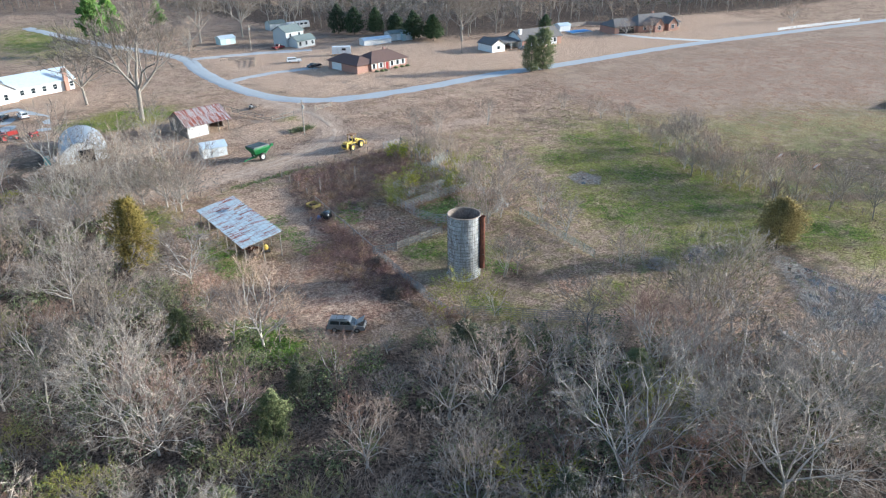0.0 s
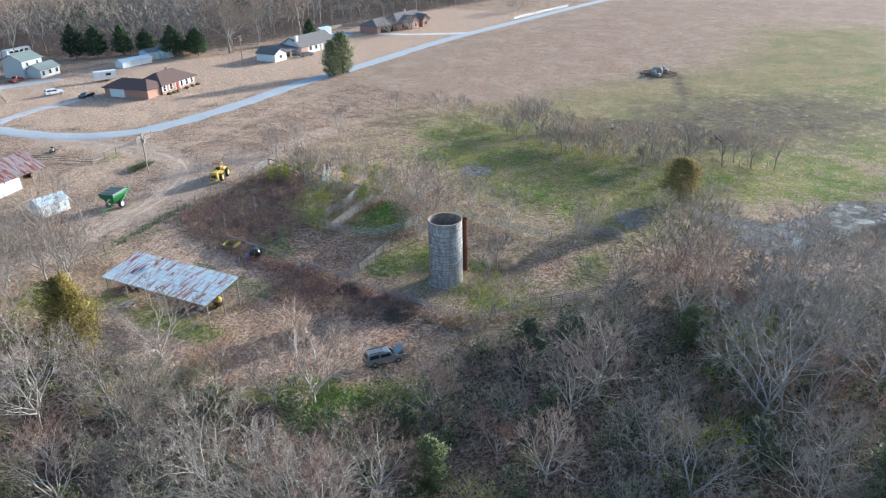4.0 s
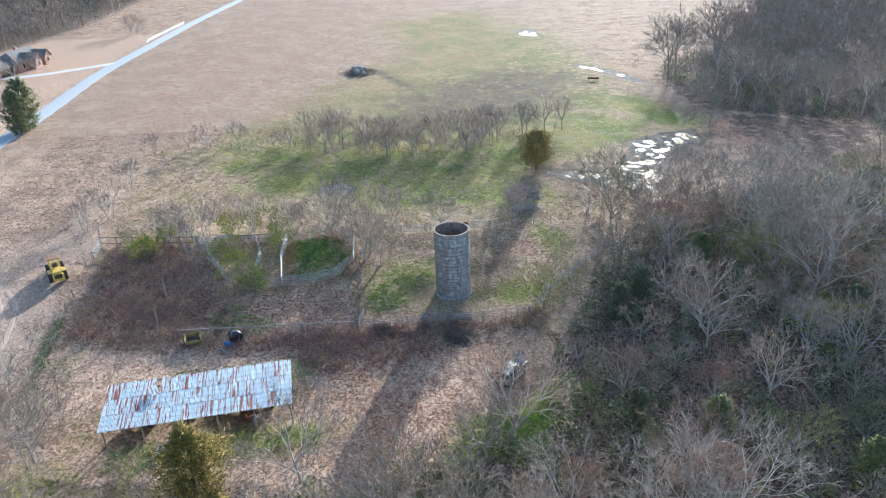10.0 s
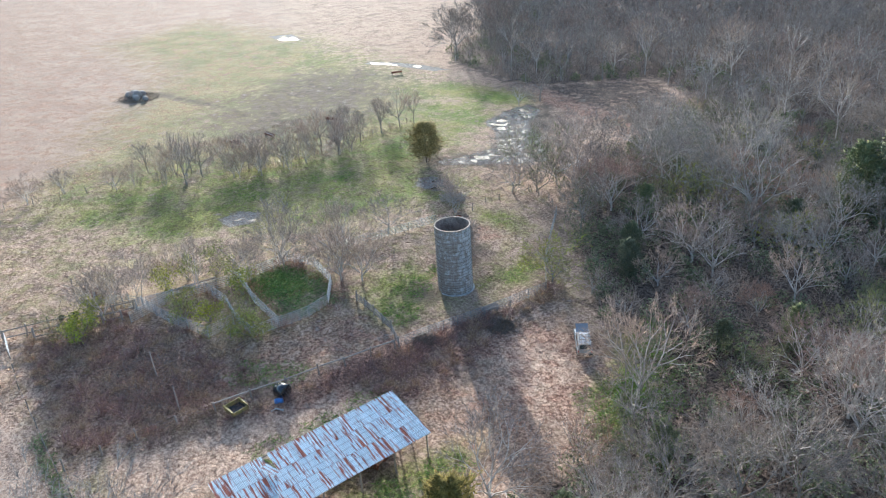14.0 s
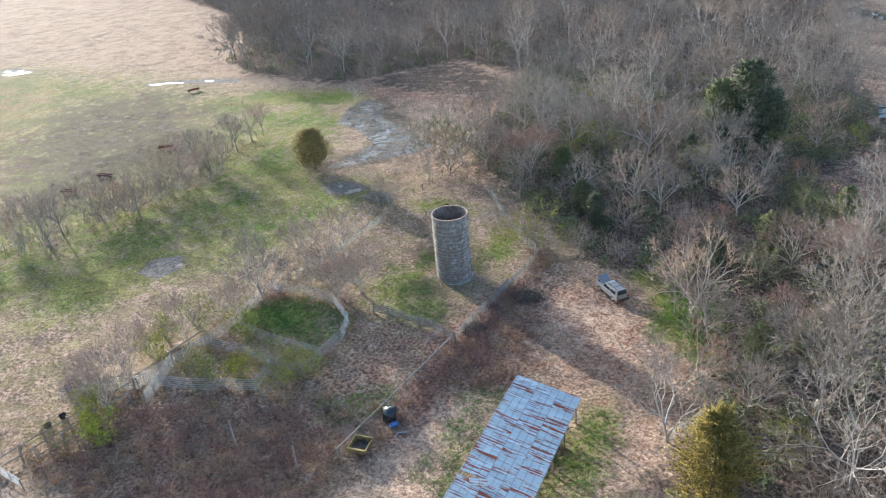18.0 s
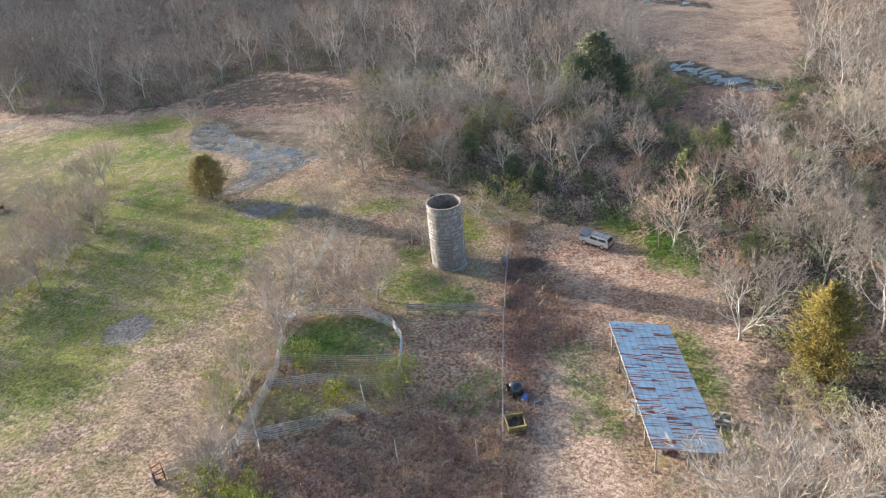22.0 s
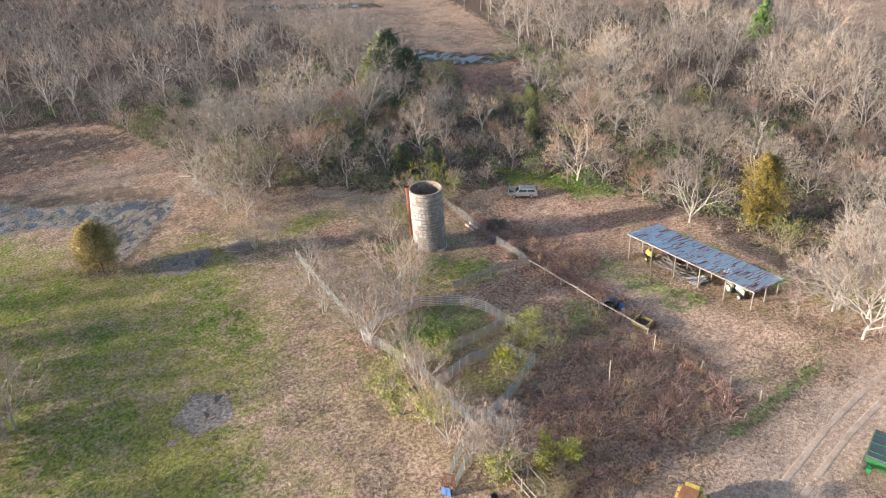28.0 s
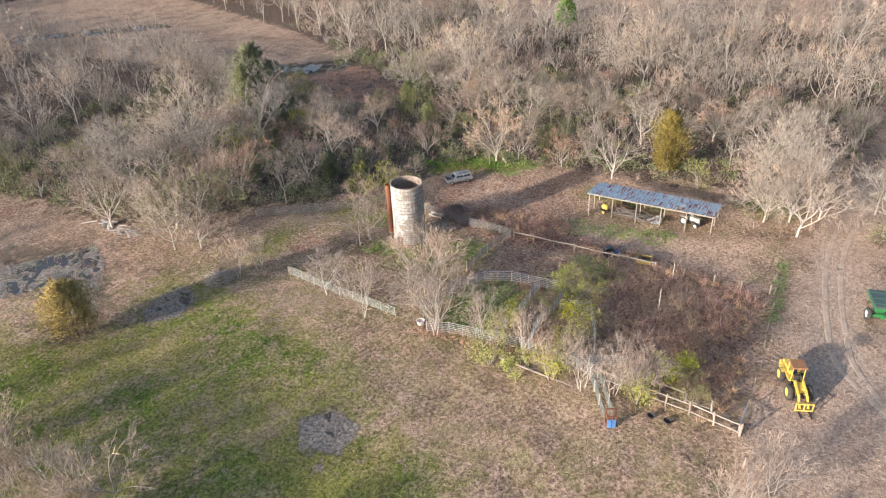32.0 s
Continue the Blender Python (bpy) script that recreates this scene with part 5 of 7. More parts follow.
WHITE_PAINT = surface("white_paint", (0.68, 0.69, 0.70), (0.82, 0.82, 0.81), 2, 0.6, bump=0.1, stain=(0.55, 0.53, 0.5), amount=0.4)
BLUE_PAINT = surface("blue_plastic", (0.06, 0.16, 0.42), (0.12, 0.27, 0.55), 3, 0.5, bump=0.1, stain=(0.05, 0.10, 0.25))
SILVER = surface("silver_paint", (0.22, 0.225, 0.225), (0.36, 0.365, 0.37), 3, 0.4, 0.3, bump=0.05, stain=(0.25, 0.24, 0.22), coat=0.3)
BLACK_PAINT = surface("black_paint", (0.012, 0.014, 0.018), (0.03, 0.032, 0.036), 3, 0.25, bump=0.0, coat=0.5)
CAR_WHITE = surface("white_car_paint", (0.75, 0.76, 0.77), (0.85, 0.85, 0.85), 2, 0.3, bump=0.0, coat=0.5)
CAR_RED = surface("dark_red_car_paint", (0.18, 0.012, 0.015), (0.26, 0.025, 0.025), 2, 0.3, bump=0.0, coat=0.5)
m_glass, nt_g, b_g = nodes_of("dark_window_glass")
b_g.inputs["Base Color"].default_value = (0.02, 0.028, 0.035, 1)
b_g.inputs["Roughness"].default_value = 0.08
GLASS = m_glass
CHROME = surface("dull_chrome", (0.4, 0.4, 0.4), (0.6, 0.6, 0.6), 4, 0.3, 0.9, bump=0.0)


def wheel(parent, x, y, r, w, rim_mat, axis='y', name="wheel"):
    """Wheel > tyre, rim; the axle lies along y."""
    h = new(name)
    h.empty_display_size = 0.1
    h.parent = parent
    h.matrix_basis = pose(x, y, r)
    a = w / 2
    prof = [(r * 0.55, -a * 0.8), (r * 0.8, -a), (r * 0.95, -a * 0.85), (r, -a * 0.4), (r, a * 0.4), (r * 0.95, a * 0.85), (r * 0.8, a), (r * 0.55, a * 0.8), (r * 0.55, -a * 0.8)]
    part("tyre", Shape().lathe(prof, 20, 'y'), RUBBER, h, smooth=True)
    part("rim", Shape().lathe([(0.001, -a * 0.5), (r * 0.5, -a * 0.55), (r * 0.57, -a * 0.78), (r * 0.57, a * 0.78), (r * 0.5, a * 0.55), (0.001, a * 0.5)], 16, 'y'), rim_mat, h, smooth=True)
    return h


# under the shed
tank = thing("sprayer", "yellow tank sprayer on wheels under the shed roof", "sprayer", 40.6, 100.2, rz=80)
part("tank", Shape().lathe([(0.001, -0.55), (0.3, -0.53), (0.42, -0.45), (0.45, 0), (0.42, 0.45), (0.3, 0.53), (0.001, 0.55)], 20, 'x', (0, 0, 1.15)), YELLOW, tank, smooth=True)
part("frame", Shape().box((0, 0, 0.6), (1.7, 0.9, 0.1)).beam((0.8, 0, 0.6), (2.0, 0, 0.35), 0.08).beam((-0.7, -0.4, 0.6), (-0.7, -0.4, 1.1), 0.06).beam((-0.7, 0.4, 0.6), (-0.7, 0.4, 1.1), 0.06), DARK_STEEL, tank)
part("cap", Shape().tube((0, 0, 1.55), (0, 0, 1.66), 0.14, n=12), DARK_STEEL, tank)
wheel(tank, 0, -0.62, 0.38, 0.18, YELLOW)
wheel(tank, 0, 0.62, 0.38, 0.18, YELLOW)
r = random.Random(11)
board_mesh = Shape().box((0, 0, 0), (3.2, 0.2, 0.045)).mesh("board", OLD_WOOD)
pile = thing("lumber_pile", "heap of grey boards and poles under the shed", "lumber", 41.0, 104.8)
for k in range(26):
    piece("board", board_mesh, pile, pose(r.uniform(-1.3, 1.3), r.uniform(-1.8, 1.8), 0.08 + 0.035 * k, r.uniform(-6, 6), r.uniform(-7, 7), 80 + r.uniform(-35, 35)))
tin_pile = thing("tin_pile", "loose corrugated tin sheets stacked under the shed", "sheet metal", 41.0, 108.6)
loose = corrugated("tin_sheet", 2.4, 0.7, SKY_TIN)
for k in range(7):
    piece("tin_sheet", loose, tin_pile, pose(r.uniform(-1.4, -0.6), r.uniform(-0.8, 0.3), 0.1 + 0.07 * k, r.uniform(-8, 8), r.uniform(-6, 6), r.uniform(-30, 30)))


def tractor(x, y, rz, paint, label, size=1.0):
    t = thing("tractor", label, "tractor", x, y, rz)
    t.scale = (size, size, size)
    part("hood", Shape().box((0.95, 0, 1.25), (1.7, 0.62, 0.62), taper=0.92), paint, t)
    part("chassis", Shape().box((0.4, 0, 0.8), (2.9, 0.45, 0.4)), DARK_STEEL, t)
    part("grille", Shape().box((1.83, 0, 1.2), (0.06, 0.5, 0.55)), DARK_STEEL, t)
    part("seat", Shape().box((-0.55, 0, 1.45), (0.45, 0.5, 0.14)).box((-0.75, 0, 1.7), (0.1, 0.5, 0.45)), BLACK_PAINT, t)
    part("steering_wheel", Shape().lathe([(0.2, 0.0), (0.23, 0.02), (0.2, 0.04)], 14, c=(0.0, 0, 1.75)).tube((0.25, 0, 1.4), (0, 0, 1.76), 0.025, n=6), DARK_STEEL, t)
    for q in (-1, 1):
        part("fender", Shape().box((-0.6, 0.68 * q, 1.42), (1.2, 0.4, 0.06)).box((-0.05, 0.68 * q, 1.2), (0.06, 0.4, 0.45)), paint, t)
        wheel(t, -0.6, 0.72 * q, 0.72, 0.4, paint, name="rear_wheel")
        wheel(t, 1.35, 0.6 * q, 0.42, 0.22, paint, name="front_wheel")
    part("exhaust", Shape().tube((0.9, 0.12, 1.5), (0.9, 0.12, 2.15), 0.035, n=8), DARK_STEEL, t)
    return t


tractor(39.9, 113.4, 70, CREAM_PAINT, "old cream-painted tractor parked under the shed")
plow = thing("disc_harrow", "rusty disc harrow under the shed", "farm implement", 39.0, 102.6, 20)
part("frame", Shape().beam((-1, -0.6, 0.6), (1, -0.6, 0.6), 0.09).beam((-1, 0.6, 0.6), (1, 0.6, 0.6), 0.09).beam((-0.9, -0.7, 0.6), (-0.9, 0.7, 0.6), 0.09).beam((0.9, -0.7, 0.6), (0.9, 0.7, 0.6), 0.09).beam((0, 0, 0.6), (0, 1.7, 0.4), 0.1), RUST, plow)
disc = Shape().lathe([(0.001, -0.01), (0.2, 0.0), (0.3, 0.05), (0.3, 0.07), (0.2, 0.02), (0.001, 0.01)], 14, 'x').mesh("disc", RUST)
for q in (-0.6, 0.6):
    for k in range(6):
        piece("disc", disc, plow, pose(-0.9 + 0.36 * k, q, 0.3, 0, 0, 12 if q > 0 else -12))
stack = thing("wood_heap", "pile of pale split wood behind the shed", "firewood", 34.4, 111.0)
log_mesh = Shape().tube((-0.6, 0, 0), (0.6, 0, 0), 0.11, 0.09, 7).mesh("log", OLD_WOOD)
for k in range(18):
    piece("log", log_mesh, stack, pose(r.uniform(-0.8, 0.8), r.uniform(-1, 1), 0.1 + 0.03 * k, r.uniform(-10, 10), r.uniform(-12, 12), r.uniform(0, 180)))

# ---------------------------------------------------------------- fences and pens
GALV = surface("galvanised_pipe", (0.33, 0.34, 0.33), (0.52, 0.53, 0.515), 4, 0.6, 0.15, bump=0.1, stain=(0.3, 0.22, 0.17), amount=0.5)
DULL_PIPE = surface("dull_grey_pipe", (0.17, 0.175, 0.165), (0.31, 0.315, 0.295), 4, 0.7, 0.1, bump=0.1, stain=(0.18, 0.11, 0.08), amount=0.6)
DARK_PIPE = surface("dark_pipe", (0.10, 0.09, 0.08), (0.24, 0.21, 0.18), 4, 0.7, 0.3, bump=0.2, stain=(0.16, 0.08, 0.05))
PALE_BOARD = surface("pale_rail", (0.27, 0.225, 0.19), (0.43, 0.375, 0.325), 3, 0.85, bump=0.3, vary=0.12)
WIRE = surface("fence_wire", (0.15, 0.14, 0.13), (0.3, 0.28, 0.26), 4, 0.5, 0.6, bump=0.0)
CHUTE_PAINT = surface("worn_green_panel", (0.24, 0.28, 0.25), (0.40, 0.43, 0.39), 3, 0.6, 0.2, bump=0.1, stain=(0.25, 0.14, 0.09))


DARK_POST = surface("dark_post", (0.10, 0.08, 0.065), (0.24, 0.20, 0.165), 3, 0.9, bump=0.3, vary=0.2)


def resample(pts, step):
    """Corners of a broken line, each leg cut into equal pieces near step long."""
    out = [pts[0]]
    for a, b in zip(pts[:-1], pts[1:]):
        n = max(1, round(math.dist(a, b) / step))
        out += [(a[0] + (b[0] - a[0]) * k / n, a[1] + (b[1] - a[1]) * k / n) for k in range(1, n + 1)]
    return out


def pipe_fence(name, pts, label, mat, high=1.65, rails=6, step=3.0, category="fence", rad=0.036):
    """Corral panels: each panel > uprights with its rails under it."""
    f = thing(name, label, category, *pts[0])
    x0, y0 = pts[0]
    z0 = float(gz(x0, y0))
    q = resample(pts, step)
    upright = Shape().tube((0, 0, -0.05), (0, 0, high + 0.05), rad * 1.3, n=6).mesh("upright", mat)
    meshes = {}
    for a, b in zip(q[:-1], q[1:]):
        ln = math.dist(a, b)
        za, zb = float(gz(*a)) - z0, float(gz(*b)) - z0
        turn = math.degrees(math.atan2(b[1] - a[1], b[0] - a[0]))
        p = piece("panel", upright, f, pose(a[0] - x0, a[1] - y0, za, 0, -math.degrees(math.atan2(zb - za, ln)), turn))
        key = round(ln, 2)
        if key not in meshes:
            meshes[key] = Shape().tube((0, 0, 0), (ln, 0, 0), rad, n=6).mesh("rail", mat)
        for k in range(rails):
            piece("rail", meshes[key], p, pose(0, 0, 0.25 + (high - 0.25) * k / (rails - 1)))
        piece("stay", upright, p, pose(ln / 2, 0, 0.1) @ Matrix.Diagonal((0.8, 0.8, 0.95, 1)))
    piece("end_upright", upright, f, pose(q[-1][0] - x0, q[-1][1] - y0, float(gz(*q[-1])) - z0))
    return f


def rail_fence(name, pts, label, high=1.35, rails=3, step=2.6, post=0.1, mat=None, rail_mat=None, board=(0.04, 0.15), jitter=0.12, seed=1, category="fence"):
    """Posts with boards or wires between them."""
    r = random.Random(seed)
    f = thing(name, label, category, *pts[0])
    x0, y0 = pts[0]
    z0 = float(gz(x0, y0))
    q = resample(pts, step)
    pm = Shape().tube((0, 0, -0.3), (0, 0, 1.0), post, post * 0.85, 7).mesh("post", mat or POST_WOOD)
    for a in q:
        h = high * r.uniform(1.0, 1.3)
        piece("post", pm, f, pose(a[0] - x0, a[1] - y0, float(gz(*a)) - z0, r.uniform(-4, 4), r.uniform(-4, 4), r.uniform(0, 90)) @ Matrix.Diagonal((1, 1, h, 1)))
    for a, b in zip(q[:-1], q[1:]):
        for k in range(rails):
            if r.random() < jitter:
                continue
            h = high * (0.3 + 0.65 * k / max(1, rails - 1)) if rails > 1 else high * 0.92
            p = (a[0] - x0, a[1] - y0, float(gz(*a)) - z0 + h + r.uniform(-0.04, 0.04))
            e = (b[0] - x0, b[1] - y0, float(gz(*b)) - z0 + h + r.uniform(-0.04, 0.04))
            part("rail" if board[1] > 0.03 else "wire", Shape().beam(p, e, *board), rail_mat or OLD_WOOD, f)
    return f


pipe_fence("corral_fence", [(82.2, 90.3), (78.3, 87.9), (72.2, 88.5), (67.9, 91.5), (66.6, 95.0), (66.6, 102.8)], "curved corral fence of galvanised pipe panels", GALV)
pipe_fence("corral_fence", [(66.8, 99.2), (74.0, 99.3), (80.8, 98.4)], "corral fence of galvanised pipe panels across the pen", GALV)
pipe_fence("corral_fence", [(66.6, 102.8), (71.5, 103.0), (75.7, 102.4), (80.6, 103.2)], "corral fence of galvanised pipe panels beside the alley", GALV)
pipe_fence("corral_fence", [(70.7, 103.6), (69.8, 107.3), (76.3, 110.0), (82.0, 111.4)], "long wing of galvanised pipe panels in the weeds", GALV)
pipe_fence("corral_fence", [(82.2, 112.2), (81.2, 107.0), (80.6, 100.0), (81.3, 93.0), (82.2, 90.3)], "corral fence of galvanised pipe panels beside the pasture", GALV)
pipe_fence("corral_gate", [(79.2, 113.9), (81.7, 107.4)], "galvanised pipe gate standing open", GALV, category="gate")
pipe_fence("long_gate", [(80.8, 84.8), (79.7, 75.2), (78.4, 65.6)], "row of long grey-green tubular gates", CHUTE_PAINT, 1.4, 6, 4.8, "gate")
pipe_fence("dark_gate", [(54.0, 89.5), (53.2, 81.0), (52.0, 73.0), (51.5, 67.0)], "row of grey tubular farm gates in the weeds", DULL_PIPE, 1.5, 6, 3.6, "gate")
pipe_fence("corral_fence", [(66.8, 49.4), (60.5, 57.4), (56.4, 62.2), (51.6, 66.8)], "fence of dull grey pipe panels along the wood", DULL_PIPE, 1.5, 5)
pipe_fence("white_gate", [(84.6, 127.4), (80.6, 127.7)], "pale tubular gate beside the corner post", GALV, 1.4, 5, 4.2, "gate")
rail_fence("board_fence", [(66.4, 88.0), (62.0, 88.0), (57.6, 88.2), (54.2, 89.4)], "brown board fence with leaning posts", 1.35, 4, 2.2, seed=2)
rail_fence("weedy_fence", [(54.2, 90.0), (55.0, 100.0), (55.9, 112.0)], "low fence with one long weathered rail", 1.25, 1, 4.0, rail_mat=PALE_BOARD, board=(0.08, 0.14), jitter=0.0, seed=3)
rail_fence("wire_fence", [(55.9, 112.0), (56.6, 120.0), (56.4, 127.0)], "wire fence with old wooden posts", 1.2, 3, 4.0, rail_mat=WIRE, board=(0.012, 0.012), seed=4)
rail_fence("corner_fence", [(85.0, 127.6), (84.0, 122.5), (83.2, 117.5), (82.4, 112.6)], "heavy board fence with weathered rails", 1.5, 2, 2.5, 0.12, rail_mat=OLD_WOOD, jitter=0.1, seed=5)
rail_fence("inner_fence", [(82.8, 124.5), (81.8, 119.0), (81.0, 114.5)], "second row of dark fence posts in the corral corner", 1.4, 2, 2.5, 0.13, mat=OLD_WOOD, jitter=0.4, seed=6)
rail_fence("wire_fence", [(80.6, 127.7), (73.0, 128.0), (56.4, 127.6), (44.0, 126.6), (36.0, 126.0)], "wire fence with wooden posts beside the farm track", 1.2, 3, 3.8, 0.06, mat=DARK_POST, rail_mat=WIRE, board=(0.012, 0.012), seed=7)
rail_fence("rail_fence", [(85.0, 127.6), (89.0, 128.6), (93.0, 129.8)], "fence of pale poles and posts along the pasture", 1.3, 1, 4.5, rail_mat=PALE_BOARD, board=(0.08, 0.08), jitter=0.2, seed=8)
rail_fence("wire_fence", [(78.4, 65.4), (78.0, 58.0), (78.0, 52.0), (77.0, 46.0), (72.0, 46.0), (66.8, 49.4)], "wire fence with thin posts along the pond", 1.2, 3, 3.0, 0.07, rail_mat=WIRE, board=(0.012, 0.012), seed=9)
rail_fence("wire_fence", [(136, 120), (134, 97), (131, 90), (125.5, 80), (122, 73), (123, 62), (124.5, 53), (126, 38)], "old wire fence in the hedgerow", 1.2, 3, 5.0, 0.07, rail_mat=WIRE, board=(0.012, 0.012), seed=10)
rail_fence("road_fence", [(87.8, 163.3), (82.5, 162.0)], "wooden rail fence beside the mouth of the track", 1.3, 3, 2.8, seed=12)
rail_fence("road_fence", [(76.3, 161.2), (70.5, 161.1), (67.5, 169.4), (64.5, 180.0)], "wooden rail fence beside the road", 1.3, 3, 2.8, seed=11)
rail_fence("yard_fence", [(88.0, 238.0), (97.0, 231.0), (93.0, 222.0)], "brown wooden fence at the corner of a yard", 1.2, 3, 3.0, seed=13)
for x, y, h in ((66.0, 115.0, 3.4), (58.5, 115.0, 3.2)):
    p = thing("grey_pole", "bare grey pole standing in the weeds", "pole", x, y)
    part("pole", Shape().tube((0, 0, -0.3), (0.05, 0, h), 0.09, 0.06, 8), PALE_BOARD, p)
    part("cap", Shape().tube((0.05, 0, h), (0.05, 0, h + 0.06), 0.075, 0.05, 8), DARK_STEEL, p)
BUD_GREEN = twig_material("yellow_green_leaves", (0.18, 0.19, 0.03), (0.48, 0.48, 0.085), 0.15)
for k, (x, y, h, w) in enumerate(((84.9, 100.2, 4.8, 1.9), (83.9, 107.6, 4.4, 1.9), (84.6, 117.2, 2.8, 1.7), (76.9, 99.6, 4.6, 1.7), (73.1, 105.8, 3.8, 1.8), (67.0, 102.6, 3.4, 1.7), (86.0, 104.0, 4.0, 1.4), (75.6, 108.4, 3.8, 2.2), (79.6, 120.4, 3.0, 1.6))):
    sh = thing("leafy_shrub", "tall shrub with fresh yellow-green leaves beside the pen", "shrub", x, y)
    rr = np.random.default_rng(400 + k)
    heart = np.c_[rr.normal(size=(7, 2)) * 0.55 * w, rr.uniform(0.3, 0.95, 7) * h]
    p = heart[rr.integers(0, 7, 900)] + rr.normal(size=(900, 3)) * np.array([0.3, 0.3, 0.26]) * w
    p[:, 2] = np.maximum(p[:, 2], 0.1)
    ob = new("leaves", array_mesh("leaves", *blades(p, p + rand_dirs(900, rr) * rr.uniform(0.2, 0.5, (900, 1)), 0.06, rr), BUD_GREEN if k not in (4, 7) else BARK_OLIVE))
    ob.parent = sh
    for cx, cy, cz in heart:
        part("stem", Shape().tube((0.06 * cx, 0.06 * cy, -0.1), (cx, cy, cz), 0.055, 0.02, 6), TRUNK_GREY, sh)
pole = thing("fallen_pole", "long pale pole lying in the grass by the fence", "log", 84.2, 105.5, 83)
part("trunk", Shape().tube((-4.7, 0, 0.12), (4.7, 0.1, 0.1), 0.13, 0.1, 8), PALE_BOARD, pole)
part("stub", Shape().tube((1.2, 0, 0.15), (1.6, 0.35, 0.35), 0.05, 0.03, 6), PALE_BOARD, pole)

wtub = thing("mineral_tub", "small white plastic tub beside the pen fence", "tub", 81.0, 88.7)
part("shell", Shape().lathe([(0.001, 0.02), (0.42, 0.02), (0.50, 0.55), (0.53, 0.58), (0.50, 0.60), (0.46, 0.55), (0.38, 0.10), (0.001, 0.10)], 18), WHITE_PAINT, wtub, smooth=True)

# cattle chute
dx, dy = 89.2 - 82.2, 115.9 - 111.8
chute = thing("cattle_chute", "narrow grey-green cattle chute with a head gate", "cattle chute", 82.2, 111.8, math.degrees(math.atan2(dy, dx)))
cl = math.hypot(dx, dy)
for q in (-0.45, 0.45):
    for k in range(3):
        w = (cl - 1.4) / 3
        for h in (0.45, 0.8, 1.15, 1.5):
            part("side_rail", Shape().tube((0.1 + w * k, q, h), (0.1 + w * (k + 1), q, h), 0.045, n=6), CHUTE_PAINT, chute)
        part("post", Shape().box((0.1 + w * k, q * 1.12, 0.9), (0.09, 0.09, 1.8)), GALV, chute)
part("floor", Shape().box((cl / 2 - 0.6, 0, 0.08), (cl - 1.4, 0.8, 0.08)), OLD_WOOD, chute)
for q in (-0.42, 0.42):
    part("head_gate", Shape().box((cl - 1.1, q, 1.0), (0.1, 0.12, 2.0)).box((cl - 0.2, q, 0.9), (0.1, 0.12, 1.8)).beam((cl - 1.1, q, 1.9), (cl - 0.2, q, 1.7), 0.1).beam((cl - 1.1, q, 0.7), (cl - 0.2, q, 0.7), 0.08), RUST, chute)
part("crossbar", Shape().beam((cl - 1.1, -0.5, 1.98), (cl - 1.1, 0.5, 1.98), 0.12).beam((cl - 0.2, -0.5, 1.78), (cl - 0.2, 0.5, 1.78), 0.1), RUST, chute)
part("stop_gate", Shape().box((cl - 0.12, -0.24, 0.75), (0.06, 0.4, 1.3)).box((cl - 0.12, 0.24, 0.75), (0.06, 0.4, 1.3)), BLUE_PAINT, chute)
for x, y in ((86.0, 119.1), (86.1, 120.8)):
    t = thing("feed_tub", "black rubber feed tub on the grass", "tub", x, y)
    part("shell", Shape().lathe([(0.001, 0.02), (0.30, 0.02), (0.40, 0.38), (0.44, 0.40), (0.42, 0.42), (0.36, 0.36), (0.27, 0.08), (0.001, 0.08)], 18), RUBBER, t, smooth=True)

# junk by the fence
FADED_YELLOW = surface("faded_yellow_paint", (0.25, 0.19, 0.05), (0.45, 0.36, 0.11), 3, 0.7, bump=0.2, stain=(0.2, 0.12, 0.05), amount=0.7)
bed = thing("truck_bed", "yellow truck bed lying open among the weeds", "truck bed", 54.5, 110.2, 8)
part("floor", Shape().box((0, 0, 0.35), (1.75, 1.9, 0.06)), DARK_STEEL, bed, "dark rusty floor")
for q, nm in ((-0.92, "side_wall"), (0.92, "side_wall")):
    part(nm, Shape().box((0, q, 0.6), (1.85, 0.1, 0.55)).box((0, q, 0.9), (1.9, 0.18, 0.07)), FADED_YELLOW, bed)
part("front_wall", Shape().box((0.88, 0, 0.62), (0.08, 1.8, 0.55)), FADED_YELLOW, bed)
part("tailgate", Shape().box((-0.9, 0, 0.55), (0.07, 1.7, 0.42)), FADED_YELLOW, bed)
wheel(bed, -0.1, -0.75, 0.33, 0.2, DARK_STEEL)
wheel(bed, -0.1, 0.75, 0.33, 0.2, DARK_STEEL)
tub = thing("water_tank", "dark half tank lying tipped by the fence", "tank", 54.2, 105.0, 20)
part("shell", Shape().lathe([(0.001, -0.7), (0.78, -0.7), (0.85, -0.62), (0.85, 0.5), (0.78, 0.5), (0.76, -0.6), (0.001, -0.6)], 22, 'x', (0, 0, 0.75)), BLACK_PAINT, tub, smooth=True)
barrel = thing("barrel", "blue plastic barrel half buried in weeds", "barrel", 53.2, 105.9, 60)
part("shell", Shape().lathe([(0.001, -0.45), (0.26, -0.45), (0.29, -0.4), (0.29, -0.15), (0.31, -0.13), (0.29, -0.1), (0.29, 0.15), (0.31, 0.17), (0.29, 0.2), (0.29, 0.4), (0.26, 0.45), (0.001, 0.45)], 18, 'x', (0, 0, 0.3)), BLUE_PAINT, barrel, smooth=True)
part("lid", Shape().tube((0.45, 0, 0.3), (0.49, 0, 0.3), 0.24, n=16), WHITE_PAINT, barrel)
pipe = thing("metal_scrap", "bent pale scrap pipe on the ground", "scrap", 52.1, 106.6, 40)
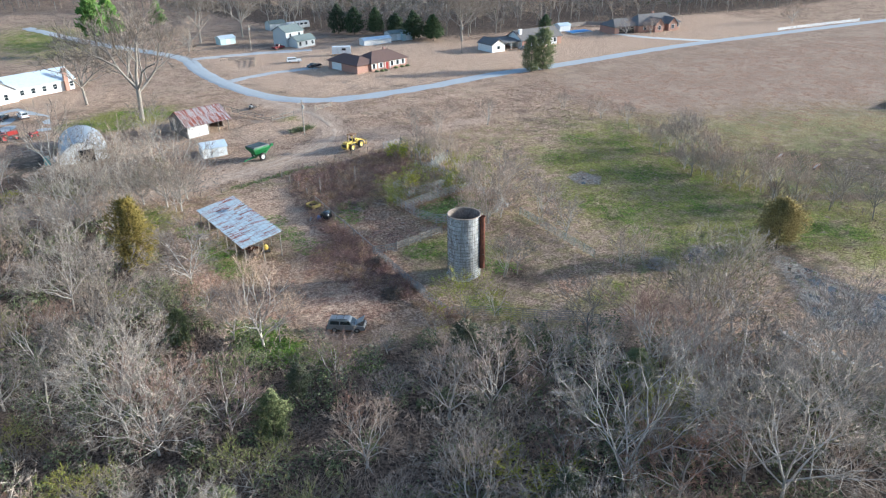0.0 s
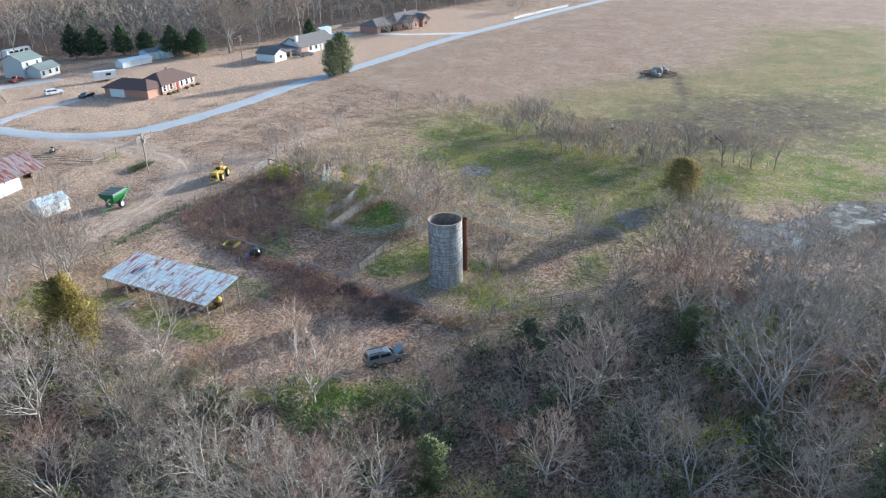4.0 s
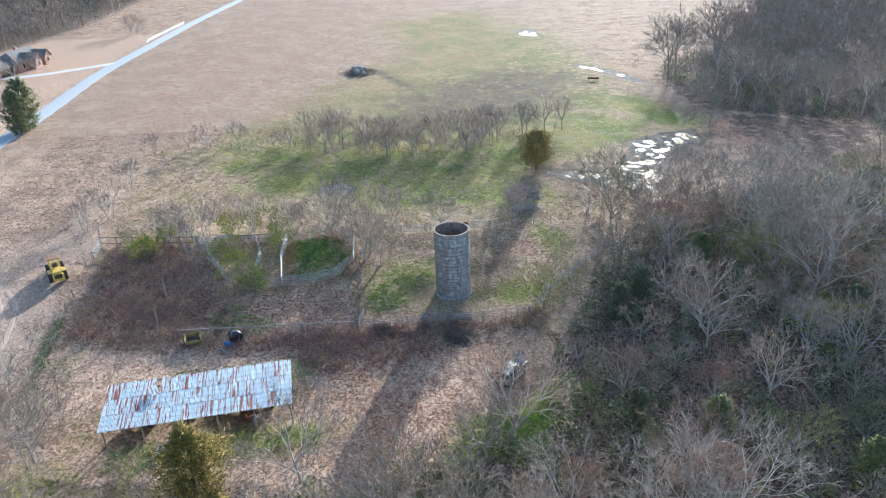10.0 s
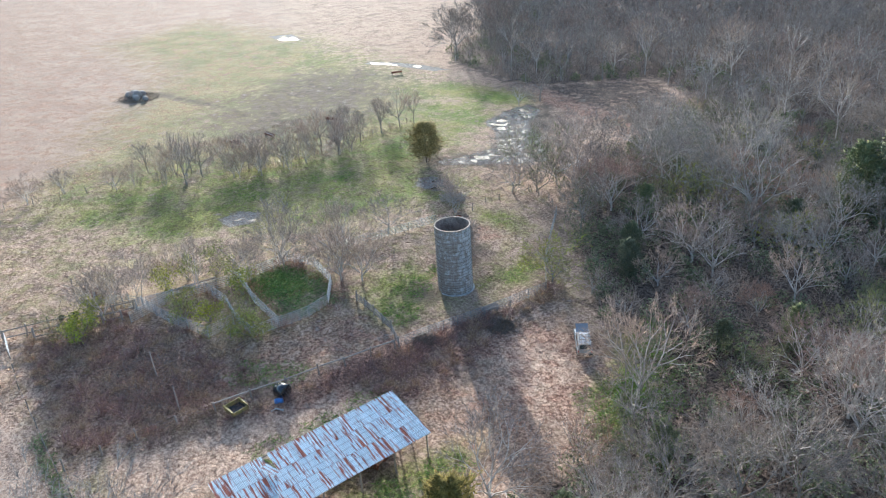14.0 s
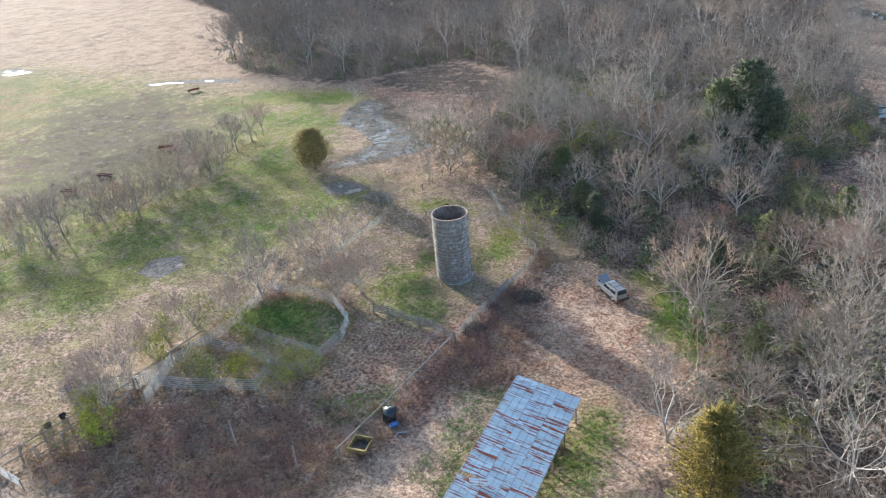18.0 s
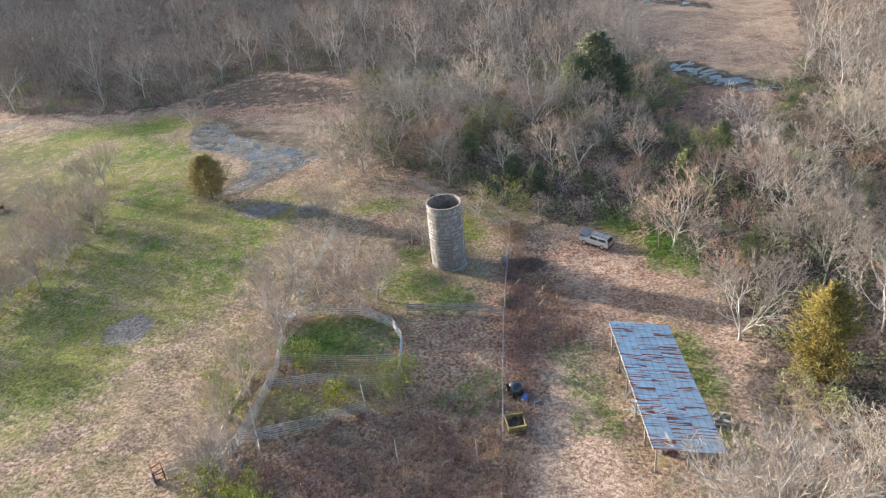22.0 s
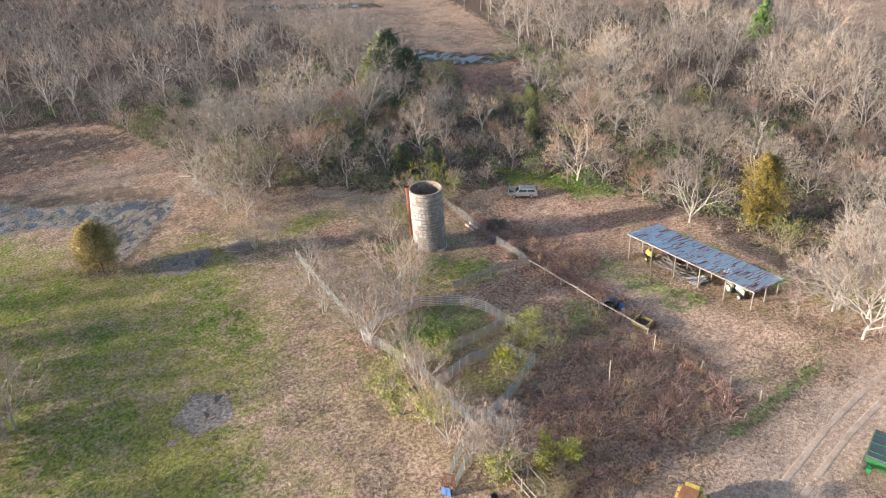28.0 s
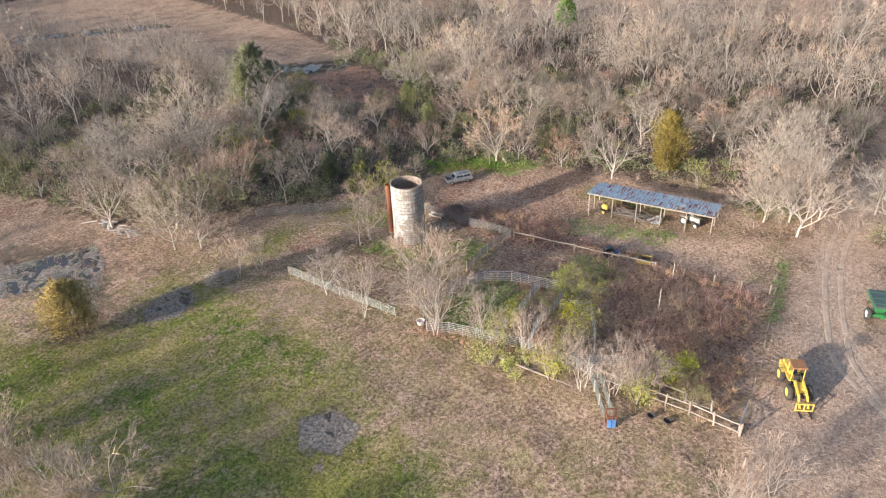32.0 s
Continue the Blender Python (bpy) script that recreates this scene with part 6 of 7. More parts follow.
part("pipe", Shape().tube((-0.6, 0, 0.1), (0.2, 0, 0.25), 0.07, n=8).tube((0.2, 0, 0.25), (0.6, 0.4, 0.12), 0.07, n=8), GALV, pipe)
part("flange", Shape().tube((-0.6, 0, 0.1), (-0.64, 0, 0.09), 0.12, n=10), GALV, pipe)
bench = thing("feed_trough", "yellowed wooden feed trough beside the gates", "trough", 53.0, 75.6, 85)
part("side", Shape().box((0, -0.35, 0.5), (2.4, 0.05, 0.5), rx=12), PALE_BOARD, bench)
part("side", Shape().box((0, 0.35, 0.5), (2.4, 0.05, 0.5), rx=-12), PALE_BOARD, bench)
part("bottom", Shape().box((0, 0, 0.3), (2.4, 0.55, 0.05)), OLD_WOOD, bench)
for q in (-1, 1):
    part("leg", Shape().box((q, 0, 0.15), (0.1, 0.5, 0.3)), OLD_WOOD, bench)


def brush_heap(x, y, radius, mat, label, n=420, seed=1, high=0.9):
    r = np.random.default_rng(seed)
    a, d = r.uniform(0, 6.28, n), radius * np.sqrt(r.uniform(0, 1, n))
    p = np.c_[np.cos(a) * d, np.sin(a) * d, high * (1 - (d / radius) ** 2) * r.uniform(0, 1, n) + 0.05]
    q = p + np.c_[r.normal(size=(n, 2)) * 0.7, r.normal(size=n) * 0.25 + 0.1]
    ob = new("brush_pile", array_mesh("brush_pile", *tubes(p, q, r.uniform(0.02, 0.06, n), None, 4), mat))
    ob.matrix_world = pose(x, y, float(gz(x, y)))
    return tagged(ob, label, "brush pile", kind="stuff")


brush_heap(49.4, 77.0, 1.8, TRUNK_DARK, "heap of dark cut branches in the clearing", seed=2)
brush_heap(53.0, 86.4, 1.6, TRUNK_DARK, "heap of grey branches against the fence", seed=3)
brush_heap(84.0, 57.5, 2.2, TRUNK_PALE, "pile of pale branches beside the pond", seed=4)
debris = thing("board_heap", "scattered white broken boards at the edge of the wood", "lumber", 80.0, 31.5)
white_board = Shape().box((0, 0, 0), (2.2, 0.28, 0.05)).mesh("board", surface("flaking_white_board", (0.36, 0.35, 0.33), (0.62, 0.61, 0.59), 3, 0.8, bump=0.2, stain=(0.3, 0.26, 0.22), vary=0.15))
r = random.Random(3)
for k in range(24):
    y = r.uniform(-5.5, 5)
    x = r.uniform(-0.9, 0.9)
    piece("board", white_board, debris, pose(x, y, float(gz(80.0 + x, 31.5 + y) - gz(80.0, 31.5)) + 0.1 + r.uniform(0, 0.35), r.uniform(-14, 14), r.uniform(-14, 14), 90 + r.uniform(-45, 45)) @ Matrix.Diagonal((r.uniform(0.5, 1.2), r.uniform(0.6, 1.4), 1, 1)))
hay = thing("hay_feeder", "dark heap of old hay bales in the pasture", "hay", 205, 76)
for a, b, h in ((0, 0, 1.3), (2.6, 1.4, 1.0), (-2.4, 0.9, 0.9), (4.9, -0.6, 0.8), (-4.4, -1.0, 0.7), (1.4, -2.0, 0.9)):
    part("bale", Shape().lathe([(0.001, -0.8), (0.7 * h, -0.75), (h, -0.4), (h * 1.03, 0.1), (h, 0.5), (0.75 * h, 0.78), (0.001, 0.8)], 14, 'x', (a, b, h * 0.8)), OLD_WOOD, hay, "weathered grey-brown bale")
brush_heap(205.0, 76.0, 6.0, TRUNK_DARK, "loose dark straw and branches round the bales", 700, 6, 0.9)
for x, y, rz in ((142.5, 73.0, 15), (142.0, 65.0, 10), (141.5, 49.0, 30), (168.7, 11.8, 70)):
    t = thing("feed_trough", "long rust-red feed trough with a pale inside in the mud", "trough", x, y, rz)
    part("bowl", Shape().box((0, 0, 0.5), (3.2, 0.7, 0.1)).box((0, -0.35, 0.65), (3.2, 0.05, 0.3)).box((0, 0.35, 0.65), (3.2, 0.05, 0.3)), RUST, t)
    # pale sheet added for the sun's glint inside the trough
    part("glint_sheet", Shape().box((0, 0, 0.57), (3.1, 0.6, 0.03)), GALV, t, "pale sheet with the sun's glint in its colour")
    for q in (-1.3, 1.3):
        part("leg", Shape().box((q, 0, 0.22), (0.08, 0.6, 0.5)), DARK_PIPE, t)

# ---------------------------------------------------------------- vehicles
def car(name, x, y, rz, paint, label, kind="suv", size=1.0, z=0.0):
    """Car, front towards +x: body, cabin, windows, lights, wheels."""
    t = thing(name, label, "car", x, y, rz, z=float(gz(x, y)) + z)
    t.scale = (size,) * 3
    half = 0.9

    def slab(prof, w, tuck=0.0):
        n = len(prof)
        v = [(a, -w + tuck * b2, b) for a, b, b2 in prof] + [(a, w - tuck * b2, b) for a, b, b2 in prof]
        f = [tuple(range(n)), tuple(range(n, 2 * n))[::-1]] + [(i, n + i, n + (i + 1) % n, (i + 1) % n) for i in range(n)]
        return Shape().add(v, f)
    low = [(-2.35, 0.45, 0), (2.3, 0.42, 0), (2.4, 0.62, 0.1), (2.32, 0.95, 0.3), (1.1, 1.08, 0.4), (-2.3, 1.1, 0.4), (-2.42, 0.7, 0.1)]
    part("body", slab(low, half, 0.12), paint, t)
    if kind == "suv":
        top = [(-2.28, 1.08, 0), (1.15, 1.06, 0), (0.45, 1.66, 1), (-0.4, 1.74, 1), (-2.05, 1.70, 1)]
    elif kind == "truck":
        top = [(-0.55, 1.08, 0), (1.2, 1.06, 0), (0.55, 1.68, 1), (-0.3, 1.72, 1), (-0.5, 1.68, 1)]
    else:
        top = [(-1.75, 1.08, 0), (1.15, 1.05, 0), (0.35, 1.44, 1), (-0.7, 1.46, 1)]
    part("cabin", slab(top, half - 0.08, 0.16), paint, t)
    zt = top[2][1]
    part("windshield", Shape().add([(1.12, -0.68, 1.1), (1.12, 0.68, 1.1), (top[2][0] + 0.04, 0.60, zt - 0.04), (top[2][0] + 0.04, -0.60, zt - 0.04)], [(0, 1, 2, 3)]), GLASS, t)
    rear = top[0][0]
    part("rear_window", Shape().add([(rear - 0.01, -0.64, 1.16), (rear - 0.01, 0.64, 1.16), (top[-1][0] - 0.04, 0.58, top[-1][1] - 0.08), (top[-1][0] - 0.04, -0.58, top[-1][1] - 0.08)], [(3, 2, 1, 0)]), GLASS, t)
    for q in (-1, 1):
        for a, b in ((rear + 0.3, (rear + 0.8) / 2 - 0.05), ((rear + 0.8) / 2 + 0.05, 0.7)):
            y0, y1 = q * (half - 0.07), q * (half - 0.205)
            part("side_window", Shape().add([(a, y0, 1.14), (b, y0, 1.14), (b - 0.25 if b > 0.5 else b, y1, zt - 0.1), (a + 0.1, y1, zt - 0.1)], [(0, 1, 2, 3) if q < 0 else (3, 2, 1, 0)]), GLASS, t)
        part("headlight", Shape().box((2.34, 0.62 * q, 0.78), (0.08, 0.32, 0.16)), CHROME, t)
        part("tail_light", Shape().box((-2.38, 0.74 * q, 0.9), (0.06, 0.18, 0.28)), RED_PAINT, t)
        wheel(t, 1.45, 0.8 * q, 0.36, 0.24, CHROME)
        wheel(t, -1.4, 0.8 * q, 0.36, 0.24, CHROME)
    part("bumper", Shape().box((2.36, 0, 0.5), (0.14, 1.7, 0.18)), DARK_STEEL, t)
    part("bumper", Shape().box((-2.42, 0, 0.52), (0.14, 1.7, 0.18)), DARK_STEEL, t)
    return t


suv = car("old_suv", 39.4, 72.7, -42, SILVER, "abandoned silver-grey estate car with its bonnet up", "suv", 1.03)
part("roof_rack", Shape().beam((-1.9, -0.55, 1.76), (0.2, -0.55, 1.79), 0.05).beam((-1.9, 0.55, 1.76), (0.2, 0.55, 1.79), 0.05).beam((-1.2, -0.55, 1.79), (-1.2, 0.55, 1.79), 0.04).beam((-0.3, -0.55, 1.81), (-0.3, 0.55, 1.81), 0.04), DARK_STEEL, suv)
part("bonnet", Shape().box((1.75, 0, 1.42), (1.15, 1.45, 0.05), ry=-32), SILVER, suv, "raised bonnet")
part("engine_bay", Shape().box((1.75, 0, 1.06), (1.0, 1.3, 0.08)), DARK_STEEL, suv)
car("white_suv", 105.5, 219.5, -20, CAR_WHITE, "white sport utility car parked on the dead lawn", "suv")
car("black_car", 106.5, 207.5, 15, BLACK_PAINT, "black saloon car by the garage door", "sedan")
car("red_truck", 113.0, 247.0, 20, CAR_RED, "dark red pickup truck beside the grey house", "truck")
car("grey_car", 176.8, 187.0, 150, SILVER, "silver car under the open carport", "sedan")
car("white_car", 23.5, 201.5, 95, CAR_WHITE, "white van parked beside the white house", "suv")
car("dark_car", 19.0, 203.0, 60, BLACK_PAINT, "dark car parked on the paved yard", "sedan")
tractor(17.5, 185.5, 10, RED_PAINT, "red tractor parked beside the paved yard", 1.3)
tractor(22.5, 184.5, 15, RED_PAINT, "red lawn tractor parked beside the paved yard", 0.7)

# wheel loader
ldr = thing("wheel_loader", "yellow wheel loader with a roll-over canopy", "loader", 75.6, 131.6, 22)
part("rear_body", Shape().box((-1.9, 0, 1.45), (2.2, 1.15, 1.0), taper=0.9).box((-2.95, 0, 1.15), (0.5, 1.5, 0.9)), YELLOW, ldr)
part("engine_grille", Shape().box((-3.22, 0, 1.35), (0.06, 1.0, 0.6)), DARK_STEEL, ldr)
part("frame", Shape().box((-0.3, 0, 0.9), (4.6, 0.8, 0.5)), DARK_STEEL, ldr)
part("front_frame", Shape().box((1.1, 0, 1.25), (1.3, 0.95, 0.9), taper=0.8), YELLOW, ldr)
part("platform", Shape().box((-0.5, 0, 1.45), (1.2, 1.5, 0.12)), YELLOW, ldr)
part("seat", Shape().box((-0.65, 0, 1.85), (0.5, 0.5, 0.14)).box((-0.9, 0, 2.15), (0.12, 0.5, 0.55)), BLACK_PAINT, ldr)
part("console", Shape().box((0.05, 0, 1.85), (0.25, 0.6, 0.7)), DARK_STEEL, ldr)
part("steering_wheel", Shape().lathe([(0.2, 0.0), (0.23, 0.02), (0.2, 0.04)], 14, c=(-0.15, 0, 2.25)), DARK_STEEL, ldr)
for a in (-1.05, 0.15):
    for q in (-0.62, 0.62):
        part("canopy_post", Shape().tube((a, q, 1.45), (a * 0.95, q, 3.2), 0.06, n=8), YELLOW, ldr)
part("canopy", Shape().box((-0.45, 0, 3.25), (1.6, 1.55, 0.12), taper=0.92), surface("rusty_yellow_roof", (0.20, 0.09, 0.04), (0.36, 0.18, 0.07), 3, 0.6, stain=(0.2, 0.08, 0.03)), ldr, "rusty brown canopy roof")
for q in (-0.42, 0.42):
    part("lift_arm", Shape().beam((0.7, q, 1.9), (2.3, q, 1.45), 0.16, 0.34).beam((2.3, q, 1.45), (3.3, q, 0.5), 0.16, 0.3), YELLOW, ldr)
    part("cylinder", Shape().tube((0.9, q * 0.5, 1.2), (2.2, q * 0.5, 1.35), 0.07, n=8), CHROME, ldr)
part("fork_carriage", Shape().beam((3.35, -0.85, 0.3), (3.35, 0.85, 0.3), 0.12).beam((3.35, -0.85, 1.15), (3.35, 0.85, 1.15), 0.12).beam((3.35, -0.85, 0.2), (3.35, -0.85, 1.25), 0.1).beam((3.35, 0.85, 0.2), (3.35, 0.85, 1.25), 0.1).beam((3.35, 0, 0.2), (3.35, 0, 1.25), 0.1), YELLOW, ldr)
for q in (-0.5, 0.5):
    part("fork", Shape().box((3.9, q, 0.14), (1.1, 0.13, 0.07)), DARK_STEEL, ldr)
for a in (1.25, -1.65):
    for q in (-1, 1):
        wheel(ldr, a, 1.0 * q, 0.86, 0.52, YELLOW)
part("exhaust", Shape().tube((-1.6, 0.3, 1.9), (-1.6, 0.3, 2.75), 0.05, n=8), DARK_STEEL, ldr)
for q in (-1, 1):
    part("fender", Shape().box((-1.65, 0.95 * q, 1.68), (1.3, 0.5, 0.06)), YELLOW, ldr)

# grain cart
cart = thing("grain_cart", "green grain cart with a black tarpaulin cover", "grain cart", 57.2, 139.4, 14)
v = [(-1.9, -1.4, 2.9), (1.9, -1.4, 2.9), (1.9, 1.4, 2.9), (-1.9, 1.4, 2.9), (-1.9, -1.4, 2.45), (1.9, -1.4, 2.45), (1.9, 1.4, 2.45), (-1.9, 1.4, 2.45), (-0.8, -0.4, 0.85), (0.9, -0.4, 0.85), (0.9, 0.4, 0.85), (-0.8, 0.4, 0.85)]
part("hopper", Shape().add(v, [(0, 4, 5, 1), (1, 5, 6, 2), (2, 6, 7, 3), (3, 7, 4, 0), (4, 8, 9, 5), (5, 9, 10, 6), (6, 10, 11, 7), (7, 11, 8, 4), (8, 11, 10, 9)]), GREEN_PAINT, cart)
part("tarpaulin", Shape().box((0, 0, 2.93), (4.0, 3.0, 0.3), taper=0.94), surface("black_tarpaulin", (0.03, 0.035, 0.04), (0.10, 0.11, 0.12), 2, 0.5, bump=0.3), cart)
for k in (-1.2, 0, 1.2):
    part("bow", Shape().beam((k, -1.42, 3.1), (k, 1.42, 3.1), 0.07, 0.05), GREEN_PAINT, cart)
part("rim_rail", Shape().beam((-1.95, -1.45, 2.88), (1.95, -1.45, 2.88), 0.1).beam((-1.95, 1.45, 2.88), (1.95, 1.45, 2.88), 0.1).beam((-1.95, -1.45, 2.88), (-1.95, 1.45, 2.88), 0.1).beam((1.95, -1.45, 2.88), (1.95, 1.45, 2.88), 0.1), GREEN_PAINT, cart)
part("tongue", Shape().beam((-0.8, 0, 0.8), (-3.6, 0, 0.45), 0.2).beam((-0.8, -0.6, 0.8), (-2.6, 0, 0.55), 0.12).beam((-0.8, 0.6, 0.8), (-2.6, 0, 0.55), 0.12), GREEN_PAINT, cart)
part("auger", Shape().tube((0.6, -0.9, 0.9), (2.9, -0.9, 2.6), 0.2, n=12).box((3.0, -0.9, 2.55), (0.45, 0.4, 0.5)), GREEN_PAINT, cart)
part("axle", Shape().beam((0.1, -1.3, 0.8), (0.1, 1.3, 0.8), 0.2), DARK_STEEL, cart)
for q in (-1.35, 1.35):
    wheel(cart, 0.1, q, 0.8, 0.5, WHITE_PAINT)
mower = thing("zero_turn_mower", "small dark riding mower standing on the grass", "mower", 71.5, 174.5, 30)
part("deck", Shape().box((0.2, 0, 0.3), (1.2, 1.2, 0.2)), DARK_STEEL, mower)
part("seat", Shape().box((-0.2, 0, 0.75), (0.5, 0.5, 0.15)).box((-0.45, 0, 1.0), (0.12, 0.5, 0.5)), BLACK_PAINT, mower)
part("engine", Shape().box((-0.8, 0, 0.7), (0.6, 0.7, 0.5)), SILVER, mower)
for q in (-0.5, 0.5):
    wheel(mower, -0.6, q, 0.28, 0.2, DARK_STEEL)
    wheel(mower, 0.8, q, 0.18, 0.12, DARK_STEEL)

# ---------------------------------------------------------------- buildings
BRICK = surface("red_brick", (0.30, 0.155, 0.115), (0.47, 0.285, 0.22), 6, 0.9, bump=0.3, stain=(0.36, 0.25, 0.2))
SIDING = surface("white_siding", (0.66, 0.67, 0.67), (0.8, 0.8, 0.79), 2, 0.7, bump=0.1, stain=(0.58, 0.56, 0.53))
GREY_SIDING = surface("grey_siding", (0.45, 0.46, 0.46), (0.6, 0.61, 0.6), 2, 0.7, bump=0.1)
BROWN_ROOF = surface("brown_shingles", (0.085, 0.05, 0.042), (0.16, 0.10, 0.085), 4, 0.9, bump=0.4, stain=(0.12, 0.075, 0.06))
GREY_ROOF = surface("grey_shingles", (0.11, 0.10, 0.095), (0.21, 0.19, 0.18), 4, 0.9, bump=0.4, stain=(0.14, 0.12, 0.11))
BLUE_ROOF = surface("pale_metal_roof", (0.56, 0.64, 0.70), (0.72, 0.78, 0.82), 2, 0.4, 0.3, bump=0.1, stain=(0.5, 0.56, 0.62))
OLIVE_ROOF = surface("green_grey_shingles", (0.12, 0.15, 0.14), (0.22, 0.25, 0.24), 4, 0.9, bump=0.4)


def window(parent, x, y, z, w, h, rz, shutters=None):
    """Window > frame, pane; on a wall that faces the window's own -y."""
    f = part("window", Shape().box((0, 0, 0), (w + 0.16, 0.1, h + 0.16)), WHITE_PAINT, parent)
    f.matrix_basis = pose(x, y, z, 0, 0, rz)
    for q in (-1, 1):
        p = part("pane", Shape().box((0, -0.06, 0), (w - 0.06, 0.03, h / 2 - 0.05)), GLASS, f)
        p.matrix_basis = pose(0, 0, q * h / 4)
    if shutters:
        for q in (-1, 1):
            part("shutter", Shape().box((q * (w / 2 + 0.28), -0.03, 0), (0.36, 0.06, h)), shutters, f)
    return f


def gable(parent, x0, x1, y0, y1, h, rise, wall, roof, over=0.5, axis='x', hip=0.0, base=-0.6, eave="eave"):
    """Walls and roof of one block; ridge along the axis, hip in metres at each end."""
    part("wall", Shape().box(((x0 + x1) / 2, (y0 + y1) / 2, (h + base) / 2), (x1 - x0, y1 - y0, h - base)), wall, parent)
    if axis == 'x':
        e0, e1, f0, f1, t = x0, x1, y0, y1, (lambda a, b, c: (a, b, c))
    else:
        e0, e1, f0, f1, t = y0, y1, x0, x1, (lambda a, b, c: (b, a, c))
    mid = (f0 + f1) / 2
    if not hip:
        for e, d in ((e0, 0.1), (e1, -0.1)):
            part("gable_end", Shape().add([t(e, f0, h), t(e, f1, h), t(e, mid, h + rise), t(e + d, f0, h), t(e + d, f1, h), t(e + d, mid, h + rise)], [(0, 1, 2), (5, 4, 3), (0, 2, 5, 3), (1, 4, 5, 2), (0, 3, 4, 1)]), wall, parent)
    k = over * rise / ((f1 - f0) / 2)
    a0, a1 = e0 - over, e1 + over
    r0, r1 = (a0 + hip, a1 - hip) if hip else (a0, a1)
    th = 0.14
    low = [t(a0, f0 - over, h - k), t(a1, f0 - over, h - k), t(a1, f1 + over, h - k), t(a0, f1 + over, h - k), t(r0, mid, h + rise), t(r1, mid, h + rise)]
    up = [(p[0], p[1], p[2] + th) for p in low]
    faces = [(6, 7, 11, 10), (8, 9, 10, 11), (0, 4, 5, 1), (2, 5, 4, 3), (0, 1, 7, 6), (2, 3, 9, 8)]
    faces += [(7, 8, 11), (9, 6, 10), (1, 5, 2), (3, 4, 0), (1, 2, 8, 7), (3, 0, 6, 9)] if hip else [(1, 5, 11, 7), (5, 2, 8, 11), (3, 4, 10, 9), (4, 0, 6, 10)]
    part("roof", Shape().add(low + up, faces), roof, parent)


h1 = thing("brick_house", "low red brick house with a brown shingle roof", "house", 111.5, 189.0, 7, z=float(gz(np.array(120.0), np.array(192.0))))
gable(h1, 5.0, 19.0, 0.0, 9.0, 2.7, 2.3, BRICK, BROWN_ROOF, 0.6, 'x', 4.5)
gable(h1, 0.0, 7.5, 0.6, 15.0, 2.6, 1.7, BRICK, BROWN_ROOF, 0.6, 'y', 3.8)
for x in (5.9, 8.6, 13.0, 15.2, 17.4):
    window(h1, x, -0.02, 1.5, 1.0, 1.4, 0, WHITE_PAINT)
part("front_door", Shape().box((11.0, -0.04, 1.05), (1.0, 0.08, 2.1)), RED_PAINT, h1)
part("porch_column", Shape().box((10.0, -0.5, 1.2), (0.14, 0.14, 2.4)), WHITE_PAINT, h1)
part("porch_column", Shape().box((12.0, -0.5, 1.2), (0.14, 0.14, 2.4)), WHITE_PAINT, h1)
part("garage_door", Shape().box((-0.04, 10.8, 1.1), (0.08, 4.8, 2.2)), WHITE_PAINT, h1)
part("chimney", Shape().box((14.5, 5.5, 4.9), (0.7, 0.7, 1.2)), BRICK, h1)
for k, x in enumerate((6.0, 8.0, 9.3, 13.5, 16.0, 18.2)):
    a = math.radians(7)
    bx, by = 111.5 + x * math.cos(a) + 1.3 * math.sin(a), 189.0 + x * math.sin(a) - 1.3 * math.cos(a)
    sh = thing("foundation_shrub", "clipped green shrub along the brick wall", "shrub", bx, by)
    rr = np.random.default_rng(200 + k)
    d = rand_dirs(260, rr) * np.array([0.75, 0.75, 0.65])
    d[:, 2] = np.abs(d[:, 2])
    ob = new("leaves", array_mesh("leaves", *tubes(d * 0.6, d * rr.uniform(0.85, 1.2, (260, 1)), 0.1, None, 3), PRIVET))
    ob.parent = sh
    part("stem", Shape().tube((0, 0, -0.1), (0, 0, 0.5), 0.05, 0.03, 6), TRUNK_DARK, sh)

h2 = thing("brown_roof_house", "long house with grey-brown roof, white chimney and carport", "house", 164.5, 190.0, -3, z=float(gz(np.array(180.0), np.array(191.0))))
gable(h2, 0.0, 5.5, 0.0, 8.0, 2.6, 1.5, SIDING, GREY_ROOF, 0.4, 'y')
gable(h2, 13.5, 31.5, 0.5, 9.5, 2.8, 2.6, SIDING, GREY_ROOF, 0.6, 'x')
part("brick_front", Shape().box((15.2, 0.42, 1.1), (3.4, 0.1, 2.8)), BRICK, h2)
part("brick_corner", Shape().box((30.6, 0.42, 1.1), (1.8, 0.1, 2.8)), BRICK, h2)
part("carport_roof", Shape().box((9.5, 5.0, 2.75), (8.4, 7.6, 0.2), rx=6), GREY_ROOF, h2)
part("back_wall", Shape().box((9.5, 8.6, 1.2), (8.0, 0.15, 2.8)), SIDING, h2)
for x in (6.2, 9.5, 12.8):
    part("carport_post", Shape().box((x, 1.6, 1.1), (0.14, 0.14, 2.9)), WHITE_PAINT, h2)
part("chimney", Shape().box((14.6, 3.2, 4.2), (1.1, 0.9, 3.4)).box((14.6, 3.2, 5.95), (1.25, 1.05, 0.15)), WHITE_PAINT, h2, "white painted chimney")
for x in (18.5, 21.5, 26.0, 28.6):
    window(h2, x, 0.44, 1.5, 1.2, 1.3, 0)
window(h2, 2.75, -0.05, 1.5, 1.3, 0.9, 0)
part("front_door", Shape().box((23.8, 0.42, 1.0), (1.0, 0.08, 2.1)), BRICK, h2)
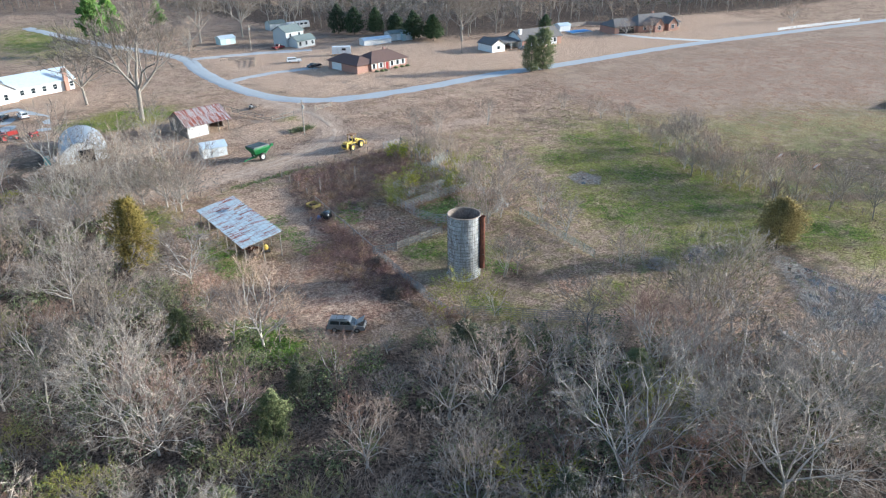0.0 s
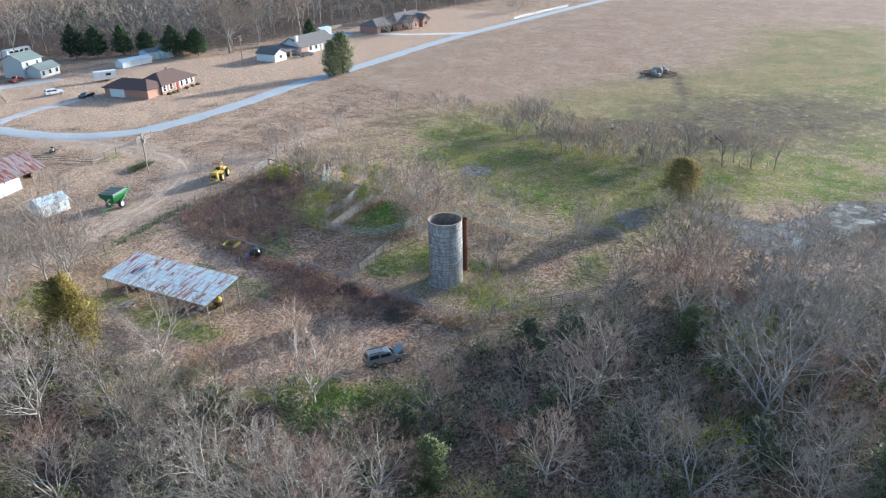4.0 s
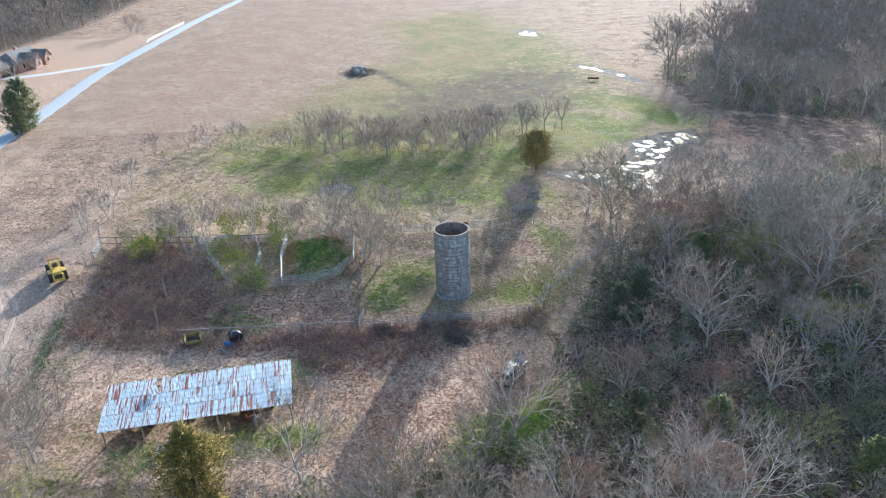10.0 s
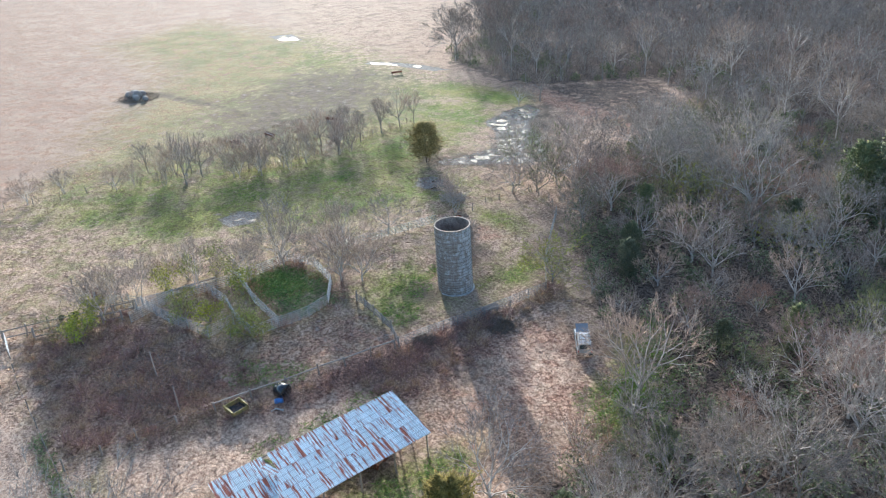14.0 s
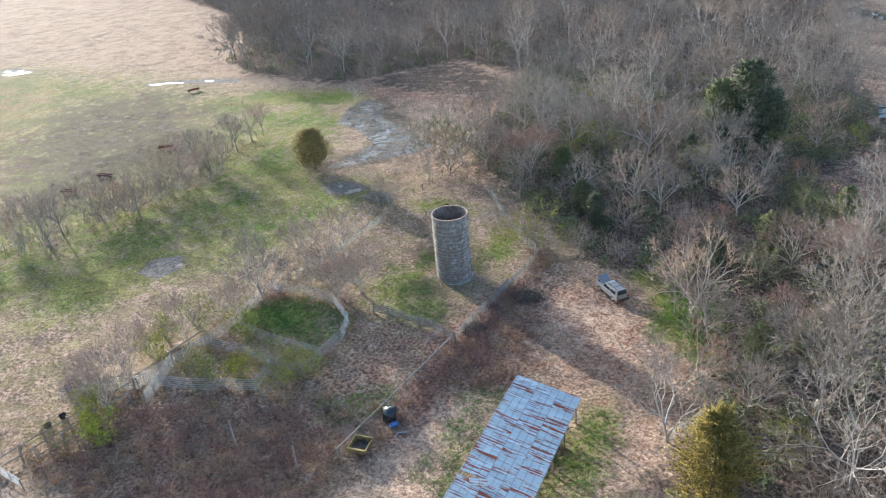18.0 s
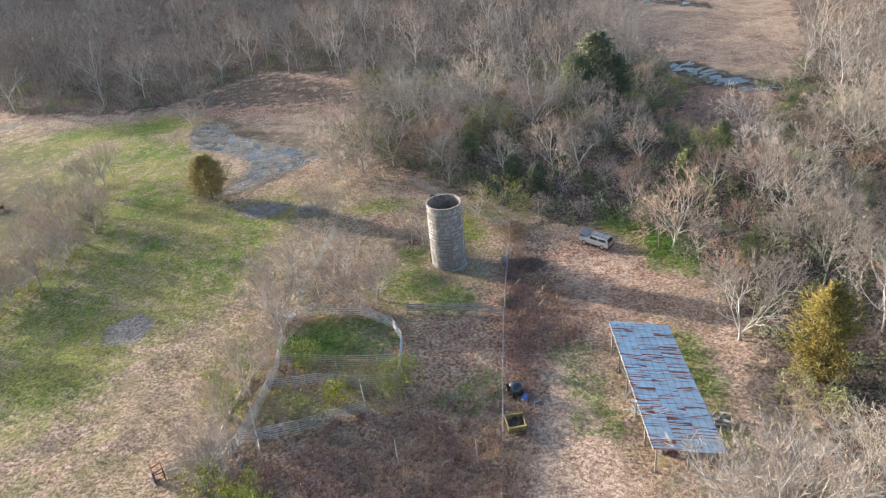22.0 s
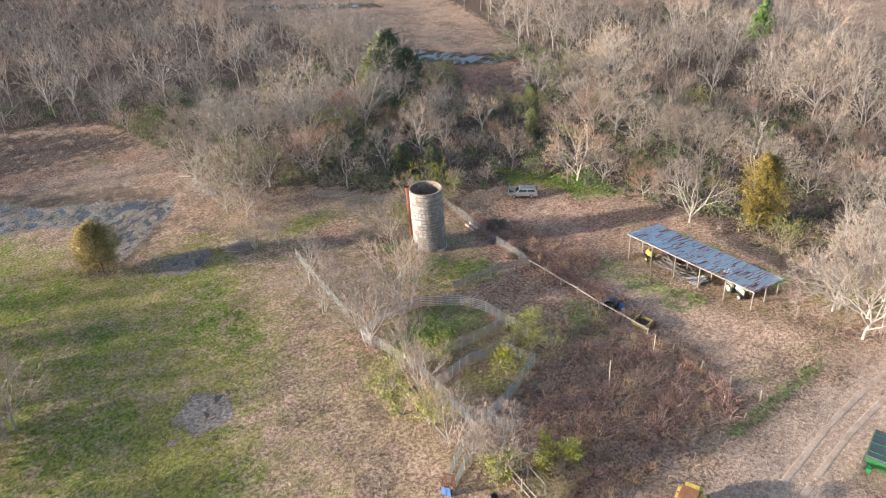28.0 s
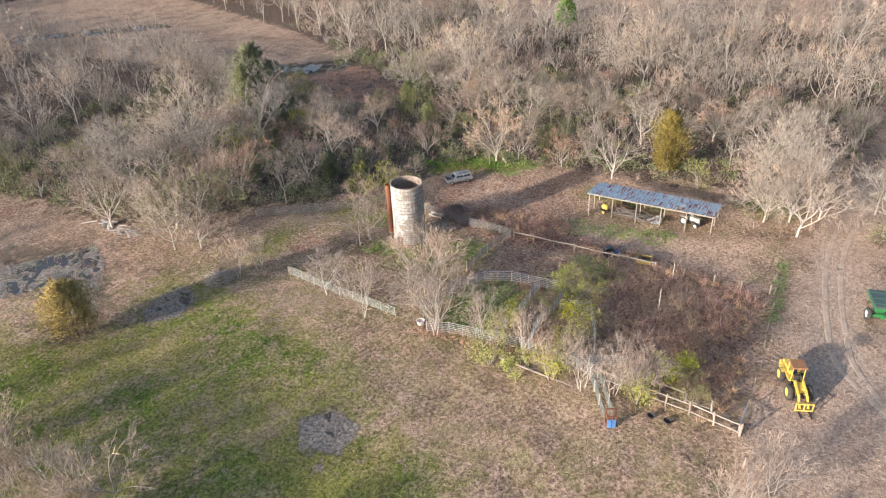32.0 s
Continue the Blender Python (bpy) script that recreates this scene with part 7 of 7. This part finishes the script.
for x in (19.8, 22.5, 25.0):
    part("porch_column", Shape().box((x, -0.3, 1.1), (0.14, 0.14, 2.7)), WHITE_PAINT, h2)

h3 = thing("far_brick_house", "far brick house with a dark hipped roof", "house", 228.0, 186.0, -12, z=float(gz(np.array(240.0), np.array(188.0))))
gable(h3, 6.0, 26.0, 0.0, 10.0, 2.9, 3.0, BRICK, GREY_ROOF, 0.6, 'x', 4.0)
gable(h3, -4.0, 7.0, 1.5, 11.0, 2.7, 2.2, BRICK, GREY_ROOF, 0.5, 'x', 3.0)
gable(h3, 12.0, 16.0, -2.5, 3.0, 2.9, 2.2, BRICK, GREY_ROOF, 0.4, 'y')
gable(h3, 19.0, 23.0, -2.0, 3.0, 2.9, 2.0, BRICK, GREY_ROOF, 0.4, 'y')
for x, y in ((14.0, -2.55), (21.0, -2.05), (9.0, -0.05), (25.0, -0.05)):
    window(h3, x, y, 1.6, 1.2, 1.4, 0)
# no real opening: a black panel paints the garage's inner shade
part("garage_shade_panel", Shape().box((1.5, 1.45, 1.1), (7.0, 0.1, 2.3)), BLACK_PAINT, h3, "black panel standing for the shade in the open garage")
part("chimney", Shape().box((17.5, 6.5, 5.8), (0.9, 0.9, 1.6)), BRICK, h3)
pool = thing("pool_cover", "bright blue covered swimming pool on the lawn", "swimming pool", 219.0, 202.0, -10)
part("cover", Shape().box((0, 0, 0.35), (9.0, 4.8, 0.12), taper=0.97), surface("blue_pool_cover", (0.01, 0.16, 0.50), (0.03, 0.26, 0.62), 2, 0.4, bump=0.2), pool)
part("rim", Shape().box((0, 0, 0.1), (9.6, 5.4, 0.4)), CONCRETE_SLAB, pool)

bh = thing("grey_house", "two-storey grey house with a front porch", "house", 117.0, 247.0, 12, z=float(gz(np.array(120.0), np.array(250.0))))
gable(bh, 0.0, 8.0, 1.0, 8.5, 5.2, 1.8, GREY_SIDING, OLIVE_ROOF, 0.4, 'x')
gable(bh, 1.0, 9.0, -4.0, 1.0, 2.5, 1.5, GREY_SIDING, OLIVE_ROOF, 0.4, 'x')
for x, z in ((2.0, 4.0), (6.0, 4.0)):
    window(bh, x, 0.95, z, 0.9, 1.2, 0)
for x in (2.2, 5.0, 7.8):
    window(bh, x, -4.05, 1.4, 1.0, 1.3, 0)

wh = thing("white_house", "white house with a pale blue metal roof", "house", 21.0, 219.5, 17, z=float(gz(np.array(30.0), np.array(223.0))))
gable(wh, 4.0, 21.0, 0.8, 10.0, 3.0, 2.6, SIDING, BLUE_ROOF, 0.5, 'x')
gable(wh, -6.0, 4.5, -1.0, 11.0, 3.2, 3.4, SIDING, BLUE_ROOF, 0.5, 'y')
part("chimney", Shape().box((18.6, 0.3, 2.8), (1.1, 0.8, 6.8)), BRICK, wh, "red brick chimney")
for x in (6.5, 9.5, 12.5, 15.5, 20.2):
    window(wh, x, 0.75, 1.6, 1.1, 1.4, 0)
for x in (-3.5, 1.5):
    window(wh, x, -1.05, 1.6, 1.0, 1.5, 0)
yard = new("paved_yard", Shape().add([(8, 186, 1), (27, 188, 1), (29, 200, 1), (24, 212, 1), (8, 208, 1)], [(0, 1, 2, 3, 4)]).mesh("paved_yard", ASPHALT))
for vtx in yard.data.vertices:
    vtx.co.z = float(gz(vtx.co.x, vtx.co.y)) + 0.06
tagged(yard, "grey asphalt yard beside the white house", "pavement", kind="structure")

# barn with the red roof
barn = thing("barn", "old wooden barn with a rusty red tin roof", "barn", 50.3, 161.5, 6, z=float(gz(np.array(55.0), np.array(165.0))))
BARN_WOOD = surface("dark_barn_boards", (0.09, 0.075, 0.065), (0.22, 0.19, 0.165), 4, 0.9, bump=0.4)
part("back_wall", Shape().box((5, 9.0, 1.3), (10, 0.15, 3.4)), BARN_WOOD, barn)
part("side_wall", Shape().box((0, 4.5, 1.3), (0.15, 9, 3.4)), BARN_WOOD, barn)
part("side_wall", Shape().box((10, 6.0, 1.3), (0.15, 6, 3.4)), BARN_WOOD, barn)
part("front_wall", Shape().box((2.4, 0, 1.2), (4.8, 0.15, 3.2)), SIDING, barn, "pale boarded front wall")
for e in (0.0, 10.0):
    part("gable_end", Shape().add([(e, 0, 2.8), (e, 9, 2.8), (e, 4.5, 5.2), (e + 0.12, 0, 2.8), (e + 0.12, 9, 2.8), (e + 0.12, 4.5, 5.2)], [(0, 1, 2), (5, 4, 3), (0, 2, 5, 3), (1, 4, 5, 2), (0, 3, 4, 1)]), BARN_WOOD, barn)
for x in (5.0, 7.5, 10.0):
    part("post", Shape().tube((x, 0.1, -0.5), (x, 0.1, 2.8), 0.1, n=8), POST_WOOD, barn)
bs = math.atan2(2.4, 4.5)
bl = math.hypot(5.1, 5.1 * 2.4 / 4.5)
barn_sheet = corrugated("roof_sheet", bl / 2 + 0.12, 0.72, TIN_RED, 6)
for j in range(16):
    for side in (0, 1):
        for i in range(2):
            d = i * bl / 2
            x = -0.6 + j * 0.7
            yy, zz = -0.6 + d * math.cos(bs), 2.48 + d * math.sin(bs) + 0.02 * i
            if side:
                m = pose(x, 9.0 - yy, zz + 0.03, 0, 0, -90) @ pose(0, 0, 0, 0, -math.degrees(bs), 0)
            else:
                m = pose(x + 0.72, yy, zz + 0.03, 0, 0, 90) @ pose(0, 0, 0, 0, -math.degrees(bs), 0)
            piece("roof_sheet", barn_sheet, barn, m)
ws = thing("white_shed", "small white metal shed with a gabled roof", "shed", 48.2, 146.8, -8)
gable(ws, 0.0, 5.0, 0.0, 4.2, 2.1, 0.8, SIDING, BLUE_ROOF, 0.2, 'x')
part("door", Shape().box((2.5, -0.04, 0.95), (1.4, 0.06, 1.9)), GREY_SIDING, ws)
quon = thing("quonset_hut", "rounded grey metal hut with a white front wall", "shed", 28.0, 160.5, -10)
s = Shape()
n = 18
for k, y in enumerate(np.linspace(0, 15, 31)):
    rr = 4.9 + (0.04 if k % 2 else 0)
    for i in range(n + 1):
        a = math.pi * i / n
        s.v.append((rr * math.cos(a), y, -0.4 + rr * 0.98 * math.sin(a)))
for k in range(30):
    for i in range(n):
        o = k * (n + 1) + i
        s.f.append((o, o + 1, o + n + 2, o + n + 1))
part("arched_roof", s, surface("grey_arch_tin", (0.30, 0.35, 0.40), (0.46, 0.51, 0.56), 2, 0.45, 0.3, bump=0.1, stain=(0.35, 0.3, 0.27)), quon)
for y in (0.15, 14.9):
    ring = [(4.85 * math.cos(math.pi * i / n), y + d, -0.4 + 4.75 * math.sin(math.pi * i / n)) for d in (0, 0.1) for i in range(n + 1)]
    part("end_wall", Shape().add(ring, [tuple(range(n + 1)), tuple(range(n + 1, 2 * n + 2))[::-1]]), SIDING, quon)
# end wall is closed; black panel paints the dark inside of the hut
part("doorway", Shape().box((0.6, 0.08, 1.2), (3.0, 0.1, 3.0)), BLACK_PAINT, quon, "black panel standing for the shade inside the doorway")
tk = thing("tank_stand", "teal cabinet and white tank beside the hut", "tank", 21.5, 164.0)
part("cabinet", Shape().box((0, 0, 0.9), (1.1, 1.0, 1.8)), surface("teal_paint", (0.08, 0.28, 0.28), (0.14, 0.38, 0.37)), tk)
part("tank", Shape().lathe([(0.001, -0.7), (0.4, -0.65), (0.5, -0.5), (0.5, 0.5), (0.4, 0.65), (0.001, 0.7)], 16, 'y', (1.6, 0.4, 0.75)), WHITE_PAINT, tk, smooth=True)


def small_shed(x, y, rz, lx, ly, h, wall, roof, label, rise=0.9):
    t = thing("garden_shed", label, "shed", x, y, rz)
    gable(t, 0, lx, 0, ly, h, rise, wall, roof, 0.25, 'x')
    part("door", Shape().box((lx / 2, -0.04, h * 0.42), (min(1.6, lx * 0.4), 0.06, h * 0.85)), WHITE_PAINT, t)
    return t


TEAL = surface("pale_teal_siding", (0.45, 0.58, 0.58), (0.58, 0.68, 0.68), 2, 0.6, bump=0.1)
small_shed(139.0, 231.0, -6, 11.0, 4.0, 1.8, SIDING, BLUE_ROOF, "low shed with a pale blue metal roof", 0.7)
small_shed(152.0, 233.5, -6, 7.0, 5.0, 2.6, GREY_SIDING, OLIVE_ROOF, "grey garden shed with a flat-pitched roof", 0.8)
small_shed(156.0, 231.0, -6, 4.0, 3.0, 2.2, TEAL, BLUE_ROOF, "small pale teal shed", 0.5)
small_shed(100.0, 268.0, 5, 6.0, 4.0, 2.2, TEAL, BLUE_ROOF, "pale teal shed behind the driveway", 0.8)
small_shed(129.0, 288.0, 0, 7.0, 5.0, 2.6, GREY_SIDING, OLIVE_ROOF, "open-fronted grey shed at the wood's edge", 1.0)
small_shed(214.0, 207.0, -10, 5.0, 4.0, 2.2, SIDING, BLUE_ROOF, "white garden shed beside the pool", 0.7)
rv = thing("travel_trailer", "white travel trailer parked behind the brick house", "trailer", 124.0, 221.0, -30)
part("body", Shape().box((0, 0, 1.7), (6.5, 2.4, 2.3), taper=0.95), WHITE_PAINT, rv)
part("window", Shape().box((0.8, -1.2, 2.0), (1.4, 0.06, 0.7)), GLASS, rv)
part("door", Shape().box((-1.2, -1.2, 1.6), (0.8, 0.06, 1.8)), SIDING, rv)
for q in (-1.1, 1.1):
    wheel(rv, 0.0, q, 0.35, 0.22, CHROME)
rv2 = thing("motor_home", "long pale motor home parked among trees", "motor home", 140.0, 285.0, 5)
part("body", Shape().box((0, 0, 1.8), (10.0, 2.6, 2.5), taper=0.95), SIDING, rv2)
for k in (-3, -1, 1, 3):
    part("window", Shape().box((k, -1.3, 2.2), (1.3, 0.06, 0.7)), GLASS, rv2)
for q in (-1.1, 1.1):
    wheel(rv2, 3.0, q, 0.45, 0.25, DARK_STEEL)
    wheel(rv2, -3.0, q, 0.45, 0.25, DARK_STEEL)
rail_fence("white_fence", [(276.0, 152.0), (292.0, 149.5), (322.0, 143.5)], "long white board fence beside the road", 1.2, 4, 3.0, 0.1, WHITE_PAINT, WHITE_PAINT, jitter=0, seed=14)
rail_fence("privacy_fence", [(222.0, 212.0), (232.0, 210.0), (240.0, 203.0)], "pale wooden privacy fence behind the pool", 1.8, 5, 2.5, 0.08, PALE_BOARD, PALE_BOARD, (0.04, 0.34), 0, 15)


def utility_pole(x, y, h, label, rz=0, mat=None):
    t = thing("utility_pole", label, "pole", x, y, rz)
    part("pole", Shape().tube((0, 0, -0.5), (0, 0, h), 0.16, 0.11, 10), mat or POST_WOOD, t)
    part("crossarm", Shape().beam((-1.1, 0.12, h - 0.6), (1.1, 0.12, h - 0.6), 0.1, 0.13), POST_WOOD, t)
    for k in (-1, 0, 1):
        part("insulator", Shape().tube((k, 0.12, h - 0.53), (k, 0.12, h - 0.35), 0.05, 0.03, 8), WHITE_PAINT, t)
    part("transformer", Shape().tube((0, -0.35, h - 1.9), (0, -0.35, h - 1.1), 0.22, n=12), GALV, t)
    return t


utility_pole(71.8, 147.0, 8.0, "pale wooden utility pole beside the farm track", 20, PALE_BOARD)
utility_pole(157.0, 197.0, 9.5, "wooden utility pole between the houses", 10)
utility_pole(104.0, 250.0, 9.0, "wooden utility pole beside the driveway", 10)
clumps("yard_shrub", [(72.5, 150.0), (73.5, 150.5), (71.0, 150.2), (74.5, 150.0), (72.0, 151.0)], PRIVET, 61, "low green shrubs round the pole", 160, 0.9, 1.0, 0.05, "shrub")
